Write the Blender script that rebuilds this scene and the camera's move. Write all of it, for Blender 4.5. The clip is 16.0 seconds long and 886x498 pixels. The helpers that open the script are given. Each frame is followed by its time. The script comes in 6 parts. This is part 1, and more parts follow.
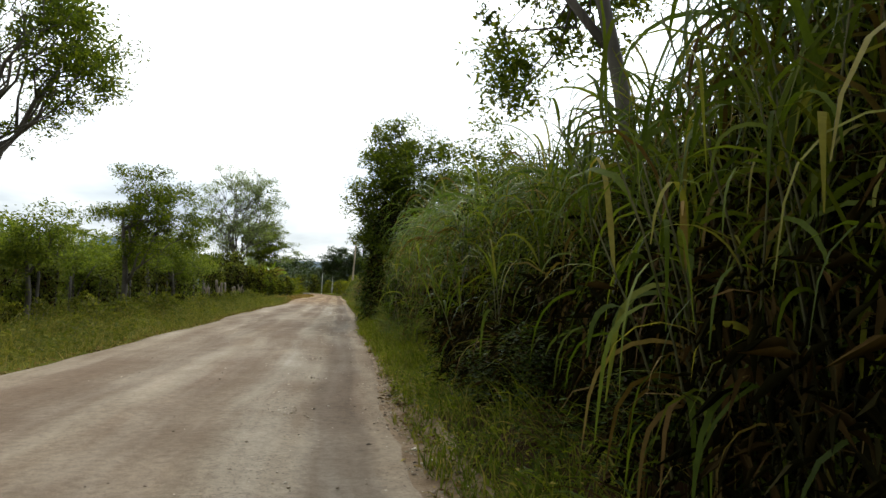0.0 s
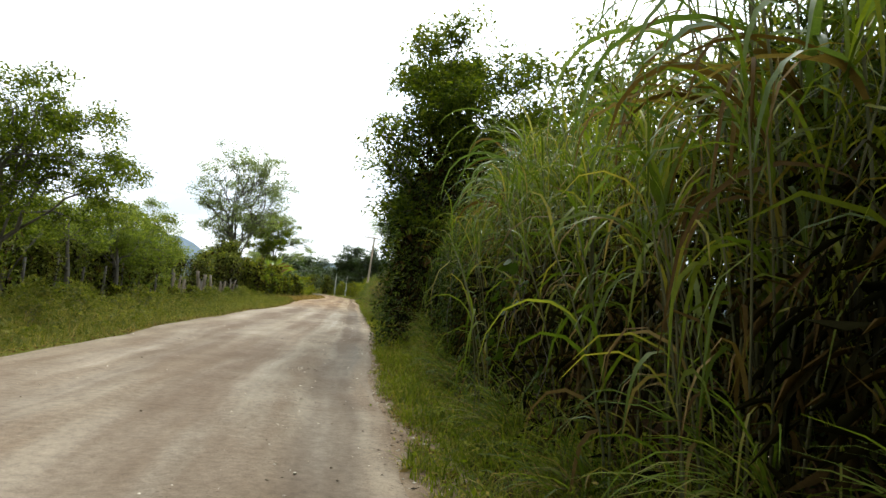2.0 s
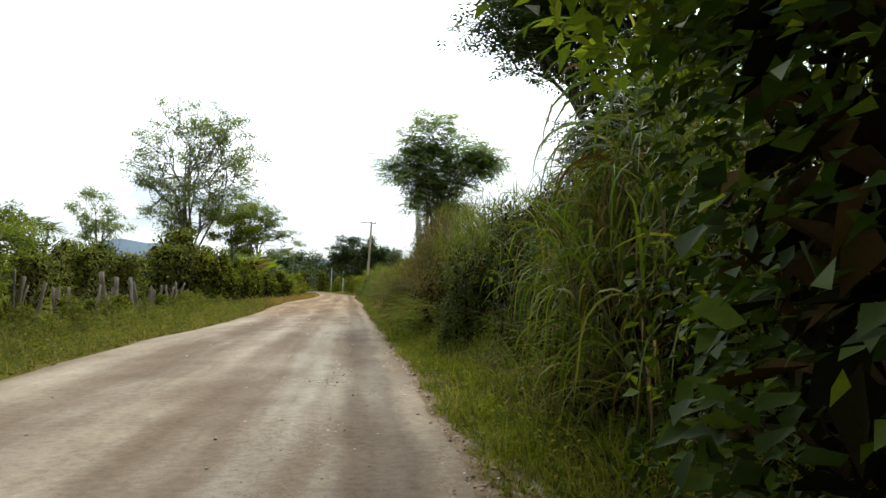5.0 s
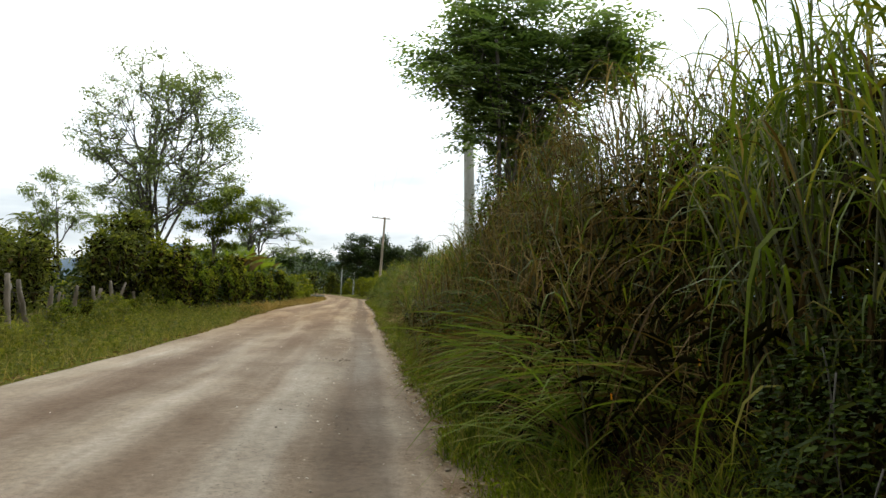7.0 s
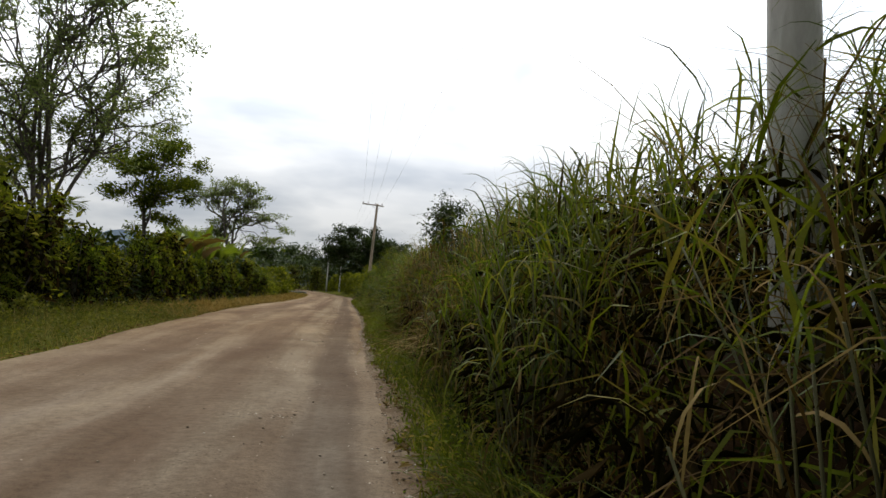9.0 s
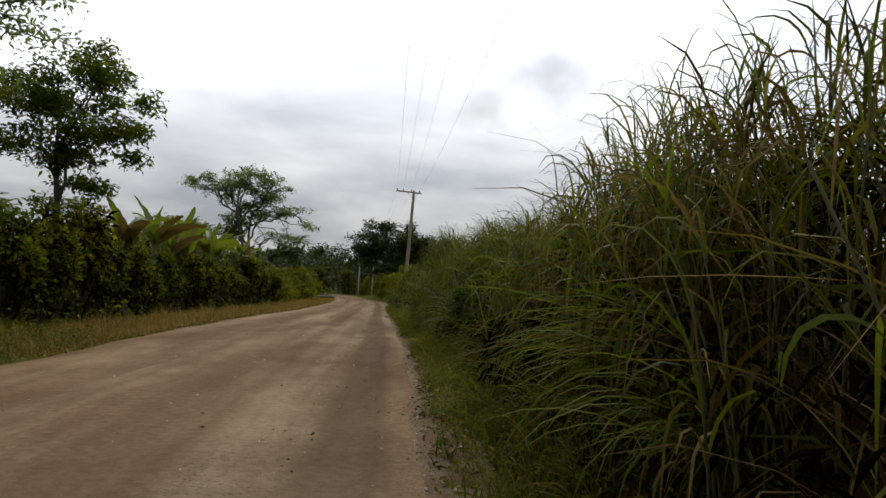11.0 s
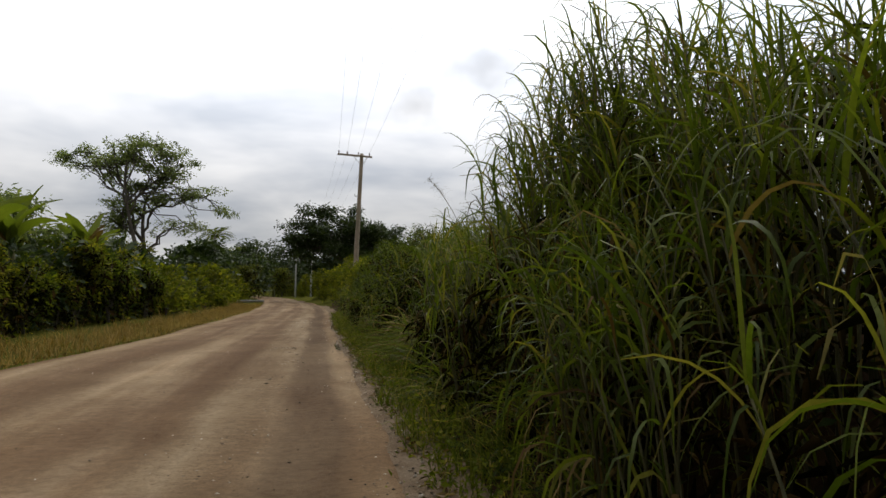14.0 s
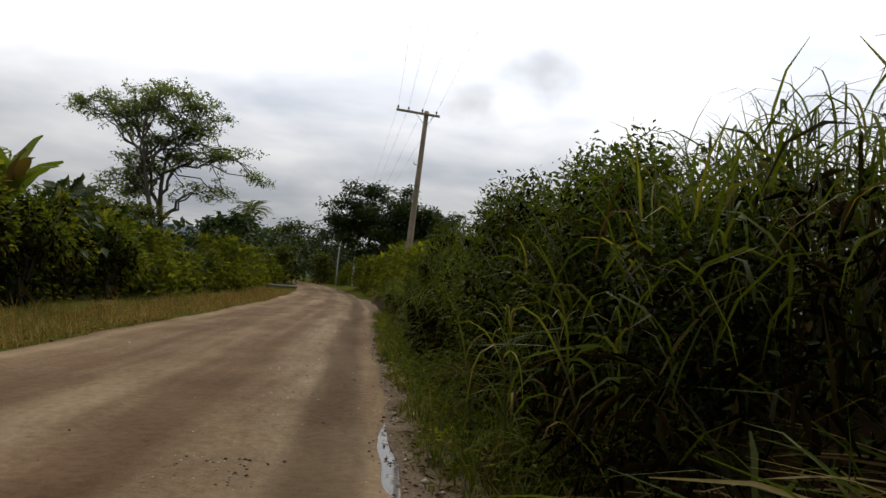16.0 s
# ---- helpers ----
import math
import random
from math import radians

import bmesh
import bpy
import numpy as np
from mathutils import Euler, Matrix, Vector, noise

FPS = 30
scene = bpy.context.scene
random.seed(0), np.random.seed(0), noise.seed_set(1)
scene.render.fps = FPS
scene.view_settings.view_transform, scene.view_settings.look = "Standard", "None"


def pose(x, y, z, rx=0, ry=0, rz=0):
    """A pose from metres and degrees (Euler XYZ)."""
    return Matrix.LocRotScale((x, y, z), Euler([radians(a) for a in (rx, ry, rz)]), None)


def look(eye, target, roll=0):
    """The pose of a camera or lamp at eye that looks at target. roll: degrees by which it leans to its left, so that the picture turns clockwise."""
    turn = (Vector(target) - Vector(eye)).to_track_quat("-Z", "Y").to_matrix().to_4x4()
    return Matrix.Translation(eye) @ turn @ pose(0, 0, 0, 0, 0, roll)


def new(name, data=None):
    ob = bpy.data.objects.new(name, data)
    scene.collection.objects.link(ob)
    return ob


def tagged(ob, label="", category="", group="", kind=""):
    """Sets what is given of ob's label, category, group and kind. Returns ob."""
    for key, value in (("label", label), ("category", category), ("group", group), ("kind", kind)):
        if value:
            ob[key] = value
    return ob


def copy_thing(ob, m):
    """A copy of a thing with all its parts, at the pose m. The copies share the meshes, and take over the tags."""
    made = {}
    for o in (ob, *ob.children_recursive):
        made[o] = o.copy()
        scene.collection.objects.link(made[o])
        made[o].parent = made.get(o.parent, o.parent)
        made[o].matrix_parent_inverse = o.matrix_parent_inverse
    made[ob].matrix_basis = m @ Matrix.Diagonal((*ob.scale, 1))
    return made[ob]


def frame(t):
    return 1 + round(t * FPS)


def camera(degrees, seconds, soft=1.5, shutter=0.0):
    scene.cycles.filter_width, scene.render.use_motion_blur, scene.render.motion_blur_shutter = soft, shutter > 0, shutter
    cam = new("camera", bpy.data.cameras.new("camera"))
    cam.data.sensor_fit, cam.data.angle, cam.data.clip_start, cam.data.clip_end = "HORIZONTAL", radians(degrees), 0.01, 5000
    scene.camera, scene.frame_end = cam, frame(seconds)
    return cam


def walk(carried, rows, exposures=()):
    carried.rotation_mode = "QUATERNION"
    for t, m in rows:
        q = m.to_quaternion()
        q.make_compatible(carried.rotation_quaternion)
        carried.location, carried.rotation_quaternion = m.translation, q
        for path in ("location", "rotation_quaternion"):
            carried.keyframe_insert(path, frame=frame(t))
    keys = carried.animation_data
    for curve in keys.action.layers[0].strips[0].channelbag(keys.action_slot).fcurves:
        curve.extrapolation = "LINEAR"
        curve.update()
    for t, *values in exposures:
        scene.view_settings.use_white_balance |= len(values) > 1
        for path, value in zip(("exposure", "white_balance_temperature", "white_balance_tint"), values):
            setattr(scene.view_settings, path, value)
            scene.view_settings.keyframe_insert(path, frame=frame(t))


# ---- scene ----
cam = camera(65.55, 16.0, soft=1.5)
SKY_LOW, SKY_HIGH, SUN_W = 0.6, 2.1, 1.0
EXPOSURES = [(0.0, 0.95, 6500, 5), (0.5, 1.15, 6500, 5), (1.2, 1.1, 6500, 5), (2.2, 1.45, 6450, 3), (3.0, 1.25, 6450, 3), (5.5, 1.25, 6450, 4), (6.3, 1.35, 6450, 4), (7.2, 0.85, 6500, 5), (8.0, 0.65, 6550, 7), (10.5, -0.08, 6700, 11), (11.5, -0.02, 6700, 11), (12.5, -0.2, 6700, 11), (14.0, 0.05, 6700, 11), (15.5, -0.05, 6700, 11), (16.0, -0.08, 6700, 11)]
PATH = [
    (0, (-0.066, 0.023, 1.317), (0.221, 1.998, 1.447), 2.2),
    (0.5, (-0.053, 2.919, 1.294), (0.237, 4.893, 1.429), 4.1),
    (1, (0.041, 5.963, 1.305), (0.292, 7.942, 1.447), 3.1),
    (1.5, (-0.01, 8.491, 1.287), (0.318, 10.459, 1.425), 1.8),
    (2, (0.082, 11.56, 1.278), (0.32, 13.54, 1.428), 5.3),
    (2.5, (0.031, 14.228, 1.26), (0.253, 16.21, 1.405), 4.1),
    (3, (-0.007, 17.128, 1.301), (0.184, 19.114, 1.435), 2.7),
    (3.2, (-0.042, 18.297, 1.311), (0.086, 20.288, 1.453), 3.5),
    (5.3, (-0.139, 29.709, 1.28), (0.136, 31.687, 1.394), 0.5),
    (5.5, (-0.104, 30.772, 1.276), (0.169, 32.749, 1.399), -0.1),
    (6, (-0.039, 33.393, 1.293), (0.315, 35.358, 1.413), 1.2),
    (6.5, (-0.018, 36.387, 1.311), (0.204, 38.37, 1.441), 4.8),
    (7, (0.04, 39.204, 1.358), (0.261, 41.188, 1.483), 1.5),
    (7.5, (-0.027, 41.583, 1.328), (0.323, 43.549, 1.453), 0.1),
    (8, (0.087, 44.698, 1.293), (0.393, 46.671, 1.416), 3.3),
    (8.2, (0.142, 46.08, 1.293), (0.397, 48.059, 1.422), 3.5),
    (10.3, (0.168, 59.608, 1.28), (0.428, 61.588, 1.396), 2.8),
    (10.5, (0.167, 60.934, 1.275), (0.409, 62.916, 1.39), 3.2),
    (11, (0.125, 64.289, 1.259), (0.283, 66.279, 1.387), 2.3),
    (11.5, (0.052, 67.371, 1.247), (0.246, 69.357, 1.368), 0.1),
    (12, (-0.025, 70.424, 1.254), (0.175, 72.41, 1.372), -0.0),
    (12.5, (-0.084, 73.269, 1.322), (0.199, 75.245, 1.452), -0.4),
    (13, (-0.106, 76.433, 1.273), (0.103, 78.418, 1.394), 0.8),
    (13.5, (-0.126, 79.164, 1.299), (0.102, 81.148, 1.419), -0.2),
    (14, (-0.044, 81.758, 1.3), (0.287, 83.727, 1.418), -0.3),
    (14.5, (-0.049, 84.547, 1.322), (0.229, 86.524, 1.439), 1.0),
    (15, (0.025, 87.163, 1.312), (0.344, 89.134, 1.427), 0.7),
    (15.5, (0.024, 89.868, 1.282), (0.316, 91.843, 1.409), 3.0),
    (16, (-0.04, 92.711, 1.303), (0.162, 94.698, 1.411), 4.4),
]
walk(cam, [(t, look(eye, target, roll)) for t, eye, target, roll in PATH], EXPOSURES)

# ---------------------------------------------------------------- light
W = bpy.data.worlds.new("overcast_sky")
scene.world = W
W.use_nodes = True
nt = W.node_tree
nt.nodes.clear()


def wn(kind, **kw):
    n = nt.nodes.new(kind)
    for k, v in kw.items():
        n.inputs[k].default_value = v
    return n


SUN_EL, SUN_AZ = radians(46), radians(16)
sky = wn("ShaderNodeTexSky")
sky.sky_type, sky.sun_disc, sky.sun_elevation, sky.sun_rotation = "NISHITA", False, SUN_EL, SUN_AZ
tc = wn("ShaderNodeTexCoord")
sep = wn("ShaderNodeSeparateXYZ")
nt.links.new(tc.outputs["Generated"], sep.inputs[0])
# clouds lie on a flat layer: the direction divided by its height
up = wn("ShaderNodeMath")
up.operation = "MAXIMUM"
up.inputs[1].default_value = 0.0
nt.links.new(sep.outputs[2], up.inputs[0])
lift = wn("ShaderNodeMath")
lift.operation = "ADD"
lift.inputs[1].default_value = 0.16
nt.links.new(up.outputs[0], lift.inputs[0])
flat = wn("ShaderNodeVectorMath")
flat.operation = "DIVIDE"
comb = wn("ShaderNodeCombineXYZ")
for i in range(3):
    nt.links.new(lift.outputs[0], comb.inputs[i])
nt.links.new(tc.outputs["Generated"], flat.inputs[0])
nt.links.new(comb.outputs[0], flat.inputs[1])
cloud = wn("ShaderNodeTexNoise", Scale=1.3, Detail=4.0, Roughness=0.5, Distortion=0.2)
nt.links.new(flat.outputs[0], cloud.inputs["Vector"])
cr = wn("ShaderNodeValToRGB")
cr.color_ramp.elements[0].position, cr.color_ramp.elements[0].color = 0.34, (0.58, 0.63, 0.71, 1)
cr.color_ramp.elements[1].position, cr.color_ramp.elements[1].color = 0.64, (1.0, 1.02, 1.05, 1)
nt.links.new(cloud.outputs["Fac"], cr.inputs[0])
# the cloud layer is brightest round the veiled sun and greyer away from it
dot = wn("ShaderNodeVectorMath")
dot.operation = "DOT_PRODUCT"
dot.inputs[1].default_value = (math.sin(SUN_AZ) * math.cos(SUN_EL), math.cos(SUN_AZ) * math.cos(SUN_EL), math.sin(SUN_EL))
nt.links.new(tc.outputs["Generated"], dot.inputs[0])
glow = wn("ShaderNodeMapRange")
glow.interpolation_type = "SMOOTHSTEP"
for key, val in (("From Min", 0.1), ("From Max", 1.0), ("To Min", 0.05), ("To Max", 1.0)):
    glow.inputs[key].default_value = val
nt.links.new(dot.outputs["Value"], glow.inputs["Value"])
rise = wn("ShaderNodeMapRange")
rise.interpolation_type = "SMOOTHSTEP"
for key, val in (("From Min", 0.05), ("From Max", 0.42), ("To Min", 0.0), ("To Max", SKY_HIGH - SKY_LOW)):
    rise.inputs[key].default_value = val
nt.links.new(sep.outputs[2], rise.inputs["Value"])
grad = wn("ShaderNodeMath")
grad.operation = "MULTIPLY_ADD"
nt.links.new(glow.outputs[0], grad.inputs[0])
nt.links.new(rise.outputs[0], grad.inputs[1])
grad.inputs[2].default_value = SKY_LOW
# two low grey puffs ahead, below the bright layer
shade = None
for az, el, size in ((13.5, 18.3, 0.078), (7.4, 15.1, 0.052)):
    off = wn("ShaderNodeVectorMath")
    off.operation = "SUBTRACT"
    off.inputs[1].default_value = (math.sin(radians(az)) * math.cos(radians(el)), math.cos(radians(az)) * math.cos(radians(el)), math.sin(radians(el)))
    nt.links.new(tc.outputs["Generated"], off.inputs[0])
    flatter = wn("ShaderNodeVectorMath")
    flatter.operation = "MULTIPLY"
    flatter.inputs[1].default_value = (1.0, 1.0, 1.5)
    nt.links.new(off.outputs[0], flatter.inputs[0])
    far_ = wn("ShaderNodeVectorMath")
    far_.operation = "LENGTH"
    nt.links.new(flatter.outputs[0], far_.inputs[0])
    ragged = wn("ShaderNodeTexNoise", Scale=22.0, Detail=2.0)
    nt.links.new(tc.outputs["Generated"], ragged.inputs["Vector"])
    edge = wn("ShaderNodeMath")
    edge.operation = "MULTIPLY_ADD"
    edge.inputs[1].default_value = size
    nt.links.new(ragged.outputs["Fac"], edge.inputs[0])
    nt.links.new(far_.outputs["Value"], edge.inputs[2])
    dim = wn("ShaderNodeMapRange")
    dim.interpolation_type = "SMOOTHSTEP"
    for key, val in (("From Min", size * 0.55), ("From Max", size * 1.6), ("To Min", 0.66), ("To Max", 1.0)):
        dim.inputs[key].default_value = val
    nt.links.new(edge.outputs[0], dim.inputs["Value"])
    if shade is None:
        shade = dim.outputs[0]
    else:
        both = wn("ShaderNodeMath")
        both.operation = "MULTIPLY"
        nt.links.new(shade, both.inputs[0])
        nt.links.new(dim.outputs[0], both.inputs[1])
        shade = both.outputs[0]
dimmed = wn("ShaderNodeMath")
dimmed.operation = "MULTIPLY"
nt.links.new(grad.outputs[0], dimmed.inputs[0])
nt.links.new(shade, dimmed.inputs[1])
mulc = wn("ShaderNodeVectorMath")
mulc.operation = "SCALE"
nt.links.new(cr.outputs[0], mulc.inputs[0])
nt.links.new(dimmed.outputs[0], mulc.inputs["Scale"])
bg1 = wn("ShaderNodeBackground", Strength=0.05)
bg2 = wn("ShaderNodeBackground", Strength=1.0)
nt.links.new(sky.outputs[0], bg1.inputs[0])
nt.links.new(mulc.outputs[0], bg2.inputs[0])
mixs = wn("ShaderNodeMixShader", Fac=0.9)
out = wn("ShaderNodeOutputWorld")
nt.links.new(bg1.outputs[0], mixs.inputs[1])
nt.links.new(bg2.outputs[0], mixs.inputs[2])
nt.links.new(mixs.outputs[0], out.inputs[0])

sun = new("sun", bpy.data.lights.new("sun", "SUN"))
sun.data.energy, sun.data.angle, sun.data.color = SUN_W, radians(22), (1.0, 0.96, 0.9)
sun_dir = Vector((math.sin(SUN_AZ) * math.cos(SUN_EL), math.cos(SUN_AZ) * math.cos(SUN_EL), math.sin(SUN_EL)))
sun.matrix_world = look(sun_dir * 200, (0, 0, 0))

# ---------------------------------------------------------------- materials


def material(name):
    m = bpy.data.materials.new(name)
    m.use_nodes = True
    return m, m.node_tree.nodes, m.node_tree.links, m.node_tree.nodes["Principled BSDF"]


def ramp(nodes, stops):
    r = nodes.new("ShaderNodeValToRGB")
    e = r.color_ramp.elements
    while len(e) < len(stops):
        e.new(0.5)
    for el, (p, c) in zip(e, stops):
        el.position, el.color = p, (*c, 1)
    return r


def noise_tex(nodes, links, scale, detail=4.0, vec=None, rough=0.55, dist=0.0):
    n = nodes.new("ShaderNodeTexNoise")
    n.inputs["Scale"].default_value, n.inputs["Detail"].default_value = scale, detail
    n.inputs["Roughness"].default_value, n.inputs["Distortion"].default_value = rough, dist
    if vec is not None:
        links.new(vec, n.inputs["Vector"])
    return n


def mix_col(nodes, links, fac, a, b, mode="MIX"):
    m = nodes.new("ShaderNodeMix")
    m.data_type, m.blend_type = "RGBA", mode
    for sock, v in ((m.inputs[0], fac), (m.inputs[6], a), (m.inputs[7], b)):
        if isinstance(v, (int, float)):
            sock.default_value = v
        elif isinstance(v, tuple):
            sock.default_value = (*v, 1)
        else:
            links.new(v, sock)
    return m.outputs[2]


def leaf_mat(name, stops, rough=0.45, through_light=0.35, spec=0.4):
    """Leaves: the colour varies from leaf to leaf and in patches, and light shines through."""
    m, N, L, P = material(name)
    geo = N.new("ShaderNodeNewGeometry")
    r = ramp(N, stops)
    L.new(geo.outputs["Random Per Island"], r.inputs[0])
    big = noise_tex(N, L, 0.6, 3.0, geo.outputs["Position"])
    fine = noise_tex(N, L, 45.0, 2.0, geo.outputs["Position"])
    rb = ramp(N, [(0.3, (0.72, 0.76, 0.7)), (0.7, (1.15, 1.12, 1.0))])
    L.new(big.outputs["Fac"], rb.inputs[0])
    rf = ramp(N, [(0.3, (0.85, 0.85, 0.85)), (0.7, (1.1, 1.1, 1.05))])
    L.new(fine.outputs["Fac"], rf.inputs[0])
    c = mix_col(N, L, 1.0, mix_col(N, L, 1.0, r.outputs[0], rb.outputs[0], "MULTIPLY"), rf.outputs[0], "MULTIPLY")
    L.new(c, P.inputs["Base Color"])
    P.inputs["Roughness"].default_value = rough
    P.inputs["Specular IOR Level"].default_value = spec
    tr = N.new("ShaderNodeBsdfTranslucent")
    lighter = mix_col(N, L, 1.0, c, (1.25, 1.35, 0.6), "MULTIPLY")
    L.new(lighter, tr.inputs["Color"])
    mx = N.new("ShaderNodeMixShader")
    mx.inputs[0].default_value = through_light
    L.new(P.outputs[0], mx.inputs[1])
    L.new(tr.outputs[0], mx.inputs[2])
    L.new(mx.outputs[0], N["Material Output"].inputs[0])
    return m


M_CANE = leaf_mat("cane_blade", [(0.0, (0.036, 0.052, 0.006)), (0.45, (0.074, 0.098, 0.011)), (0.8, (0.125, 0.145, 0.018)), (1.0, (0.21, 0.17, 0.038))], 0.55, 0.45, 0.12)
# Cane green taken darker: shade between the canes is in the colour.
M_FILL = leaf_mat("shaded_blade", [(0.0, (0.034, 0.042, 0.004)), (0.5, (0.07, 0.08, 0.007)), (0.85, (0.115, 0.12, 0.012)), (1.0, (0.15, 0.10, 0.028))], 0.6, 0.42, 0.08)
# Withered brown darkened further, for the shade low in the stand.
M_OLD = leaf_mat("shaded_dying_blade", [(0.0, (0.012, 0.011, 0.003)), (0.5, (0.028, 0.022, 0.007)), (0.85, (0.06, 0.04, 0.013)), (1.0, (0.12, 0.08, 0.028))], 0.8, 0.22, 0.05)
M_BROAD = leaf_mat("broad_blade", [(0.0, (0.045, 0.07, 0.018)), (0.5, (0.08, 0.11, 0.03)), (0.9, (0.125, 0.15, 0.045)), (1.0, (0.2, 0.17, 0.07))], 0.5, 0.4, 0.22)
M_STRAW = leaf_mat("slumped_blade", [(0.0, (0.074, 0.105, 0.012)), (0.5, (0.118, 0.155, 0.019)), (1.0, (0.22, 0.2, 0.058))], 0.65, 0.4, 0.08)
M_FEATHER = leaf_mat("feather_leaf", [(0.0, (0.085, 0.12, 0.05)), (0.6, (0.125, 0.17, 0.07)), (1.0, (0.19, 0.23, 0.09))], 0.5, 0.62, 0.2)
M_DRY = leaf_mat("dry_blade", [(0.0, (0.05, 0.029, 0.010)), (0.5, (0.098, 0.06, 0.021)), (1.0, (0.23, 0.16, 0.066))], 0.8, 0.25, 0.05)
M_CUT = leaf_mat("cut_straw", [(0.0, (0.10, 0.062, 0.024)), (0.5, (0.21, 0.14, 0.058)), (1.0, (0.38, 0.28, 0.14))], 0.75, 0.2, 0.1)
M_VERGE = leaf_mat("verge_blade", [(0.0, (0.07, 0.09, 0.004)), (0.5, (0.12, 0.14, 0.014)), (0.8, (0.185, 0.183, 0.022)), (1.0, (0.28, 0.2, 0.06))], 0.75, 0.45, 0.04)
M_VERGE_D = leaf_mat("dull_verge_blade", [(0.0, (0.042, 0.056, 0.006)), (0.5, (0.08, 0.096, 0.012)), (0.8, (0.13, 0.132, 0.021)), (1.0, (0.21, 0.16, 0.05))], 0.75, 0.4, 0.04)
M_WEED = leaf_mat("weed_leaf", [(0.0, (0.05, 0.058, 0.010)), (0.6, (0.095, 0.098, 0.018)), (1.0, (0.17, 0.15, 0.035))], 0.7, 0.4, 0.05)
M_VERGE_L = leaf_mat("left_verge_blade", [(0.0, (0.065, 0.07, 0.012)), (0.45, (0.118, 0.113, 0.022)), (0.72, (0.17, 0.14, 0.036)), (1.0, (0.24, 0.175, 0.075))], 0.8, 0.32, 0.04)
M_VERGE_B = leaf_mat("straw_verge_blade", [(0.0, (0.11, 0.08, 0.018)), (0.3, (0.19, 0.12, 0.036)), (0.75, (0.27, 0.16, 0.055)), (1.0, (0.34, 0.22, 0.085))], 0.8, 0.25, 0.08)
# Darker than the leaf itself: deep shade is put into this green.
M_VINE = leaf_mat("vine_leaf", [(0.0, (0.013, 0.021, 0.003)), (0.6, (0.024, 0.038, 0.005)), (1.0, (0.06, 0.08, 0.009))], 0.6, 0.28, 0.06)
# Near-black dead leaves: the shade inside growth is put into this colour.
M_INNER = leaf_mat("shaded_dead_leaf", [(0.0, (0.006, 0.006, 0.002)), (0.55, (0.014, 0.012, 0.004)), (0.85, (0.032, 0.020, 0.007)), (1.0, (0.07, 0.042, 0.015))], 0.9, 0.1, 0.02)
M_HEDGE = leaf_mat("hedge_leaf", [(0.0, (0.045, 0.056, 0.006)), (0.5, (0.10, 0.108, 0.013)), (0.85, (0.165, 0.16, 0.02)), (1.0, (0.26, 0.215, 0.028))], 0.7, 0.5, 0.04)
M_TREE = leaf_mat("tree_leaf", [(0.0, (0.036, 0.052, 0.008)), (0.6, (0.078, 0.098, 0.012)), (1.0, (0.16, 0.17, 0.018))], 0.65, 0.5, 0.06)
# Greyed green: haze over the far trees is mixed into the colour.
M_PALE = leaf_mat("pale_tree_leaf", [(0.0, (0.10, 0.125, 0.065)), (0.6, (0.15, 0.178, 0.088)), (1.0, (0.22, 0.24, 0.115))], 0.6, 0.5, 0.08)
M_DARK = leaf_mat("dark_tree_leaf", [(0.0, (0.02, 0.034, 0.011)), (0.6, (0.034, 0.052, 0.016)), (1.0, (0.06, 0.08, 0.022))], 0.5, 0.28, 0.2)
M_MID = leaf_mat("field_tree_leaf", [(0.0, (0.06, 0.08, 0.014)), (0.6, (0.115, 0.138, 0.024)), (1.0, (0.205, 0.215, 0.04))], 0.6, 0.5, 0.07)
M_BUSH = leaf_mat("bush_leaf", [(0.0, (0.028, 0.042, 0.007)), (0.6, (0.06, 0.078, 0.011)), (1.0, (0.13, 0.145, 0.018))], 0.6, 0.4, 0.07)
M_FIELD_BUSH = leaf_mat("field_bush_leaf", [(0.0, (0.045, 0.054, 0.013)), (0.6, (0.095, 0.102, 0.022)), (1.0, (0.18, 0.17, 0.035))], 0.6, 0.45, 0.07)
M_BANANA = leaf_mat("banana_leaf", [(0.0, (0.085, 0.115, 0.014)), (1.0, (0.145, 0.17, 0.024))], 0.4, 0.45, 0.3)
M_PETAL = leaf_mat("orange_petal", [(0.0, (0.75, 0.2, 0.02)), (1.0, (0.85, 0.45, 0.03))], 0.6, 0.3, 0.2)
M_PETAL_Y = leaf_mat("yellow_petal", [(0.0, (0.8, 0.6, 0.03)), (1.0, (0.9, 0.75, 0.08))], 0.6, 0.3, 0.2)


def bark_mat(name, a, b, scale=9.0):
    m, N, L, P = material(name)
    t = N.new("ShaderNodeTexCoord")
    mp = N.new("ShaderNodeMapping")
    mp.inputs["Scale"].default_value = (1, 1, 0.22)
    L.new(t.outputs["Object"], mp.inputs[0])
    n1 = noise_tex(N, L, scale, 6.0, mp.outputs[0], 0.65, 0.4)
    n2 = noise_tex(N, L, 1.1, 3.0, t.outputs["Object"])
    r = ramp(N, [(0.3, a), (0.7, b)])
    L.new(n1.outputs["Fac"], r.inputs[0])
    r2 = ramp(N, [(0.35, (0.7, 0.74, 0.68)), (0.7, (1.1, 1.08, 1.05))])
    L.new(n2.outputs["Fac"], r2.inputs[0])
    L.new(mix_col(N, L, 1.0, r.outputs[0], r2.outputs[0], "MULTIPLY"), P.inputs["Base Color"])
    P.inputs["Roughness"].default_value = 0.85
    bp = N.new("ShaderNodeBump")
    bp.inputs["Strength"].default_value, bp.inputs["Distance"].default_value = 0.6, 0.02
    L.new(n1.outputs["Fac"], bp.inputs["Height"])
    L.new(bp.outputs[0], P.inputs["Normal"])
    return m


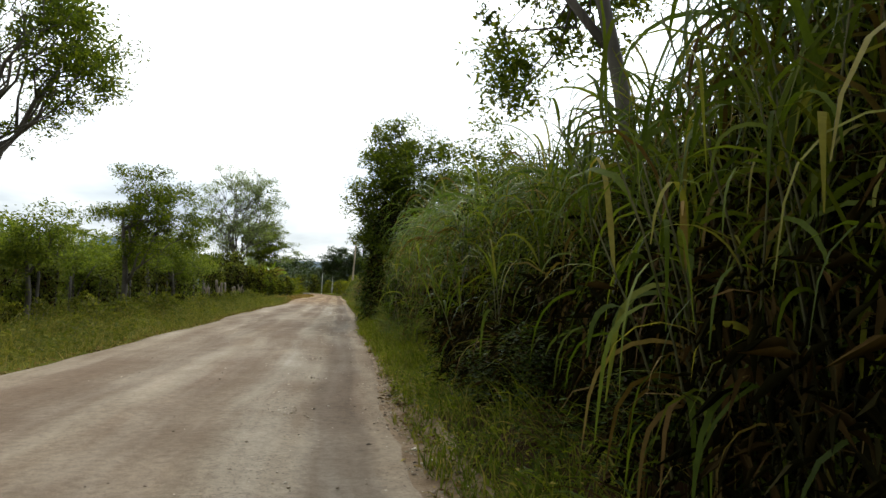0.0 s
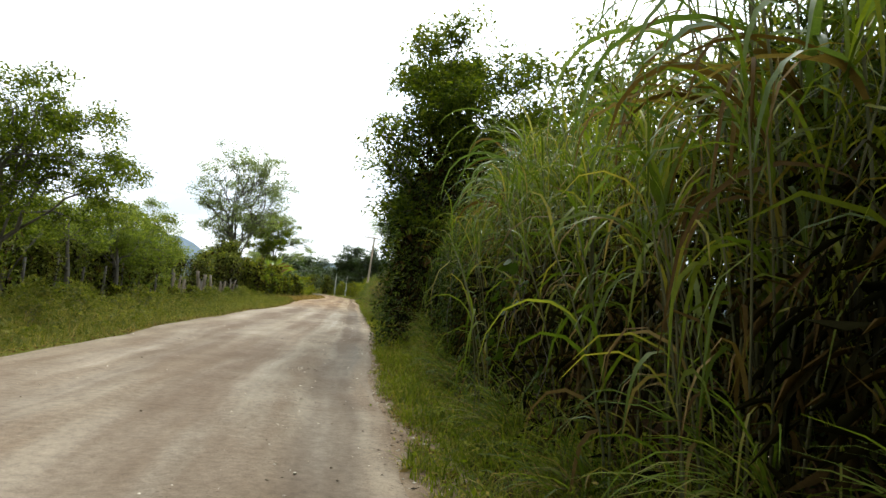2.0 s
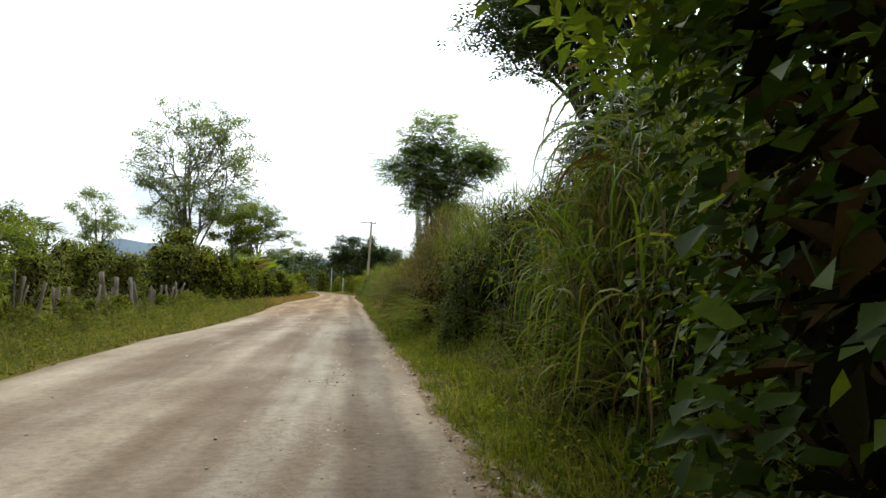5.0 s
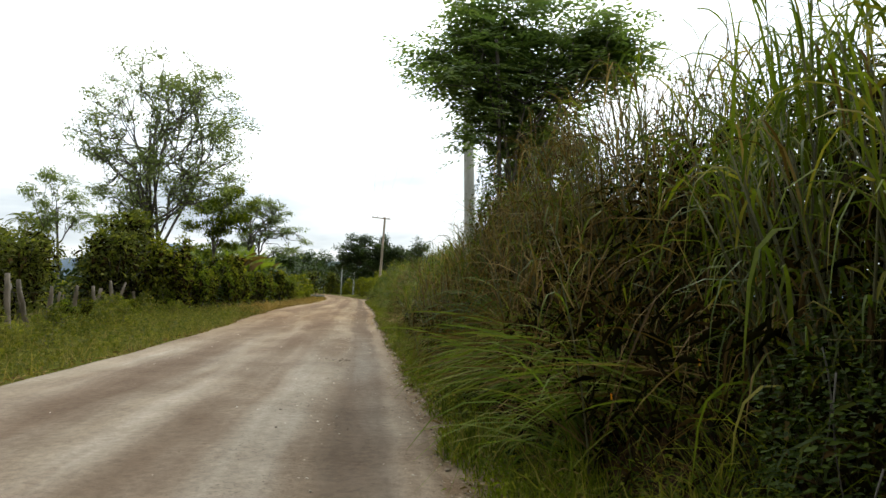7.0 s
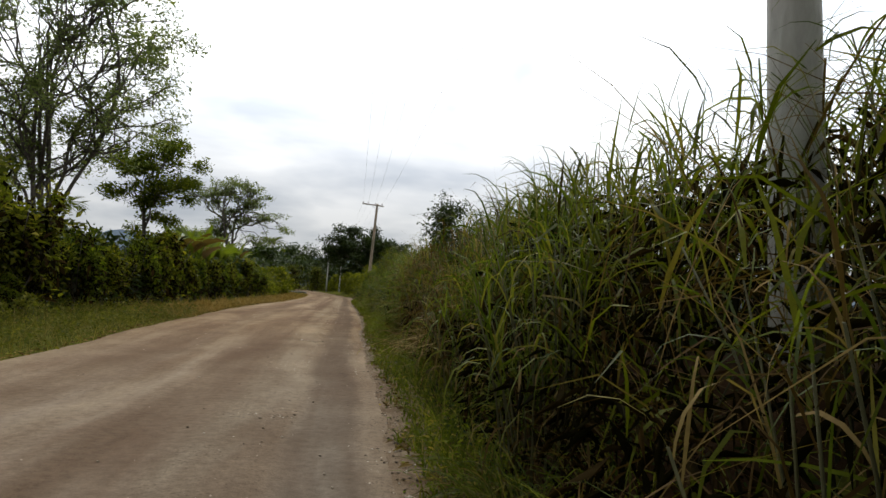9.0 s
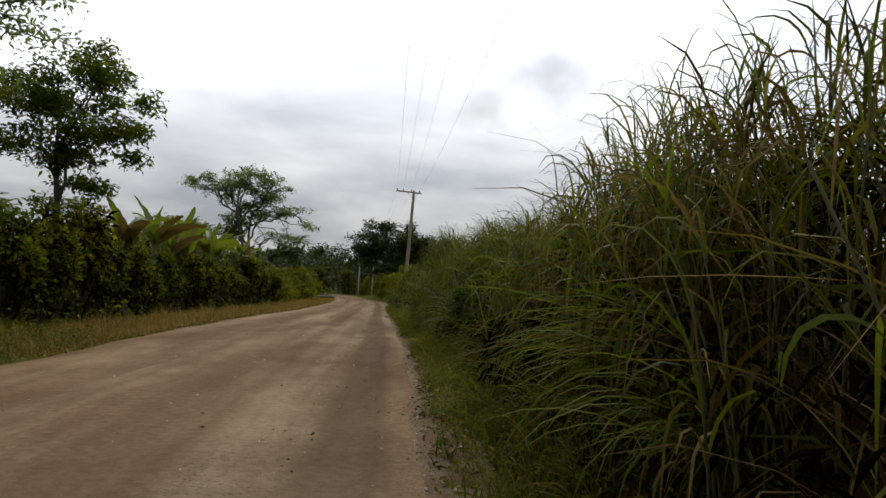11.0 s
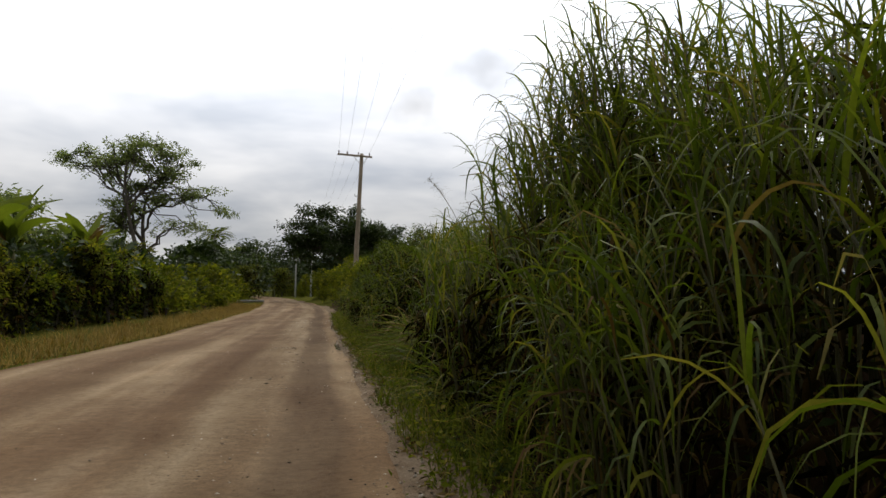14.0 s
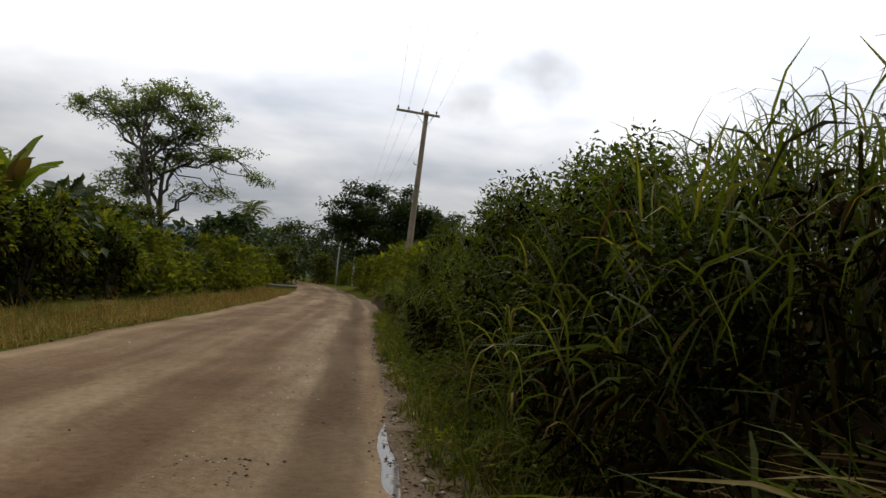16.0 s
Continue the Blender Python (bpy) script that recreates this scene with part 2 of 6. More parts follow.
M_BARK = bark_mat("bark", (0.04, 0.032, 0.024), (0.11, 0.092, 0.074))
M_BARK_PALE = bark_mat("pale_bark", (0.13, 0.12, 0.105), (0.27, 0.25, 0.22))
M_POST = bark_mat("weathered_post", (0.06, 0.044, 0.028), (0.16, 0.12, 0.08), 14)
M_POLE = bark_mat("pole_wood", (0.19, 0.14, 0.10), (0.34, 0.27, 0.20), 18)
M_POLE_GREY = bark_mat("pole_concrete", (0.30, 0.29, 0.27), (0.46, 0.45, 0.42), 12)
M_STEM = bark_mat("cane_stem", (0.055, 0.055, 0.018), (0.12, 0.105, 0.035), 20)


def plain(name, col, rough, metal=0.0):
    m, N, L, P = material(name)
    t = N.new("ShaderNodeTexCoord")
    n = noise_tex(N, L, 14.0, 4.0, t.outputs["Object"])
    r = ramp(N, [(0.3, tuple(c * 0.75 for c in col)), (0.7, tuple(c * 1.15 for c in col))])
    L.new(n.outputs["Fac"], r.inputs[0])
    L.new(r.outputs[0], P.inputs["Base Color"])
    P.inputs["Roughness"].default_value, P.inputs["Metallic"].default_value = rough, metal
    return m


M_STEEL = plain("galvanised_steel", (0.35, 0.36, 0.37), 0.5, 0.8)
M_CERAMIC = plain("brown_porcelain", (0.10, 0.05, 0.035), 0.25)
M_STEEL_OLD = plain("rusty_wire", (0.09, 0.06, 0.045), 0.8, 0.2)
M_WIRE = plain("dull_wire", (0.25, 0.25, 0.25), 0.6, 0.3)


def ground_mat():
    m, N, L, P = material("field_ground")
    g = N.new("ShaderNodeNewGeometry")
    n1 = noise_tex(N, L, 0.35, 6.0, g.outputs["Position"], 0.6)
    n2 = noise_tex(N, L, 9.0, 6.0, g.outputs["Position"], 0.7)
    r1 = ramp(N, [(0.3, (0.05, 0.055, 0.010)), (0.55, (0.08, 0.08, 0.017)), (0.8, (0.115, 0.09, 0.035))])
    L.new(n1.outputs["Fac"], r1.inputs[0])
    r2 = ramp(N, [(0.3, (0.55, 0.55, 0.5)), (0.7, (1.2, 1.2, 1.15))])
    L.new(n2.outputs["Fac"], r2.inputs[0])
    L.new(mix_col(N, L, 1.0, r1.outputs[0], r2.outputs[0], "MULTIPLY"), P.inputs["Base Color"])
    P.inputs["Roughness"].default_value = 0.95
    P.inputs["Specular IOR Level"].default_value = 0.0
    bp = N.new("ShaderNodeBump")
    bp.inputs["Strength"].default_value, bp.inputs["Distance"].default_value = 0.7, 0.05
    L.new(n2.outputs["Fac"], bp.inputs["Height"])
    L.new(bp.outputs[0], P.inputs["Normal"])
    return m


def soil_mat():
    m, N, L, P = material("bank_soil")
    g = N.new("ShaderNodeNewGeometry")
    n1 = noise_tex(N, L, 1.2, 5.0, g.outputs["Position"], 0.6)
    n2 = noise_tex(N, L, 16.0, 6.0, g.outputs["Position"], 0.7)
    r1 = ramp(N, [(0.3, (0.022, 0.013, 0.006)), (0.7, (0.056, 0.031, 0.014))])
    L.new(n1.outputs["Fac"], r1.inputs[0])
    r2 = ramp(N, [(0.3, (0.6, 0.6, 0.55)), (0.7, (1.2, 1.2, 1.15))])
    L.new(n2.outputs["Fac"], r2.inputs[0])
    L.new(mix_col(N, L, 1.0, r1.outputs[0], r2.outputs[0], "MULTIPLY"), P.inputs["Base Color"])
    P.inputs["Roughness"].default_value = 1.0
    P.inputs["Specular IOR Level"].default_value = 0.04
    bp = N.new("ShaderNodeBump")
    bp.inputs["Strength"].default_value, bp.inputs["Distance"].default_value = 0.8, 0.05
    L.new(n2.outputs["Fac"], bp.inputs["Height"])
    L.new(bp.outputs[0], P.inputs["Normal"])
    return m


def road_mat():
    """Packed pale earth: bands worn by wheels along the road, dust, gravel and damp patches."""
    m, N, L, P = material("packed_earth")
    uv = N.new("ShaderNodeUVMap")
    uv.uv_map = "lane"
    mp = N.new("ShaderNodeMapping")
    mp.inputs["Scale"].default_value = (1.0, 0.035, 1.0)
    L.new(uv.outputs[0], mp.inputs[0])
    bands = noise_tex(N, L, 1.7, 3.0, mp.outputs[0], 0.55, 0.1)
    rb = ramp(N, [(0.30, (0.138, 0.098, 0.064)), (0.48, (0.158, 0.115, 0.078)), (0.60, (0.18, 0.135, 0.095)), (0.75, (0.215, 0.17, 0.126))])
    L.new(bands.outputs["Fac"], rb.inputs[0])
    # the wheel lanes: smooth and darker at two widths across
    sx = N.new("ShaderNodeSeparateXYZ")
    L.new(uv.outputs[0], sx.inputs[0])
    lanes = ramp(N, [(0.0, (0.95, 0.9, 0.85)), (0.08, (1.22, 1.22, 1.2)), (0.20, (0.98, 0.94, 0.91)), (0.30, (0.86, 0.81, 0.77)), (0.39, (0.92, 0.89, 0.87)), (0.44, (1.16, 1.16, 1.15)), (0.50, (1.10, 1.09, 1.08)), (0.56, (0.84, 0.79, 0.75)),
                     (0.655, (0.84, 0.79, 0.75)), (0.70, (1.10, 1.13, 1.15)), (0.812, (1.12, 1.15, 1.17)), (0.845, (0.68, 0.66, 0.645)), (0.918, (0.68, 0.66, 0.645)), (0.945, (1.12, 1.11, 1.09)), (0.975, (1.16, 1.14, 1.11)), (1.0, (0.86, 0.79, 0.71))])
    nrm = N.new("ShaderNodeMath")
    nrm.operation = "DIVIDE"
    nrm.inputs[1].default_value = 5.6
    wob = noise_tex(N, L, 0.25, 2.0, uv.outputs[0])
    wo = N.new("ShaderNodeMath")
    wo.operation = "MULTIPLY_ADD"
    wo.inputs[1].default_value = 0.42
    L.new(wob.outputs["Fac"], wo.inputs[0])
    wo.inputs[2].default_value = -0.21
    ad = N.new("ShaderNodeMath")
    ad.operation = "ADD"
    L.new(sx.outputs[0], ad.inputs[0])
    L.new(wo.outputs[0], ad.inputs[1])
    L.new(ad.outputs[0], nrm.inputs[0])
    L.new(nrm.outputs[0], lanes.inputs[0])
    # greyer packed earth at first, redder earth after the wide bend of the verge
    red = N.new("ShaderNodeMapRange")
    red.inputs["From Min"].default_value, red.inputs["From Max"].default_value = 52.0, 72.0
    L.new(sx.outputs[1], red.inputs["Value"])
    tone = mix_col(N, L, red.outputs[0], (1.0, 1.09, 1.17), (1.04, 0.965, 0.80))
    c = mix_col(N, L, 1.0, mix_col(N, L, 1.0, rb.outputs[0], tone, "MULTIPLY"), lanes.outputs[0], "MULTIPLY")
    patch = noise_tex(N, L, 0.9, 5.0, uv.outputs[0], 0.6)
    rp = ramp(N, [(0.33, (0.82, 0.79, 0.76)), (0.55, (1.0, 1.0, 1.0)), (0.72, (1.14, 1.14, 1.13))])
    L.new(patch.outputs["Fac"], rp.inputs[0])
    c = mix_col(N, L, 1.0, c, rp.outputs[0], "MULTIPLY")
    mp2 = N.new("ShaderNodeMapping")
    mp2.inputs["Scale"].default_value = (1.0, 0.16, 1.0)
    L.new(uv.outputs[0], mp2.inputs[0])
    worn = noise_tex(N, L, 0.95, 5.0, mp2.outputs[0], 0.55, 0.3)
    rw = ramp(N, [(0.38, (0.80, 0.74, 0.69)), (0.50, (0.98, 0.97, 0.955)), (0.58, (1.12, 1.14, 1.15)), (0.66, (1.26, 1.28, 1.29))])
    L.new(worn.outputs["Fac"], rw.inputs[0])
    c = mix_col(N, L, 1.0, c, rw.outputs[0], "MULTIPLY")
    mid = noise_tex(N, L, 11.0, 6.0, uv.outputs[0], 0.7)
    rm = ramp(N, [(0.3, (0.74, 0.73, 0.72)), (0.5, (1.0, 1.0, 1.0)), (0.68, (1.22, 1.22, 1.22))])
    L.new(mid.outputs["Fac"], rm.inputs[0])
    c = mix_col(N, L, 1.0, c, rm.outputs[0], "MULTIPLY")
    grit = noise_tex(N, L, 55.0, 5.0, uv.outputs[0], 0.75)
    rg = ramp(N, [(0.25, (0.72, 0.71, 0.70)), (0.5, (1.0, 1.0, 1.0)), (0.75, (1.2, 1.2, 1.2))])
    L.new(grit.outputs["Fac"], rg.inputs[0])
    c = mix_col(N, L, 1.0, c, rg.outputs[0], "MULTIPLY")
    # loose grit lies in patches between the wheel lanes
    speck = noise_tex(N, L, 34.0, 3.0, uv.outputs[0], 0.6)
    rs = ramp(N, [(0.36, (0.5, 0.48, 0.46)), (0.43, (1.0, 1.0, 1.0)), (0.62, (1.0, 1.0, 1.0)), (0.70, (1.35, 1.34, 1.32))])
    L.new(speck.outputs["Fac"], rs.inputs[0])
    strip = ramp(N, [(0.40, (0.12,) * 3), (0.45, (0.55,) * 3), (0.53, (0.1,) * 3), (0.66, (0.1,) * 3), (0.70, (1.0,) * 3), (0.81, (1.0,) * 3), (0.84, (0.05,) * 3), (0.925, (0.05,) * 3), (0.95, (1.0,) * 3)])
    L.new(nrm.outputs[0], strip.inputs[0])
    blot = noise_tex(N, L, 1.3, 3.0, uv.outputs[0], 0.6)
    rbm = ramp(N, [(0.38, (0.15,) * 3), (0.6, (1.0,) * 3)])
    L.new(blot.outputs["Fac"], rbm.inputs[0])
    where = N.new("ShaderNodeMath")
    where.operation = "MULTIPLY"
    L.new(strip.outputs[0], where.inputs[0])
    L.new(rbm.outputs[0], where.inputs[1])
    c = mix_col(N, L, where.outputs[0], c, mix_col(N, L, 1.0, c, rs.outputs[0], "MULTIPLY"))
    L.new(c, P.inputs["Base Color"])
    P.inputs["Roughness"].default_value = 0.95
    P.inputs["Specular IOR Level"].default_value = 0.08
    bp = N.new("ShaderNodeBump")
    bp.inputs["Strength"].default_value, bp.inputs["Distance"].default_value = 0.5, 0.015
    L.new(grit.outputs["Fac"], bp.inputs["Height"])
    bp2 = N.new("ShaderNodeBump")
    bp2.inputs["Strength"].default_value, bp2.inputs["Distance"].default_value = 0.6, 0.06
    L.new(patch.outputs["Fac"], bp2.inputs["Height"])
    L.new(bp.outputs[0], bp2.inputs["Normal"])
    L.new(bp2.outputs[0], P.inputs["Normal"])
    return m


def shoulder_mat():
    m, N, L, P = material("gravelly_shoulder")
    g = N.new("ShaderNodeNewGeometry")
    n1 = noise_tex(N, L, 2.2, 5.0, g.outputs["Position"], 0.6)
    n2 = noise_tex(N, L, 38.0, 6.0, g.outputs["Position"], 0.75)
    r1 = ramp(N, [(0.35, (0.13, 0.088, 0.052)), (0.55, (0.19, 0.14, 0.092)), (0.75, (0.26, 0.2, 0.14))])
    L.new(n1.outputs["Fac"], r1.inputs[0])
    r2 = ramp(N, [(0.3, (0.6, 0.58, 0.55)), (0.7, (1.3, 1.3, 1.3))])
    L.new(n2.outputs["Fac"], r2.inputs[0])
    L.new(mix_col(N, L, 1.0, r1.outputs[0], r2.outputs[0], "MULTIPLY"), P.inputs["Base Color"])
    P.inputs["Roughness"].default_value = 1.0
    P.inputs["Specular IOR Level"].default_value = 0.05
    bp = N.new("ShaderNodeBump")
    bp.inputs["Strength"].default_value, bp.inputs["Distance"].default_value = 0.9, 0.02
    L.new(n2.outputs["Fac"], bp.inputs["Height"])
    L.new(bp.outputs[0], P.inputs["Normal"])
    return m


def stone_mat():
    m, N, L, P = material("gravel_stone")
    g = N.new("ShaderNodeNewGeometry")
    r = ramp(N, [(0.0, (0.05, 0.04, 0.03)), (0.3, (0.10, 0.078, 0.056)), (0.5, (0.22, 0.175, 0.125)), (0.8, (0.37, 0.315, 0.24)), (1.0, (0.52, 0.465, 0.38))])
    L.new(g.outputs["Random Per Island"], r.inputs[0])
    n = noise_tex(N, L, 60.0, 4.0, g.outputs["Position"])
    rr = ramp(N, [(0.3, (0.8, 0.8, 0.8)), (0.7, (1.15, 1.15, 1.15))])
    L.new(n.outputs["Fac"], rr.inputs[0])
    L.new(mix_col(N, L, 1.0, r.outputs[0], rr.outputs[0], "MULTIPLY"), P.inputs["Base Color"])
    P.inputs["Roughness"].default_value = 1.0
    P.inputs["Specular IOR Level"].default_value = 0.03
    return m


def hill_mat():
    m, N, L, P = material("far_hills")
    g = N.new("ShaderNodeNewGeometry")
    n = noise_tex(N, L, 0.004, 6.0, g.outputs["Position"])
    # distance haze is put into the base colour as blue-grey
    r = ramp(N, [(0.3, (0.10, 0.13, 0.16)), (0.7, (0.14, 0.17, 0.20))])
    L.new(n.outputs["Fac"], r.inputs[0])
    L.new(r.outputs[0], P.inputs["Base Color"])
    P.inputs["Roughness"].default_value = 1.0
    P.inputs["Specular IOR Level"].default_value = 0.0
    return m


def water_mat():
    m, N, L, P = material("muddy_water")
    P.inputs["Base Color"].default_value = (0.10, 0.08, 0.06, 1)
    P.inputs["Roughness"].default_value = 0.06
    t = N.new("ShaderNodeTexCoord")
    n = noise_tex(N, L, 3.0, 3.0, t.outputs["Object"])
    r = ramp(N, [(0.35, (0.09, 0.072, 0.055)), (0.7, (0.17, 0.14, 0.11))])
    L.new(n.outputs["Fac"], r.inputs[0])
    L.new(r.outputs[0], P.inputs["Base Color"])
    return m


M_SHOULDER = shoulder_mat()
M_GROUND, M_SOIL, M_ROAD, M_STONE, M_HILL, M_WATER = ground_mat(), soil_mat(), road_mat(), stone_mat(), hill_mat(), water_mat()

# ---------------------------------------------------------------- mesh helpers
rng = np.random.default_rng(11)


def np_mesh(name, verts, faces, mat, smooth=False):
    me = bpy.data.meshes.new(name)
    verts = np.ascontiguousarray(verts, dtype=np.float32)
    faces = np.ascontiguousarray(faces, dtype=np.int32)
    k = faces.shape[1]
    me.vertices.add(len(verts))
    me.vertices.foreach_set("co", verts.ravel())
    me.loops.add(faces.size)
    me.loops.foreach_set("vertex_index", faces.ravel())
    me.polygons.add(len(faces))
    me.polygons.foreach_set("loop_start", np.arange(0, faces.size, k, dtype=np.int32))
    me.update(calc_edges=True)
    if smooth:
        me.polygons.foreach_set("use_smooth", np.ones(len(faces), dtype=bool))
    me.materials.append(mat)
    return me


def part(name, me, parent, label=""):
    ob = new(name, me)
    ob.parent = parent
    if label:
        ob["label"] = label
    return ob


def join(pieces):
    """Several (verts, faces) as one."""
    vs, fs, k = [], [], 0
    for v, f in pieces:
        vs.append(v)
        fs.append(f + k)
        k += len(v)
    return np.concatenate(vs), np.concatenate(fs)


def tube(pts, radii, sides=7, rough=0.0):
    """A tapered round bar along pts, with quads; the ends are closed by a point."""
    pts = np.asarray(pts, float)
    n = len(pts)
    tan = np.gradient(pts, axis=0)
    tan /= np.linalg.norm(tan, axis=1)[:, None] + 1e-9
    ref = np.array([0.0, 0.0, 1.0]) if abs(tan[0][2]) < 0.8 else np.array([1.0, 0.0, 0.0])
    a = np.cross(tan, ref)
    a /= np.linalg.norm(a, axis=1)[:, None] + 1e-9
    b = np.cross(tan, a)
    ang = np.linspace(0, 2 * np.pi, sides, endpoint=False)
    rr = np.asarray(radii, float)[:, None] * (1 + rough * rng.standard_normal((n, sides)))
    ring = pts[:, None] + rr[..., None] * (np.cos(ang)[None, :, None] * a[:, None] + np.sin(ang)[None, :, None] * b[:, None])
    v = ring.reshape(-1, 3)
    i, j = np.meshgrid(np.arange(n - 1), np.arange(sides), indexing="ij")
    j2 = (j + 1) % sides
    f = np.stack([i * sides + j, i * sides + j2, (i + 1) * sides + j2, (i + 1) * sides + j], -1).reshape(-1, 4)
    v = np.concatenate([v, pts[:1], pts[-1:]])
    c0, c1 = n * sides, n * sides + 1
    js = np.arange(sides)
    j2 = (js + 1) % sides
    cap0 = np.stack([j2, js, np.full(sides, c0), np.full(sides, c0)], -1)
    cap1 = np.stack([(n - 1) * sides + js, (n - 1) * sides + j2, np.full(sides, c1), np.full(sides, c1)], -1)
    return v, np.concatenate([f, cap0[:, [0, 1, 2, 2]], cap1[:, [0, 1, 2, 2]]])


def fix_caps(v, f):
    """Splits the closing fans into proper triangles: all faces as triangles."""
    t1 = f[:, [0, 1, 2]]
    t2 = f[:, [0, 2, 3]]
    t2 = t2[t2[:, 1] != t2[:, 2]]
    return v, np.concatenate([t1, t2])


def tubes_mesh(name, pieces, mat, smooth=True):
    v, f = join(pieces)
    v, f = fix_caps(v, f)
    return np_mesh(name, v, f, mat, smooth)


def unit(v):
    return v / (np.linalg.norm(v, axis=-1, keepdims=True) + 1e-9)


def blades(base, azim, elev, length, bend, width, segs=6, fold=0.25, power=1.4):
    """Arching grass blades with a folded midrib. All arguments are arrays, one entry a blade."""
    n = len(base)
    s = np.linspace(0, 1, segs + 1) ** 1.3
    gap = np.diff(s)
    e = np.maximum(elev[:, None] - bend[:, None] * s[None] ** np.reshape(power, (-1, 1)), -1.45)
    az = azim[:, None] + 0.25 * rng.standard_normal(n)[:, None] * s[None]
    d = np.stack([np.cos(az) * np.cos(e), np.sin(az) * np.cos(e), np.sin(e)], -1)
    step = length[:, None, None] * gap[None, :, None] * 0.5 * (d[:, :-1] + d[:, 1:])
    p = base[:, None] + np.concatenate([np.zeros((n, 1, 3)), np.cumsum(step, 1)], 1)
    side = np.stack([-np.sin(az), np.cos(az), np.zeros_like(az)], -1)
    nor = np.cross(side, d)
    roll = (rng.standard_normal(n) * 0.5)[:, None] + rng.standard_normal(n)[:, None] * 0.5 * s[None]
    side2 = side * np.cos(roll)[..., None] + nor * np.sin(roll)[..., None]
    nor2 = np.cross(side2, d)
    prof = np.minimum(1, 0.35 + 2.6 * s) * np.clip(1 - s, 0.02, 1) ** 0.55
    w = width[:, None] * prof[None]
    left = p + side2 * w[..., None] * 0.5 - nor2 * (w * fold)[..., None]
    right = p - side2 * w[..., None] * 0.5 - nor2 * (w * fold)[..., None]
    if fold == 0:
        v = np.stack([left, right], 2).reshape(-1, 3)
        i = np.arange(segs)
        q = np.stack([i * 2, i * 2 + 1, i * 2 + 3, i * 2 + 2], -1)
        return v, (np.arange(n)[:, None, None] * (segs + 1) * 2 + q[None]).reshape(-1, 4)
    v = np.stack([left, p, right], 2).reshape(-1, 3)
    k = (segs + 1) * 3
    i = np.arange(segs)
    q = np.concatenate([np.stack([i * 3, i * 3 + 1, i * 3 + 4, i * 3 + 3], -1), np.stack([i * 3 + 1, i * 3 + 2, i * 3 + 5, i * 3 + 4], -1)])
    f = (np.arange(n)[:, None, None] * k + q[None]).reshape(-1, 4)
    return v, f


def thin_blades(base, azim, elev, length, bend, width, segs=3):
    """Short grass: flat curved strips."""
    n = len(base)
    s = np.linspace(0, 1, segs + 1)
    e = elev[:, None] - bend[:, None] * s[None]
    az = azim[:, None] + 0 * s[None]
    d = np.stack([np.cos(az) * np.cos(e), np.sin(az) * np.cos(e), np.sin(e)], -1)
    step = (length / segs)[:, None, None] * d
    p = base[:, None] + np.concatenate([np.zeros((n, 1, 3)), np.cumsum(step[:, :-1], 1)], 1)
    tw = azim + rng.uniform(-0.7, 0.7, n)
    side = np.stack([-np.sin(tw), np.cos(tw), np.zeros(n)], -1)[:, None]
    w = width[:, None] * np.clip(1 - s, 0.06, 1)[None] ** 0.6
    v = np.stack([p + side * w[..., None] * 0.5, p - side * w[..., None] * 0.5], 2).reshape(-1, 3)
    k = (segs + 1) * 2
    i = np.arange(segs)
    q = np.stack([i * 2, i * 2 + 1, i * 2 + 3, i * 2 + 2], -1)
    return v, (np.arange(n)[:, None, None] * k + q[None]).reshape(-1, 4)


def leaves(pos, size, droop=0.3, flat=0.5, aspect=0.45, out=None):
    """Folded leaves: two faces each, on a midrib. out: the way they point, if any."""
    n = len(pos)
    d = rng.standard_normal((n, 3))
    d[:, 2] = d[:, 2] * flat - droop
    if out is not None:
        d = d * 0.8 + out
    d = unit(d)
    side = unit(np.cross(d, np.array([0, 0, 1.0])) + 0.45 * rng.standard_normal((n, 3)))
    nor = unit(np.cross(side, d))
    s = size[:, None]
    a = pos
    t = pos + d * s - nor * s * 0.10
    l = pos + d * s * 0.45 + side * s * aspect * 0.5 + nor * s * 0.09
    r = pos + d * s * 0.45 - side * s * aspect * 0.5 + nor * s * 0.09
    v = np.stack([a, r, t, l], 1).reshape(-1, 3)
    k = np.arange(n)[:, None] * 4
    return v, np.concatenate([k + np.array([0, 1, 2]), k + np.array([0, 2, 3])])


def fronds(base, azim, elev, length, bend, leaflets, leaf_len, leaf_w):
    """Feathered leaves: a curved rib with leaflets on both sides."""
    n = len(base)
    segs = leaflets
    s = np.linspace(0, 1, segs + 1)
    e = elev[:, None] - bend[:, None] * s[None]
    az = azim[:, None] + 0 * e
    d = np.stack([np.cos(az) * np.cos(e), np.sin(az) * np.cos(e), np.sin(e)], -1)
    p = base[:, None] + np.concatenate([np.zeros((n, 1, 3)), np.cumsum((length / segs)[:, None, None] * d[:, :-1], 1)], 1)
    side = np.stack([-np.sin(az), np.cos(az), np.zeros_like(az)], -1)
    nor = np.cross(side, d)
    size = (leaf_len[:, None] * np.sin(np.pi * (0.12 + 0.8 * s))[None])[..., None]
    w = size * (leaf_w / leaf_len[:, None, None])
    out = []
    for sg in (1, -1):
        way = unit(side * sg + d * 0.45 - np.array([0, 0, 0.25]))
        a, t = p, p + way * size - nor * size * 0.15
        l = p + way * size * 0.5 + d * w * 0.5
        r = p + way * size * 0.5 - d * w * 0.5
        out.append(np.stack([a, r, t, l], 2).reshape(-1, 3))
    v = np.concatenate(out)
    k = np.arange(len(v) // 4)[:, None] * 4
    return v, np.concatenate([k + np.array([0, 1, 2]), k + np.array([0, 2, 3])])


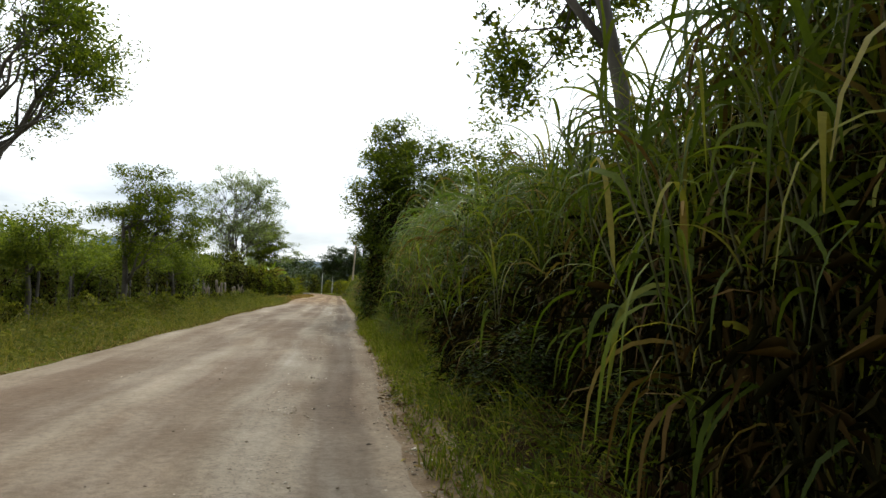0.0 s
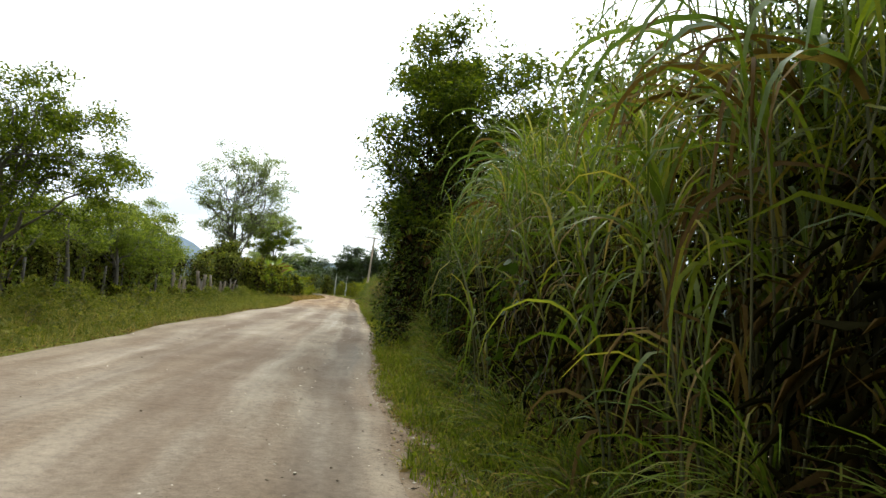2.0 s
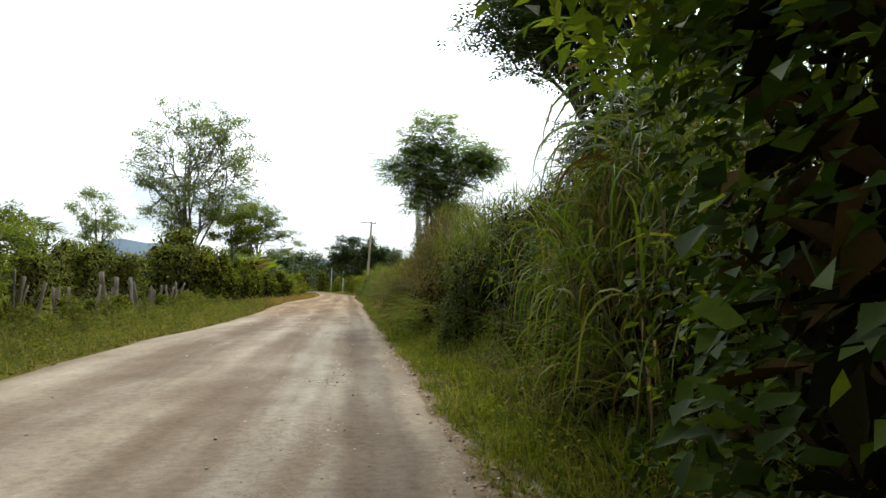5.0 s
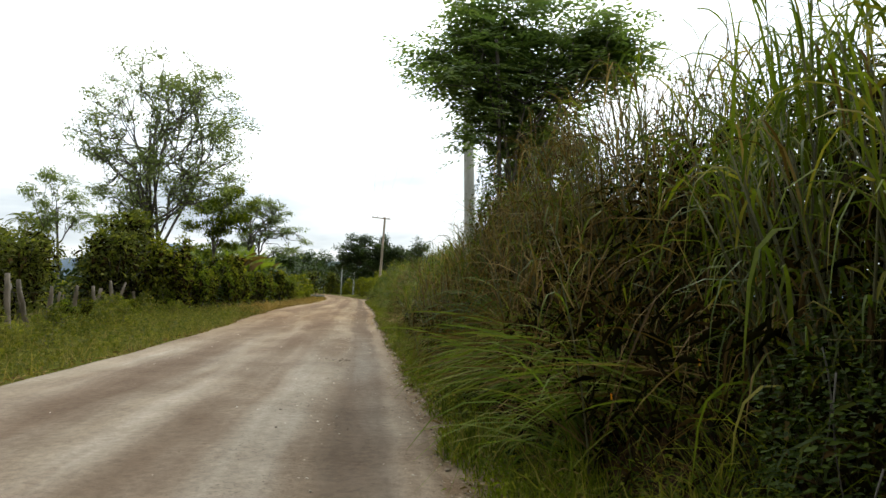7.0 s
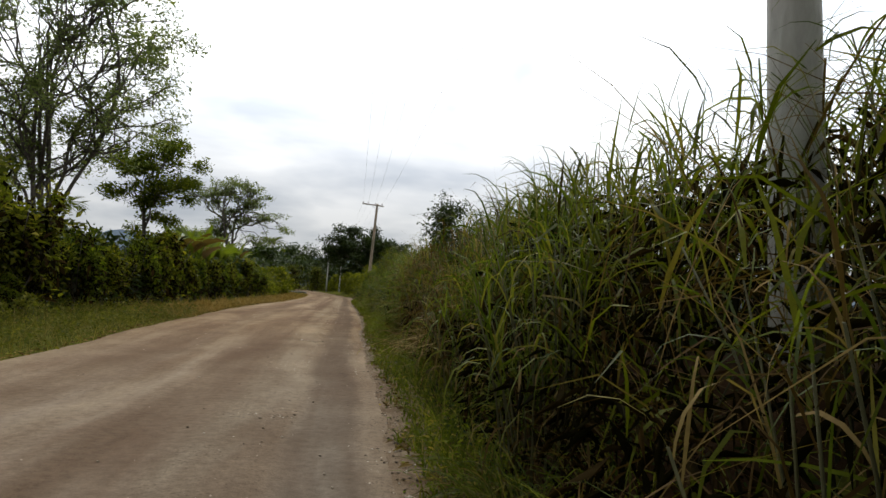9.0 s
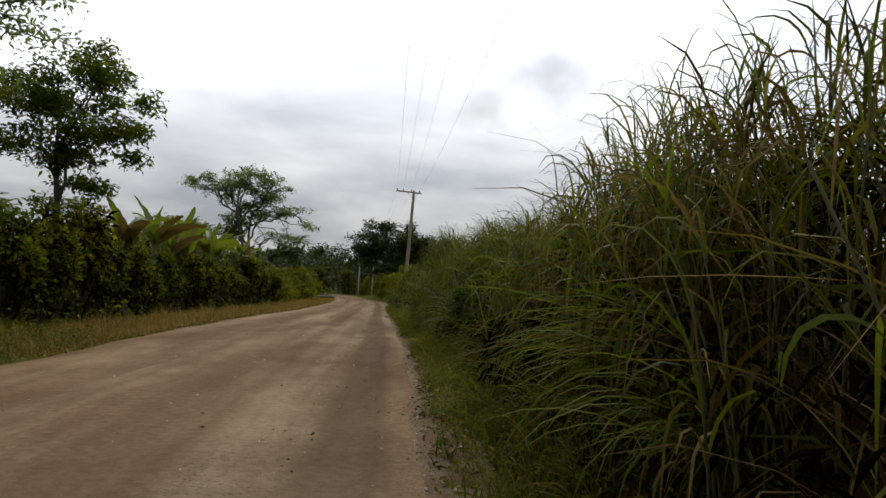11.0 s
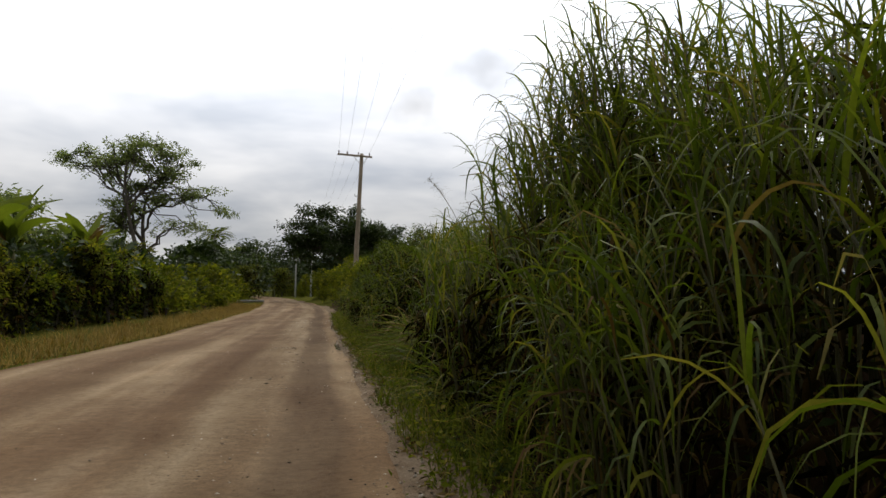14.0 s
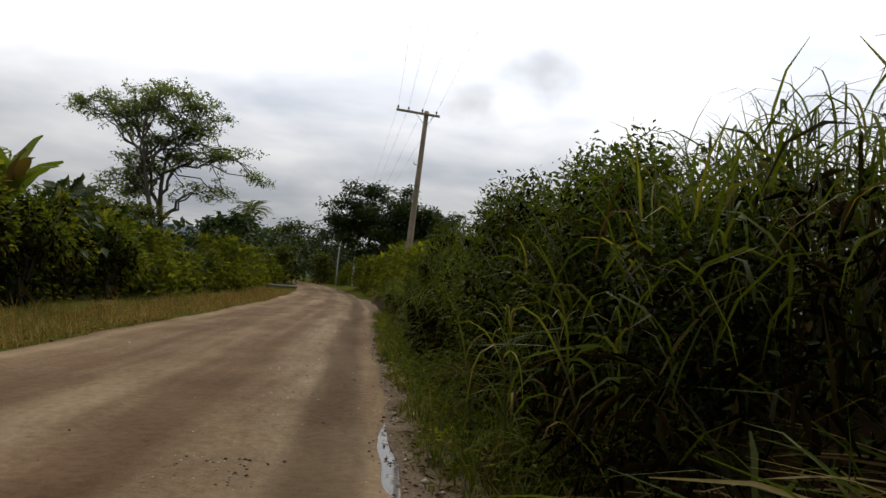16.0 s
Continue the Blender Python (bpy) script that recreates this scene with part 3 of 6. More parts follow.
def wobble(y, seed, amp, freq=0.35):
    return amp * (np.sin(y * freq + seed) + 0.6 * np.sin(y * freq * 2.3 + seed * 1.7) + 0.4 * np.sin(y * freq * 5.1 + seed * 2.9)) / 2.0


# ---------------------------------------------------------------- the lie of the land
def bend_x(y):
    """How far the road has swung to the left at y."""
    far = np.clip(np.asarray(y, float) - 118.0, 0, None)
    return -0.0016 * far ** 2 / (1 + far / 160.0)


def road_left(y):
    y = np.asarray(y, float)
    return np.interp(y, [0, 16, 24, 31, 44, 51, 57, 66, 74, 89, 96, 104, 130], [-4.6, -4.6, -4.55, -4.8, -4.85, -4.65, -4.55, -4.9, -5.3, -5.6, -5.3, -4.85, -4.8]) + bend_x(y) + wobble(y, 1.3, 0.12, 0.5)


def road_right(y):
    y = np.asarray(y, float)
    return np.interp(y, [0, 9, 14, 22, 35, 50, 70, 78, 90, 98, 106, 120], [0.58, 0.55, 0.68, 0.5, 0.8, 0.68, 0.52, 0.66, 0.5, 0.36, 0.16, 0.12]) + bend_x(y) + wobble(y, 4.1, 0.05, 0.9)


def land_z(x, y):
    """Height of the ground: level with the road, a bank on the right, a shallow dip on the left."""
    x, y = np.asarray(x, float), np.asarray(y, float)
    u = x - road_right(y)
    bank = np.clip((u - 0.55 - wobble(y, 2.2, 0.18, 0.6)) / 1.25, 0, 1)
    bank = bank * bank * (3 - 2 * bank) * (0.85 + wobble(y, 5.0, 0.2, 0.4))
    bank = bank * (1 - 0.5 * np.exp(-((y - 64.2) / 1.8) ** 2) - 0.55 * np.exp(-((y - 37.2) / 1.3) ** 2) - 0.3 * np.exp(-((y - 93.8) / 1.5) ** 2))
    near = np.clip((150 - np.abs(y - 50)) / 40, 0, 1)
    v = road_left(y) - x
    dip = -0.10 * np.exp(-((v - 1.3) / 0.8) ** 2) + 0.05 * np.clip(v - 2.2, 0, 1)
    return bank * near + dip + 0.03 * np.sin(x * 2.1 + y * 0.7) * np.sin(y * 1.3 - x) * (u > 0.3) - 0.012


def grid_mesh(name, xs, ys, zf, mat):
    X, Y = np.meshgrid(xs, ys)
    v = np.stack([X, Y, zf(X, Y)], -1).reshape(-1, 3)
    nx, ny = len(xs), len(ys)
    i, j = np.meshgrid(np.arange(ny - 1), np.arange(nx - 1), indexing="ij")
    a = i * nx + j
    f = np.stack([a, a + 1, a + nx + 1, a + nx], -1).reshape(-1, 4)
    return np_mesh(name, v, f, mat, True)


xs = np.concatenate([-np.geomspace(4000, 14, 26), np.arange(-13, 0.4, 0.5), np.arange(0.4, 4.0, 0.15), np.geomspace(4.1, 4000, 30)])
ys = np.concatenate([-np.geomspace(3000, 13, 14), np.arange(-12, 140, 0.5), np.geomspace(140.5, 4500, 40)])
ground = new("ground", grid_mesh("ground", xs, ys, land_z, M_GROUND))
tagged(ground, "green and brown grassy field ground with a bank beside the road", "ground", kind="structure")

# the bare earth of the bank, a hand above the field sheet
ys_b = np.arange(-8, 140, 0.25)
us = np.linspace(0.42, 4.2, 30)
Yb, Ub = np.meshgrid(ys_b, us, indexing="ij")
Xb = road_right(Yb) + Ub
Zb = land_z(Xb, Yb) + 0.012 + 0.05 * np.maximum(0, np.sin(Xb * 9 + np.sin(Yb * 5)) * np.sin(Yb * 7.3)) * (Ub > 0.8)
nb = len(us)
ii, jj = np.meshgrid(np.arange(len(ys_b) - 1), np.arange(nb - 1), indexing="ij")
a0 = ii * nb + jj
bank = new("earth_bank", np_mesh("earth_bank", np.stack([Xb, Yb, Zb], -1).reshape(-1, 3), np.stack([a0, a0 + 1, a0 + nb + 1, a0 + nb], -1).reshape(-1, 4), M_SOIL, True))
tagged(bank, "dark brown crumbling earth bank along the road", "bank", kind="structure")

# gravelly strip between the road and the grass
us_s = np.linspace(-0.1, 0.5, 9)
Ys, Us = np.meshgrid(ys_b, us_s, indexing="ij")
Xs = road_right(Ys) + Us
Zs = land_z(Xs, Ys) + 0.017 - 0.012 * (Us > 0.44) + 0.006 * np.sin(Xs * 23) * np.sin(Ys * 17)
nb = len(us_s)
ii, jj = np.meshgrid(np.arange(len(ys_b) - 1), np.arange(nb - 1), indexing="ij")
a0 = ii * nb + jj
shoulder = new("road_shoulder", np_mesh("road_shoulder", np.stack([Xs, Ys, Zs], -1).reshape(-1, 3), np.stack([a0, a0 + 1, a0 + nb + 1, a0 + nb], -1).reshape(-1, 4), M_SHOULDER, True))
tagged(shoulder, "gravelly brown shoulder at the edge of the road", "shoulder", kind="structure")

# road: a crowned sheet with shallow wheel lanes
ys_r = np.concatenate([np.arange(-14, 0, 0.5), np.arange(0, 140, 0.2), np.arange(140, 420, 2.0)])
vs_r = np.linspace(0, 1, 45)
Yr, Vr = np.meshgrid(ys_r, vs_r, indexing="ij")
Xr = road_left(Yr) * (1 - Vr) + road_right(Yr) * Vr
lane = -0.018 * (np.exp(-((Vr - 0.30) / 0.07) ** 2) + np.exp(-((Vr - 0.60) / 0.06) ** 2) + 1.2 * np.exp(-((Vr - 0.86) / 0.06) ** 2))
Zr = 0.012 + 0.03 * (1 - (2 * Vr - 1) ** 2) + lane + 0.006 * np.sin(Yr * 1.9 + 7 * Vr) * np.sin(Yr * 0.63) - 0.03 * (np.abs(2 * Vr - 1) > 0.97)
Zr -= 0.035 * np.exp(-((Xr - 0.2) / 0.13) ** 2 - ((Yr - 98.0) / 1.1) ** 2)
nr = len(vs_r)
ii, jj = np.meshgrid(np.arange(len(ys_r) - 1), np.arange(nr - 1), indexing="ij")
a0 = ii * nr + jj
road_f = np.stack([a0, a0 + 1, a0 + nr + 1, a0 + nr], -1).reshape(-1, 4)
road_me = np_mesh("road", np.stack([Xr, Yr, Zr], -1).reshape(-1, 3), road_f, M_ROAD, True)
uvl = road_me.uv_layers.new(name="lane")
uvv = np.stack([Vr * 5.6, Yr], -1).reshape(-1, 2)[road_f.ravel()]
uvl.data.foreach_set("uv", uvv.astype(np.float32).ravel())
road = new("road", road_me)
tagged(road, "pale brown unpaved road of packed earth with wheel tracks", "road", kind="structure")

# far hills under the clouds
hy = np.linspace(-2600, 2600, 90)
hh = 95 + 75 * np.sin(hy * 0.0021 + 0.6) ** 2 + 40 * np.sin(hy * 0.0067 + 2) + 14 * np.sin(hy * 0.021)
hv = np.concatenate([np.stack([hy, np.full(90, 3000.0), np.full(90, -20.0)], -1), np.stack([hy, 3150 + 0 * hy, hh * 0.7], -1), np.stack([hy, 3400 + 0 * hy, hh], -1)])
i = np.arange(89)
hf = np.concatenate([np.stack([i, i + 1, i + 91, i + 90], -1), np.stack([i + 90, i + 91, i + 181, i + 180], -1)])
hills = new("backdrop_hills", np_mesh("backdrop_hills", hv, hf, M_HILL, True))
tagged(hills, "blue-grey hazy hills far behind the fields", "hills", kind="structure")

# ---------------------------------------------------------------- trees


def tree(name, label, base, height, fork, crown, clumps, clump_r, n_leaf, leaf, trunk_r, leaf_m, bark_m=M_BARK, lean=(0.0, 0.0), style="leaf", stems=1, flat=0.6, hollow=0.12, bare=0.0, category="tree", twig=0.005, lobes=()):
    """A trunk that forks into limbs, each reaching for one clump of the crown.
    crown: centre (relative to the base) and half axes of the crown; lobes: several such, for a crown of separate masses."""
    root = tagged(new(name), label, category)
    root.location = base
    cx, cy, cz, rx, ry, rz = crown
    d = unit(rng.standard_normal((clumps, 3)))
    rad = rng.uniform(hollow, 1.0, clumps) ** 0.6
    cen = d * rad[:, None] * np.array([rx, ry, rz]) + np.array([cx, cy, cz])
    if lobes:
        lb = np.array(lobes)
        share = lb[:, 3] * lb[:, 4] * lb[:, 5] + 0.3
        pick = lb[rng.choice(len(lb), clumps, p=share / share.sum())]
        cen = pick[:, :3] + d * rad[:, None] * pick[:, 3:]
    cen[:, 2] = np.maximum(cen[:, 2], min(fork * 0.8, cz - rz * 0.9))
    wood, tips = [], []
    for st in range(stems):
        off = rng.uniform(-0.35, 0.35, 2) * (stems > 1)
        hs = np.linspace(0, 1, 8)
        top = np.array([lean[0] + off[0] * 3, lean[1] + off[1] * 3, fork + (height - fork) * 0.55])
        tp = np.stack([off[0] + (top[0] - off[0]) * hs ** 1.3 + 0.1 * trunk_r * 8 * np.sin(hs * 5 + st), off[1] + (top[1] - off[1]) * hs ** 1.3, -0.25 + (top[2] + 0.25) * hs], -1)
        rr = trunk_r / stems ** 0.4 * (1.0 - 0.72 * hs)
        rr[0] *= 1.45
        wood.append(tube(tp, rr, 9, 0.05))
        mine = list(range(st, clumps, stems))
        # main limbs, each bearing the clumps nearest to its end
        heads = [mine[i] for i in rng.choice(len(mine), max(2, min(8, len(mine) // 6)), replace=False)]
        mains = []
        for hd in heads:
            h0 = np.clip(rng.uniform(fork * 0.85, top[2] * 0.97) / (top[2] + 0.25), 0.12, 0.96)
            p0 = np.array([np.interp(h0, hs, tp[:, k]) for k in range(3)])
            q = p0 + (cen[hd] - p0) * 0.8
            far = np.linalg.norm(q - p0)
            s = np.linspace(0, 1, 7)[:, None]
            mid = (p0 + q) / 2 + np.array([0, 0, 0.10 * far]) + rng.standard_normal(3) * 0.10 * far
            limb = (1 - s) ** 2 * p0 + 2 * s * (1 - s) * mid + s ** 2 * q
            limb[1:-1] += rng.standard_normal((5, 3)) * 0.03 * far
            r0 = np.interp(h0, hs, rr) * 0.62
            wood.append(tube(limb, r0 * (1 - 0.72 * s[:, 0]) + twig, 6, 0.04))
            mains.append((limb, r0))
        for c in mine:
            q = cen[c]
            limb_m, r_m = mains[int(np.argmin([np.linalg.norm(q - lm[-1]) for lm, _ in mains]))]
            at = rng.integers(2, 7)
            p0, r0 = limb_m[at], r_m * (1 - 0.72 * at / 6) * 0.6
            s = np.linspace(0, 1, 6)[:, None]
            mid = (p0 + q) / 2 + np.array([0, 0, 0.08 * np.linalg.norm(q - p0)]) + rng.standard_normal(3) * 0.12 * np.linalg.norm(q - p0)
            limb = (1 - s) ** 2 * p0 + 2 * s * (1 - s) * mid + s ** 2 * q
            limb[1:-1] += rng.standard_normal((4, 3)) * 0.05 * np.linalg.norm(q - p0)
            wood.append(tube(limb, r0 * (1 - 0.8 * s[:, 0]) + twig, 5 if c % 2 else 4, 0.04))
            for _ in range(4 if base[1] < 150 else 1):
                st0 = limb[rng.integers(2, 6)]
                way = unit(rng.standard_normal(3) * np.array([1, 1, 0.6]) + np.array([0, 0, 0.3])) * clump_r * rng.uniform(0.6, 1.15)
                tw = st0 + np.linspace(0, 1, 4)[:, None] * way + np.array([0, 0, -0.12 * clump_r]) * (np.linspace(0, 1, 4)[:, None] ** 2)
                wood.append(tube(tw, np.linspace(0.13 * r0 + twig, twig * 0.7, 4), 3))
                tips.append((tw, c))
    part("trunk", tubes_mesh("trunk", wood, bark_m), root)
    live = rng.random(clumps) >= bare
    pos = []
    for c in range(clumps):
        if live[c]:
            k = int(n_leaf * rng.uniform(0.6, 1.4))
            q = unit(rng.standard_normal((k, 3))) * (rng.uniform(0.05, 1.0, k) ** 0.5)[:, None]
            pos.append(cen[c] + q * clump_r * rng.uniform(0.75, 1.2, 3) * np.array([1, 1, flat]) + rng.standard_normal((k, 3)) * clump_r * 0.12)
    for tw, c in tips:
        if live[c]:
            k = max(2, int(n_leaf / 7))
            t = rng.uniform(0.2, 1.05, k)
            pos.append(np.stack([np.interp(t, np.linspace(0, 1, 4), tw[:, a]) for a in range(3)], -1) + rng.standard_normal((k, 3)) * clump_r * 0.1)
    pos = np.concatenate(pos)
    if style == "leaf":
        v, f = leaves(pos, leaf * rng.uniform(0.6, 1.3, len(pos)))
    else:
        k = len(pos)
        v, f = fronds(pos, rng.uniform(0, 2 * np.pi, k), rng.uniform(-0.1, 0.7, k), leaf * rng.uniform(0.7, 1.3, k), rng.uniform(0.6, 1.5, k), 5, leaf * 0.34 * rng.uniform(0.8, 1.2, k), leaf * 0.15)
    part("crown", np_mesh("crown", v, f, leaf_m), root)
    return root


def shrub(name, label, height, rx, ry, n, leaf, leaf_m, lumps=9, stems=7, category="shrub", low=0.05, core=0, foot=0.25):
    """A leafy bush: uneven lumps of leaves on thin stems."""
    root = tagged(new(name), label, category)
    wood, pos, outs, inner = [], [], [], []
    for _ in range(lumps):
        a = rng.uniform(0, 2 * np.pi)
        r = rng.uniform(0.1, 0.75)
        c = np.array([np.cos(a) * r * rx, np.sin(a) * r * ry, height * rng.uniform(foot, 0.86)])
        rad = np.array([rx, ry, height]) * rng.uniform(0.24, 0.4, 3) * np.array([1, 1, 0.7])
        k = n // lumps
        d = unit(rng.standard_normal((k, 3)))
        p = c + d * rad * (rng.uniform(0.25, 1.0, k) ** 0.45)[:, None] * (1 + 0.15 * rng.standard_normal(k))[:, None]
        pos.append(p)
        outs.append(d * 0.9)
        k = core // lumps
        inner.append(c + unit(rng.standard_normal((k, 3))) * rad * (0.85 * rng.uniform(0, 1, k) ** 0.5)[:, None])
    k = n // (9 if foot < 0.4 else 22)
    a = rng.uniform(0, 2 * np.pi, k)
    rr = rng.uniform(0.5, 1.0, k) * (1.0 if foot < 0.4 else 0.8)
    pos.append(np.stack([np.cos(a) * rr * rx, np.sin(a) * rr * ry, height * rng.uniform(low, 0.5, k)], -1))
    outs.append(np.stack([np.cos(a), np.sin(a), 0 * a], -1) * 0.8)
    pos, outs = np.concatenate(pos), np.concatenate(outs)
    keep = pos[:, 2] > low * height
    pos, outs = pos[keep], outs[keep]
    for _ in range(stems):
        a = rng.uniform(0, 2 * np.pi)
        e = np.array([np.cos(a) * rx * 0.7, np.sin(a) * ry * 0.7, height * rng.uniform(0.6, 0.95)])
        s = np.linspace(0, 1, 5)[:, None]
        wood.append(tube(s * e * np.array([1, 1, 0]) * s + np.array([0, 0, 1]) * (e[2] * s - 0.15 * (1 - s)) + rng.standard_normal((5, 3)) * 0.05 * s, np.linspace(0.04, 0.008, 5) * min(1.0, 0.28 * height), 5))
    part("stem", tubes_mesh("stem", wood, M_BARK), root)
    v, f = leaves(pos, leaf * rng.uniform(0.55, 1.35, len(pos)), 0.15, 0.7, 0.6, outs)
    part("foliage", np_mesh("foliage", v, f, leaf_m), root)
    # near-black core leaves paint the shade inside the bush
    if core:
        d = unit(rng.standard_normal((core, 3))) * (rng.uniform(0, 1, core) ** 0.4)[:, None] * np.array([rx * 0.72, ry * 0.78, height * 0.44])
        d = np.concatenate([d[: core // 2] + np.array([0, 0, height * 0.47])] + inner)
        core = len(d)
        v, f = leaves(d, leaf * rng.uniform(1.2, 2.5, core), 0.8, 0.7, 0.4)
        part("inner_foliage", np_mesh("inner_foliage", v, f, M_INNER), root, "dead leaves inside, darkened for shade")
    return root


def ground_at(x, y):
    return float(land_z(x, y))


# trees on the left, from near to far
tree("live_fence_tree", "leafy grey-barked tree with overhanging branches beside the road", (-9.0, 16.5, 0), 10.0, 2.6, (1.5, 0.6, 7.1, 3.1, 3.4, 2.5), 38, 0.75, 300, 0.13, 0.2, M_TREE)
tree("live_fence_tree", "small leafy tree with a dark trunk on the grass verge", (-8.7, 29.0, 0), 6.4, 1.7, (1.0, 0.0, 3.9, 2.4, 2.5, 2.3), 44, 0.55, 260, 0.12, 0.15, M_TREE)
tree("live_fence_tree", "thin pale-leaved tree among bushes at the field edge", (-12.5, 22.0, 0), 5.6, 1.6, (0.0, 0.0, 3.9, 2.2, 2.2, 1.6), 16, 0.6, 110, 0.15, 0.12, M_PALE)
for x, y, h in ((-9.6, 36.0, 4.4), (-9.4, 40.2, 4.6), (-9.9, 44.0, 4.3), (-9.5, 22.5, 3.9), (-10.2, 47.5, 4.1)):
    tree("live_fence_tree", "small thin-stemmed tree with light green leaves behind the verge", (x, y, 0), h, 1.0, (0.2, 0.0, h * 0.66, 2.0, 2.2, h * 0.29), 20, 0.6, 200, 0.13, 0.11, M_MID)
tree("sparse_tree", "tall grey tree with sparse small leaves and many branches", (-11.6, 79.6, 0), 15.4, 3.4, (-0.2, 0.0, 9.8, 5.2, 4.2, 5.4), 130, 0.85, 115, 0.19, 0.2, M_PALE, M_BARK, stems=3, hollow=0.35, twig=0.018)
tree("glossy_tree", "dense dark-leaved tree rising out of the hedge", (-10.0, 86.0, 0), 9.3, 2.0, (0.2, 0.0, 5.9, 2.6, 2.4, 3.3), 36, 0.65, 190, 0.2, 0.16, M_TREE)
tree("field_tree", "slender tree with thin foliage standing in the field", (-24.0, 96.0, 0), 10.5, 3.2, (0.0, 0.0, 7.3, 3.0, 3.0, 3.0), 24, 0.8, 120, 0.24, 0.16, M_PALE)
tree("spreading_tree", "wide spreading tree with layered feathery green crown", (-16.0, 145.5, 0), 14.6, 4.6, (0.0, 0.0, 10.5, 8.0, 5.0, 4.5), 92, 1.05, 104, 0.29, 0.42, M_PALE, M_BARK, flat=0.34, stems=2, hollow=0.3, twig=0.03,
     lobes=((-6.9, 4.0, 13.7, 2.5, 2.5, 1.1), (-0.8, 1.2, 13.8, 3.8, 3.4, 1.4), (2.2, 1.2, 12.2, 2.6, 2.4, 1.2), (4.6, 2.0, 10.3, 2.0, 2.0, 0.8), (6.1, 2.4, 8.4, 1.8, 1.8, 0.6), (-2.6, 0.5, 8.8, 2.0, 2.0, 1.3), (0.6, 0.5, 10.2, 2.0, 2.0, 1.2), (-4.2, 2.0, 12.0, 1.8, 1.8, 1.0), (-3.8, 0.5, 6.6, 2.2, 2.0, 1.0), (3.2, 0.5, 7.0, 2.0, 2.0, 0.8)))
tree("spreading_tree", "wide tree with feathery pale green crown behind the hedge", (-14.5, 112.0, 0), 6.6, 2.0, (0.0, 0.0, 4.4, 4.0, 4.0, 1.7), 26, 1.0, 170, 0.28, 0.2, M_PALE, flat=0.4)
for x, y, h, r in ((-13.5, 160, 7.5, 3.4), (-17, 176, 9.0, 4), (-13, 188, 8.0, 3.5), (-20, 200, 9.5, 4.5), (-16, 215, 9.5, 4.5), (-24, 240, 11, 5), (-15, 250, 10, 5), (-8, 275, 11, 5), (-30, 165, 9, 4), (-34, 190, 10, 4.5), (-2, 300, 12, 6), (-36, 300, 13, 7), (-20, 330, 13, 7), (8, 262, 10, 6), (0.5, 214, 8.5, 4), (-3.5, 236, 9.5, 5), (4, 240, 10, 5), (-9, 268, 10, 5), (-16, 290, 12, 6), (-26, 275, 11, 5), (-12.5, 196, 9.5, 3.6), (-15.5, 206, 10.5, 4.2), (-18, 232, 12, 5), (-12, 240, 12, 5), (-7, 252, 12, 5)):
    tree("woodland_tree", "dense green woodland tree beside the far road bend", (x, y, 0), h, 1.2, (0, 0, h * 0.54, r, r, h * 0.46), 24, r * 0.42, 78, 0.78, 0.2, M_TREE if y % 2 else M_DARK)
tree("dark_tree", "broad dark green tree overhanging the far road", (4.2, 165.0, 0), 12.0, 2.6, (-3.0, 0.0, 7.5, 7.4, 5.0, 3.9), 100, 1.3, 210, 0.45, 0.34, M_DARK, flat=0.6)
tree("dark_tree", "dark green tree standing behind the power pole", (8.5, 172.0, 0), 10.0, 2.0, (-1.0, 0.0, 5.6, 4.0, 4.0, 4.2), 30, 1.3, 190, 0.45, 0.28, M_DARK)

# trees on the right
# the highest lobe is unseen, added to shade the grass stand below
tree("roadside_tree", "leaning grey-trunked tree with small leaves above the grass", (2.45, 5.5, ground_at(2.45, 5.5)), 7.2, 3.0, (0.0, 2.0, 3.6, 1.5, 2.2, 1.3), 70, 0.48, 290, 0.10, 0.10, M_TREE, M_BARK, lean=(-0.85, 0.2),
     lobes=((-0.1, 2.7, 3.3, 0.8, 0.9, 0.75), (-0.9, 2.0, 4.4, 1.0, 1.2, 0.6), (0.9, 2.0, 4.4, 0.9, 1.0, 0.8), (-1.5, 1.2, 4.9, 0.8, 1.2, 0.5), (0.6, 1.4, 6.2, 1.9, 2.2, 0.9)))
# the last two lobes are added out of view, to darken the grass beneath
tree("roadside_tree", "broad leafy tree rising behind the tall grass", (5.2, 1.2, ground_at(5.2, 1.2)), 8.5, 2.4, (-0.6, 0.6, 5.0, 3.2, 4.6, 2.0), 72, 0.8, 230, 0.14, 0.16, M_TREE,
     lobes=((-0.6, 0.6, 5.0, 2.4, 3.6, 1.6), (-2.2, 1.0, 5.0, 1.6, 2.6, 0.7), (-1.0, 3.6, 5.2, 1.6, 1.6, 0.7)))
tree("roadside_tree", "tall vine-draped tree crowding the road edge", (2.7, 29.6, ground_at(2.7, 29.6)), 9.4, 1.0, (-0.2, 0.2, 4.6, 2.2, 2.6, 4.0), 96, 0.7, 250, 0.16, 0.2, M_TREE, M_BARK, stems=2, hollow=0.45)
tree("roadside_tree", "dense dark tree standing behind the tall grass", (5.4, 27.5, ground_at(5.4, 27.5)), 8.6, 1.0, (0.0, 0.0, 4.2, 2.4, 2.6, 3.6), 40, 0.85, 180, 0.2, 0.15, M_TREE)
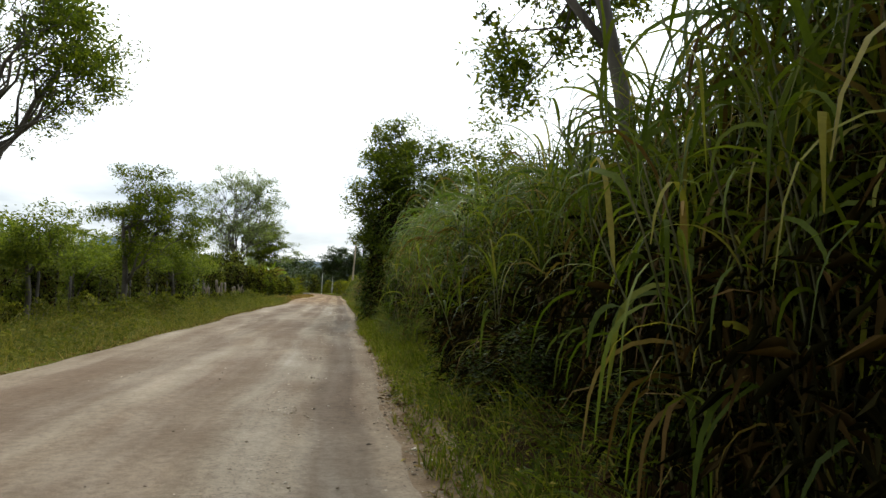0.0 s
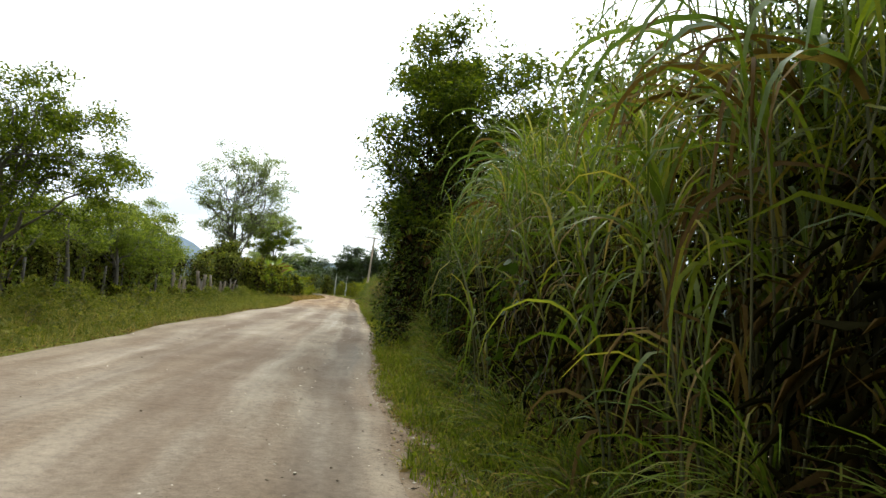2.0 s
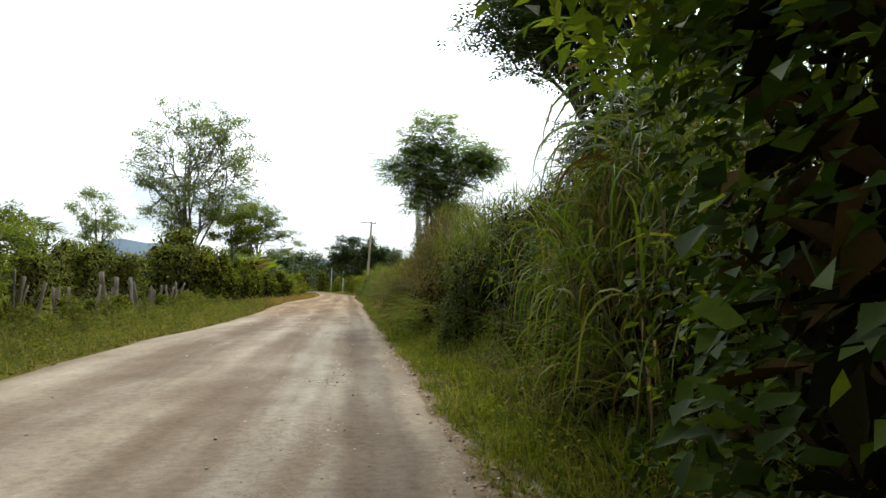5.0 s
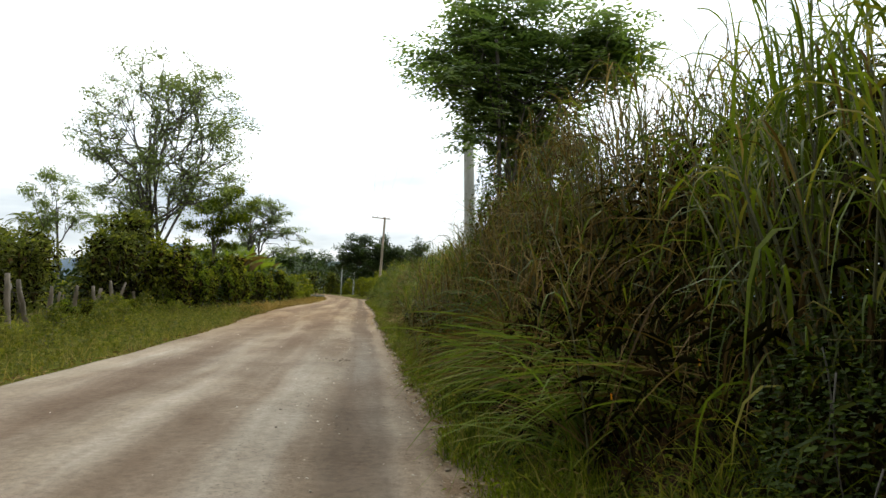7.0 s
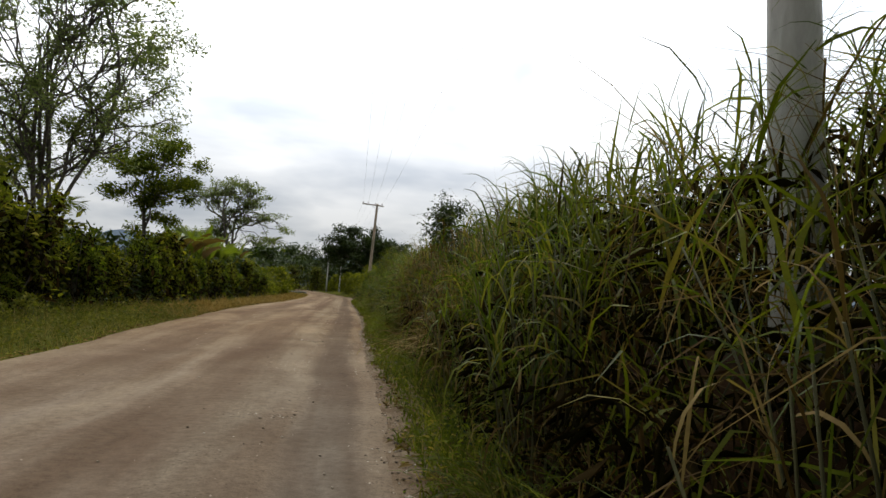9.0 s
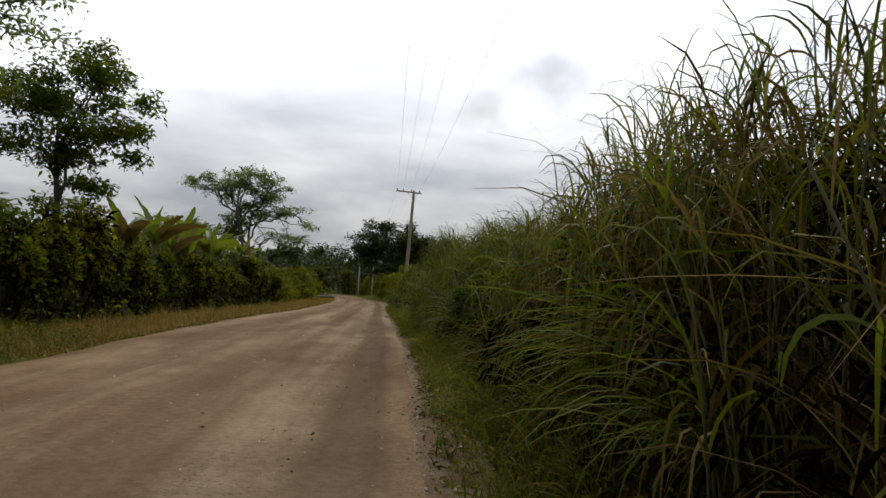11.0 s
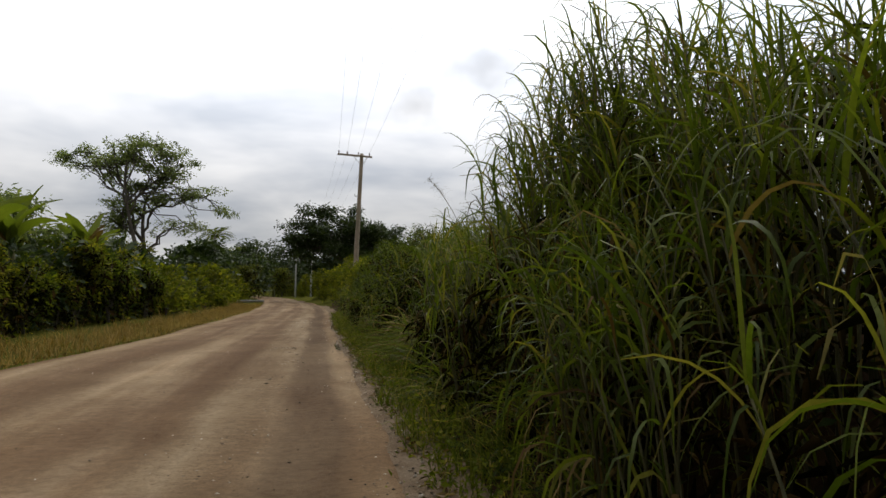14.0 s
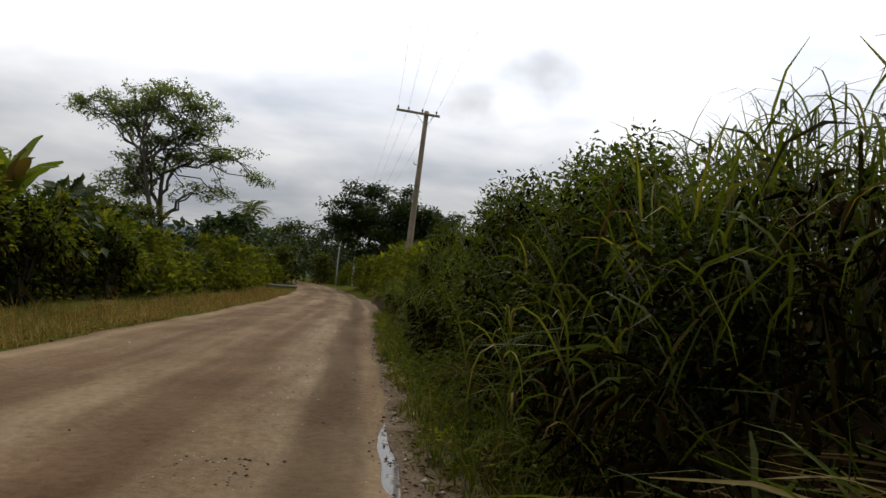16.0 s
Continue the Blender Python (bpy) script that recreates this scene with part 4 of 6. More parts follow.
tree("feathery_tree", "dark tree with fine feathery leaves above the grass", (4.1, 37.7, ground_at(4.1, 37.7)), 8.6, 1.8, (-0.8, -0.2, 4.7, 2.1, 2.2, 2.3), 112, 0.55, 46, 0.38, 0.13, M_DARK, M_BARK, style="frond",
     lobes=((-2.0, -0.4, 4.7, 0.8, 1.2, 0.8), (0.9, -1.0, 3.4, 1.2, 1.2, 1.6), (-0.9, 0.0, 5.2, 1.4, 1.8, 1.1), (0.3, 0.3, 3.4, 1.3, 1.6, 1.3), (-0.7, 0.5, 2.7, 0.8, 1.2, 0.9), (0.3, 0.6, 2.2, 1.2, 1.5, 1.0)))
tree("feathery_tree", "tall tree with drooping feathered leaves and several stems", (2.75, 50.9, ground_at(2.75, 50.9)), 7.5, 1.6, (0.0, 0.0, 4.3, 2.4, 2.2, 2.0), 84, 0.5, 24, 0.55, 0.10, M_FEATHER, M_BARK, style="frond", stems=4,
     lobes=((0.55, 0.6, 6.15, 0.7, 0.8, 0.7), (-0.5, 0.3, 5.75, 0.7, 0.8, 0.8), (-1.5, -0.4, 4.5, 0.6, 0.8, 0.7), (1.4, -0.8, 4.7, 0.7, 0.8, 0.7), (0.0, 0.0, 4.9, 1.3, 1.0, 1.1), (-0.5, 0.0, 3.5, 0.8, 0.8, 0.9), (0.5, 0.0, 3.2, 0.8, 0.8, 0.9), (0.0, 0.0, 2.5, 0.6, 0.6, 0.8)))
tree("roadside_tree", "dark-leaved climber-covered sapling in tall grass", (2.3, 66.4, ground_at(2.3, 66.4)), 3.0, 0.6, (-0.1, 0, 2.1, 0.5, 0.5, 0.75), 16, 0.28, 100, 0.085, 0.04, M_DARK)

# palm on the left, beyond the wide tree
palm = tagged(new("palm_tree"), "slim palm with arching green fronds behind the hedge", "palm")
palm.location = (-14.2, 170, 0)
s = np.linspace(0, 1, 8)
part("trunk", tubes_mesh("trunk", [tube(np.stack([0.5 * s ** 2, 0 * s, 8.3 * s - 0.2], -1), 0.20 - 0.07 * s, 9, 0.03)], M_BARK_PALE), palm)
k = 22
v, f = fronds(np.tile([[0.5, 0, 8.1]], (k, 1)), np.arange(k) * 2.4, rng.uniform(0.1, 1.3, k), rng.uniform(2.2, 3.0, k), rng.uniform(1.0, 1.7, k), 18, rng.uniform(0.6, 0.8, k), 0.10)
part("crown", np_mesh("crown", v, f, M_TREE), palm)
for x, y, h in ((-66, 185, 14), (-71, 190, 15.5), (-60, 200, 16.5)):
    ob = copy_thing(palm, pose(x, y, 0) @ Matrix.Diagonal((h / 9, h / 9, h / 9, 1)))
    ob.scale = (h / 9, h / 9, h / 9)
    ob["label"] = "distant slim palm beyond the field"

# ---------------------------------------------------------------- hedge on the left
hedge = [shrub("hedge_shrub", "dense bright green hedge shrub along the verge", 3.0, 1.3, 1.15, 2150, 0.165, M_HEDGE, 10, core=420, foot=0.45),
         shrub("hedge_shrub", "dense bright green hedge shrub along the verge", 2.8, 1.35, 1.15, 2150, 0.16, M_HEDGE, 9, core=420, foot=0.42),
         shrub("hedge_shrub", "darker leafy hedge shrub along the verge", 3.2, 1.3, 1.15, 2150, 0.17, M_TREE, 10, core=420, foot=0.45)]
# dark leaves on this back row paint shade into the front hedge's gaps
back = shrub("hedge_shrub", "leafy green shrub behind the front hedge", 3.1, 1.7, 1.6, 700, 0.36, M_DARK, 8)
field_bush = shrub("hedge_shrub", "open yellow-green bush behind the near verge", 2.9, 1.35, 1.3, 1500, 0.16, M_MID, 9)
far_hedge = shrub("hedge_shrub", "yellow-green hedge shrub further along the verge", 2.9, 1.5, 1.5, 900, 0.28, M_HEDGE, 8)
spots = []
y = 71.0
while y < 168:
    spots.append((-8.75 + float(bend_x(y)) + rng.uniform(-0.3, 0.3), y, rng.choice([rng.uniform(0.72, 1.02), rng.uniform(1.0, 1.3)], p=(0.7, 0.3)) * (0.85 if 88 < y < 107 else 1.0)))
    y += rng.uniform(1.6, 2.4)
y = 74.0
while y < 160:
    spots.append((-10.6 + float(bend_x(y)) + rng.uniform(-0.5, 0.5), y, rng.uniform(0.95, 1.2)))
    y += rng.uniform(2.0, 2.8)
y = 4.0
while y < 49:
    spots.append((-10.7 + rng.uniform(-1.0, 0.9), y, rng.uniform(0.68, 1.05) * (1.15 if y > 32 else 1.0)))
    spots.append((-13.8 + rng.uniform(-1.2, 0.9), y + 0.7, rng.uniform(0.9, 1.3) * (1.15 if y > 32 else 1.0)))
    y += rng.uniform(1.3, 2.1)
n_ = 0
for x, y, sc in spots:
    row_far = y > 118 and x > -9.7 + float(bend_x(y))
    row_back = row_far or x < (-9.7 + float(bend_x(y)) if y > 60 else -12.4)
    src = field_bush if y < 60 else far_hedge if row_far else back if row_back else hedge[n_ % 3]
    m = pose(x, y, -0.03, 0, 0, rng.uniform(0, 360)) @ Matrix.Diagonal((sc, sc, sc * rng.uniform(0.92, 1.08), 1))
    if row_back or n_ >= 3 or y < 60:
        src = copy_thing(src, m)
        src.scale = m.to_scale()
    else:
        src.matrix_basis = m
    n_ += y > 60 and not row_back
    src["group"] = "hedge along the road" if y > 60 else "bushes behind the verge"
for x, y, sc in ((-9.0, 47.6, 0.3), (-8.8, 50.4, 0.36), (-9.3, 53.6, 0.28), (-8.9, 55.6, 0.34), (-9.4, 58.0, 0.26), (-8.8, 60.8, 0.32), (-9.2, 63.8, 0.3), (-9.0, 67.2, 0.34), (-8.5, 70.0, 0.42), (-8.3, 45.0, 0.3), (-8.6, 38.0, 0.34), (-8.4, 33.0, 0.3), (-8.7, 25.0, 0.36), (-8.5, 19.5, 0.3)):
    m = pose(x, y, -0.05, 0, 0, rng.uniform(0, 360)) @ Matrix.Diagonal((sc, sc, sc * 0.9, 1))
    ob = copy_thing(hedge[n_ % 3], m)
    ob.scale = (sc, sc, sc * 0.9)
    ob["label"], ob["group"] = "low scrubby weed bush at the fence line", "weed bushes at the fence"
    n_ += 1
weed = shrub("weed_clump", "knee-high leafy weed clump on the grassy verge", 0.8, 0.5, 0.55, 420, 0.09, M_WEED, 6, 5, "weeds")
weed.location = (-7.4, 24.0, -0.02)
weed["group"] = "weed clumps on the verge"
for k in range(58):
    y = 8 + 62 * (k + rng.random()) / 58
    x = float(road_left(y)) - rng.choice([rng.uniform(1.2, 2.6), rng.uniform(2.4, 4.2)], p=(0.35, 0.65))
    sc = rng.uniform(0.5, 1.1) * (0.7 if x > -6.4 else 1.1)
    copy_thing(weed, pose(x, y, ground_at(x, y) - 0.03, 0, 0, rng.uniform(0, 360)) @ Matrix.Diagonal((sc, sc, sc, 1))).scale = (sc, sc, sc * 1.1)
back.location = (-12.5, 72.0, 0)
far_hedge.location = (-9.6, 141.0, 0)
field_bush.location = (-11.0, 48.6, 0)
big = shrub("bush", "large dark rounded bush at the end of the fence", 4.9, 2.5, 2.8, 2200, 0.27, M_FIELD_BUSH, 15, core=300)
big.location = (-10.9, 73.5, 0)
for x, y, sc in ((-11.8, 64.5, 0.6), (-12.8, 57.5, 0.52), (-13.2, 51.0, 0.6), (-10.4, 69.6, 0.75), (-14.5, 61.0, 0.7), (-16.5, 54.0, 0.7), (-16, 88, 0.9), (-17, 76, 0.85), (-20, 80, 0.9), (-15.5, 70, 0.7), (-13.5, 100, 0.75), (-15, 108, 0.8), (-14, 128, 0.9), (-20, 130, 1.1), (-24, 90, 0.8), (-30, 104, 0.9), (-34, 80, 0.7), (-27, 120, 1.0), (-40, 112, 0.9), (-21, 64, 0.45), (-46, 130, 1.1), (-38, 140, 1.2), (-55, 150, 1.3), (-16, 140, 1.1), (-11, 178, 1.0), (-12, 200, 1.2), (-9, 222, 1.2), (-10, 240, 1.3)):
    m = pose(x, y, 0, 0, 0, rng.uniform(0, 360)) @ Matrix.Diagonal((sc, sc, sc, 1))
    ob = copy_thing(big, m)
    ob.scale = (sc, sc, sc)
    ob["label"] = "rounded green bush in the field behind the hedge"


for x, y, sc in ((-9.7, 20.5, 0.34), (-10.0, 24.3, 0.4), (-9.6, 28.2, 0.36), (-10.1, 31.6, 0.46), (-9.8, 34.4, 0.42), (-10.3, 37.6, 0.52), (-9.9, 40.6, 0.46), (-10.4, 43.4, 0.5), (-10.0, 46.2, 0.42)):
    ob = copy_thing(big, pose(x, y, -0.05, 0, 0, rng.uniform(0, 360)) @ Matrix.Diagonal((sc, sc, sc, 1)))
    ob.scale = (sc, sc, sc)
    ob["label"], ob["group"] = "low dark bush under the roadside trees", "bushes behind the verge"
y = 166.0
while y < 262:
    for off in (-8.3, -11.4):
        sc = rng.uniform(1.1, 1.6)
        ob = copy_thing(far_hedge, pose(off + float(bend_x(y)) + rng.uniform(-0.5, 0.5), y, -0.05, 0, 0, rng.uniform(0, 360)) @ Matrix.Diagonal((sc, sc, sc, 1)))
        ob.scale = (sc, sc, sc)
    if y > 168:
        sc = rng.uniform(1.0, 1.5)
        ob = copy_thing(far_hedge, pose(5.5 + float(bend_x(y)) + rng.uniform(-0.4, 0.4), y, -0.05, 0, 0, rng.uniform(0, 360)) @ Matrix.Diagonal((sc, sc, sc, 1)))
        ob.scale = (sc, sc, sc)
    y += rng.uniform(4.5, 6.5)


def banana(name, seed):
    """A banana plant: a thick soft stem and long split leaves."""
    root = tagged(new(name), "banana plant with large light green leaves in the hedge", "banana plant", "banana plants in the hedge")
    s = np.linspace(0, 1, 6)
    part("stem", tubes_mesh("stem", [tube(np.stack([0.1 * s, 0.05 * s, 2.5 * s], -1), 0.13 - 0.06 * s, 9, 0.02)], M_STEM), root)
    k = 9
    a = np.arange(k) * 2.4 + seed
    e0 = rng.uniform(0.9, 1.45, k)
    v, f = blades(np.tile([[0.1, 0.05, 2.3]], (k, 1)), a, e0, rng.uniform(1.4, 2.0, k), rng.uniform(0.4, 1.4, k), rng.uniform(0.42, 0.56, k), 12, 0.22, 1.2)
    v = v + rng.standard_normal(v.shape) * 0.012
    for b in range(k):
        sel = slice(b * len(f) // k, (b + 1) * len(f) // k)
        vv = np.unique(f[sel])
        part("leaf", np_mesh("leaf", v[vv], np.searchsorted(vv, f[sel]), M_BANANA if b % 5 else M_DRY), root, "brown dried leaf" if b % 5 == 0 else "")
    return root


bans = [banana("banana_plant", 0.3), banana("banana_plant", 1.4)]
for n_, (x, y, sc) in enumerate(((-9.6, 93.5, 1.2), (-9.2, 96.6, 1.12), (-9.9, 98.8, 1.25), (-9.3, 102.0, 1.2), (-9.6, 105.0, 1.2), (-9.7, 112.0, 1.2), (-9.8, 90.8, 1.1), (-9.4, 94.9, 1.05))):
    m = pose(x, y, 0, 0, 0, 50 * n_) @ Matrix.Diagonal((sc * 0.98, sc * 0.98, sc * 0.98, 1))
    if n_ < 2:
        bans[n_].matrix_basis = m
    else:
        copy_thing(bans[n_ % 2], m).scale = (sc * 0.98, sc * 0.98, sc * 0.98)

# ---------------------------------------------------------------- tall grass on the right


def top_h(y):
    """Height of the grass above the road along the way."""
    ky = [-8, 0, 4, 6, 7.5, 9, 12, 16, 20, 25, 30, 33.4, 34.8, 37.2, 38.4, 41, 43.5, 46, 48.5, 55, 62, 67, 70, 71.4, 72.6, 75, 77.5, 81, 85.2, 86.2, 87.8, 88.9, 95, 100, 106, 112, 122, 135]
    kh = [4.6, 4.7, 4.2, 3.35, 3.3, 3.6, 4.0, 4.2, 4.2, 3.9, 3.8, 3.7, 2.95, 2.95, 3.5, 3.75, 3.85, 3.75, 3.3, 3.0, 3.1, 3.15, 3.3, 3.15, 2.7, 2.75, 3.0, 3.2, 3.0, 3.75, 3.75, 2.8, 2.75, 2.9, 2.6, 2.5, 2.6, 2.6]
    return np.interp(y, ky, kh) + wobble(y, 8.2, 0.12, 1.1)


def foot(y):
    """How far from the road edge the tall growth begins."""
    return np.interp(y, [0, 7, 12, 21, 30, 34, 36.5, 38, 41, 43.2, 45, 52, 58, 65, 78, 90, 98, 112], [0.6, 0.6, 0.7, 0.7, 0.85, 0.7, 0.95, 1.0, 0.9, 0.65, 0.25, 0.2, 0.45, 0.5, 0.55, 0.4, 0.45, 0.4]) + wobble(y, 3.3, 0.14, 0.8)


def face(u):
    """How much of its full height the growth has at u metres behind its foot."""
    return np.clip(0.40 + 0.44 * u, 0.36, 1.0)


def cleared(y, u):
    """Where the tall growth has been cut, trodden down or never grew."""
    return ((y > 62.2) & (y < 65.6) & (u < 1.6)) | ((y > 92.2) & (y < 95.0) & (u < 1.05)) | ((y > 81.2) & (y < 83.2) & (u < 1.1)) | ((y > 36.1) & (y < 38.3) & (u < 1.2)) | ((y > 46.0) & (y < 49.4) & (u < 1.0))


def cane_stand(count, u0, u1, y0, y1, per=9):
    """Canes in clumps, with upright leaves that nod at the tip: stems and blades, green and dry."""
    nc = max(1, count // 8)
    pick = rng.integers(0, nc, count)
    cy, cu, ch = rng.uniform(y0, y1, nc), rng.uniform(u0, u1, nc), rng.uniform(0.84, 1.06, nc)
    dy, du = rng.normal(0, 0.17, count), rng.normal(0, 0.13, count)
    y, u = cy[pick] + dy, np.maximum(cu[pick] + du, 0.15)
    x = road_right(y) + foot(y) + u
    vines = ((y > 3.4) & (y < 11.6) & (u < 1.5)) | ((y > 26.6) & (y < 31.6) & (u < 2.6)) | ((y > 95.0) & (u < 1.6)) | ((y > 18.6) & (y < 25.6) & (u < 1.0)) | ((y > 72.3) & (y < 80.2) & (u < 1.1)) | ((y > 88.9) & (y < 91.8) & (u < 0.95)) | ((y > 42.6) & (y < 48.5) & (u < 0.95))
    keep = (~vines | (rng.random(count) < np.where((y > 8.6) & (y < 12), 0.55, 0.2))) & (~cleared(y, u) | (rng.random(count) < 0.03))
    x, y, u, dy, du, pick = x[keep], y[keep], u[keep], dy[keep], du[keep], pick[keep]
    count = len(y)
    z = land_z(x, y)
    h = np.maximum(0.5, (top_h(y) - z - 0.35) * face(u) * ch[pick] * rng.uniform(0.78, 1.0, count))
    lx = du * 0.9 - rng.uniform(0.0, 0.32, count) * np.clip(1.7 - u * 0.6, 0.15, 1.3)
    ly = dy * 0.9 + rng.standard_normal(count) * 0.10
    s5 = np.linspace(0, 1, 5)
    wood, lb, la, lz = [], [], [], []
    for i in range(count):
        px = x[i] + lx[i] * h[i] * 0.5 * s5 ** 1.8
        py = y[i] + ly[i] * h[i] * s5 ** 1.5
        pz = z[i] - 0.05 + h[i] * s5
        wood.append(tube(np.stack([px, py, pz], -1), np.linspace(0.011, 0.005, 5), 3))
        k = per + int(rng.integers(0, 4))
        sl = np.sort(np.concatenate([rng.uniform(0.22, 0.97, k - 3), rng.uniform(0.9, 1.0, 3)]))
        lb.append(np.stack([np.interp(sl, s5, px), np.interp(sl, s5, py), np.interp(sl, s5, pz)], -1))
        la.append(rng.uniform(0, 2 * np.pi) + np.arange(k) * np.pi + rng.standard_normal(k) * 0.6)
        lz.append(sl)
    b, a, sl = np.concatenate(lb), np.concatenate(la), np.concatenate(lz)
    n = len(b)
    a = np.where(rng.random(n) < 0.38, np.pi + rng.standard_normal(n) * 0.9, a)
    yb = b[:, 1]
    wide = np.interp(yb, [6, 9, 33, 36, 40, 45, 53, 58], [1.1, 0.85, 0.85, 1.0, 0.75, 0.5, 0.5, 0.72])
    L = rng.uniform(0.5, 1.05, n) * (0.72 + 0.34 * sl) * np.interp(yb, [36, 42, 60], [1.0, 0.88, 0.82])
    e = rng.uniform(1.05, 1.52, n)
    bd = rng.uniform(1.3, 3.4, n)
    L = np.where(sl > 0.88, L * 0.8, L)
    pw = rng.choice([1.3, 2.2, 4.0], n, p=(0.35, 0.4, 0.25))
    hang = rng.random(n) < np.where(sl > 0.85, 0.14, np.where(sl > 0.55, 0.35, 0.55)) + np.interp(yb, [5, 7, 31, 33, 36, 38], [0.3, 0.0, 0.0, 0.3, 0.3, 0.0])
    e = np.where(hang, rng.uniform(0.3, 1.3, n), e)
    bd = np.where(hang, rng.uniform(2.2, 4.2, n), bd)
    pw = np.where(hang, 1.05, pw)
    w = rng.uniform(0.020, 0.044, n) * wide * np.where(sl > 0.85, 0.75, 1.0)
    dry = rng.random(n) < 0.06 + 0.42 * (sl < 0.5) + 0.62 * ((yb > 44) & (yb < 53)) + 0.42 * ((yb > 59) & (yb < 70.5) & (b[:, 2] < 2.4))
    bd = np.where(dry, bd + 0.6, bd)
    reach = b[:, 0] + np.cos(a) * L * 0.8
    ok = reach > road_right(yb) - 0.12
    return wood, [q[ok] for q in (b, a, e, L, bd, w)], pw[ok], dry[ok]


wood_all, green_all, dry_all = [], [], []
for count, u0, u1, per, ya, yb, segs in ((1900, 0.25, 1.2, 9, -3, 126, 6), (2100, 1.0, 2.2, 10, -4, 128, 6), (850, 2.0, 3.6, 9, -6, 131, 5), (650, 3.4, 6.0, 8, -6, 131, 4), (170, 0.5, 2.0, 10, -1.5, 6.5, 9), (90, 0.5, 1.8, 10, 85.9, 88.2, 8),
                                         (120, 0.4, 1.8, 10, 20, 26, 8), (80, 0.4, 1.8, 10, 32.3, 34.2, 9), (420, 0.5, 2.2, 9, 60, 100, 7), (170, 0.5, 2.0, 11, 44, 54, 7), (150, 1.6, 3.0, 10, 61.5, 67, 7), (150, 1.1, 2.6, 11, 45, 50.5, 6), (110, 1.1, 2.4, 10, 91.8, 96.5, 7)):
    w_, bl, pw, dry = cane_stand(count, u0, u1, ya, yb, per)
    wood_all += w_
    for sel, store in ((~dry, green_all), (dry, dry_all)):
        store.append(blades(*[q[sel] for q in bl], segs=segs, fold=0, power=pw[sel]))
tall = tagged(new("tall_cane_grass"), "tall arching green cane grass crowding the road edge", "tall grass", kind="stuff")
part("stems", tubes_mesh("stems", wood_all, M_STEM), tall, "thin yellowish cane stems")["kind"] = "stuff"
part("green_foliage", np_mesh("green_foliage", *join(green_all), M_CANE, True), tall)["kind"] = "stuff"
part("dry_foliage", np_mesh("dry_foliage", *join(dry_all), M_DRY, True), tall, "withered brown hanging blades")["kind"] = "stuff"


# the tangle inside the stand: dead and living leaves hanging at all heights, larger and denser towards the back,
# near-black to paint the inner shade
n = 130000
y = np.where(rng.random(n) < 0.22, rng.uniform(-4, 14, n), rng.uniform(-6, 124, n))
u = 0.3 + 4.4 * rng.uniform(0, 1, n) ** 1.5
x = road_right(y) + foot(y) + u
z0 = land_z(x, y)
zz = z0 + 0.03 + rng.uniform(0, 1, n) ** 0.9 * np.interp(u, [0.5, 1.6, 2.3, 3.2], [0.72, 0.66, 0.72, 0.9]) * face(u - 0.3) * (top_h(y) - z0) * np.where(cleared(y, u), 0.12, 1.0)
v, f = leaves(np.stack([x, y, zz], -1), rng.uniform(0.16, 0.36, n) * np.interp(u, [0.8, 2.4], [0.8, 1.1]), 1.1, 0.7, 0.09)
part("tangle", np_mesh("tangle", v, f, M_INNER), tall, "inner tangle of dead hanging leaves, darkened for shade")["kind"] = "stuff"

# the mass of lesser blades between the canes, up to near their tops
n = 58000
y = np.where(rng.random(n) < 0.2, rng.uniform(-3, 18, n), rng.uniform(-6, 122, n))
u = 0.45 + 4.2 * rng.uniform(0, 1, n) ** 1.3
x = road_right(y) + foot(y) + u
z0 = land_z(x, y)
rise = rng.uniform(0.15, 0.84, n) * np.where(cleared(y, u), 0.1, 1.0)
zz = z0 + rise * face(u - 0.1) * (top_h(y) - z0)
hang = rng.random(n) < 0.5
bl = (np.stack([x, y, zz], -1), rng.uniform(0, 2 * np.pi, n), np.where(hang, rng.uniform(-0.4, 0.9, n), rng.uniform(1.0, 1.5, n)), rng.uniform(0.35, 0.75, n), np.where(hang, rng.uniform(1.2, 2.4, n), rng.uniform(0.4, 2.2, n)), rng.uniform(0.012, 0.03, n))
# share of dark dying blades grows downward, to paint the stand's low shade
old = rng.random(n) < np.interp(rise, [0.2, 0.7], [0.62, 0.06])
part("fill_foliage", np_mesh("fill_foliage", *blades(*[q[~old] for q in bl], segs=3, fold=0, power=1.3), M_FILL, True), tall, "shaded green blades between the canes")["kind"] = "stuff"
part("old_foliage", np_mesh("old_foliage", *blades(*[q[old] for q in bl], segs=3, fold=0, power=1.3), M_OLD, True), tall, "brown dying blades low between the canes, darkened for shade")["kind"] = "stuff"

# dead stalks lying criss-cross where the stand has withered
n = 5200
y = np.where(rng.random(n) < 0.55, rng.uniform(42.5, 54.5, n), rng.uniform(58.5, 72, n))
u = 0.25 + 2.6 * rng.uniform(0, 1, n) ** 1.2
x = road_right(y) + foot(y) + u
z0 = land_z(x, y)
zz = z0 + rng.uniform(0.02, 0.72, n) * face(u) * (top_h(y) - z0)
bl = (np.stack([x, y, zz], -1), rng.uniform(0, 2 * np.pi, n), rng.uniform(-0.5, 1.4, n), rng.uniform(0.5, 1.3, n), rng.uniform(0.1, 1.4, n), rng.uniform(0.006, 0.017, n))
ok = x + np.cos(bl[1]) * bl[3] * 0.8 > road_right(y) + 0.1
part("dead_stalks", np_mesh("dead_stalks", *blades(*[q[ok] for q in bl], segs=4, fold=0), M_DRY), tall, "criss-cross dead brown stalks")["kind"] = "stuff"


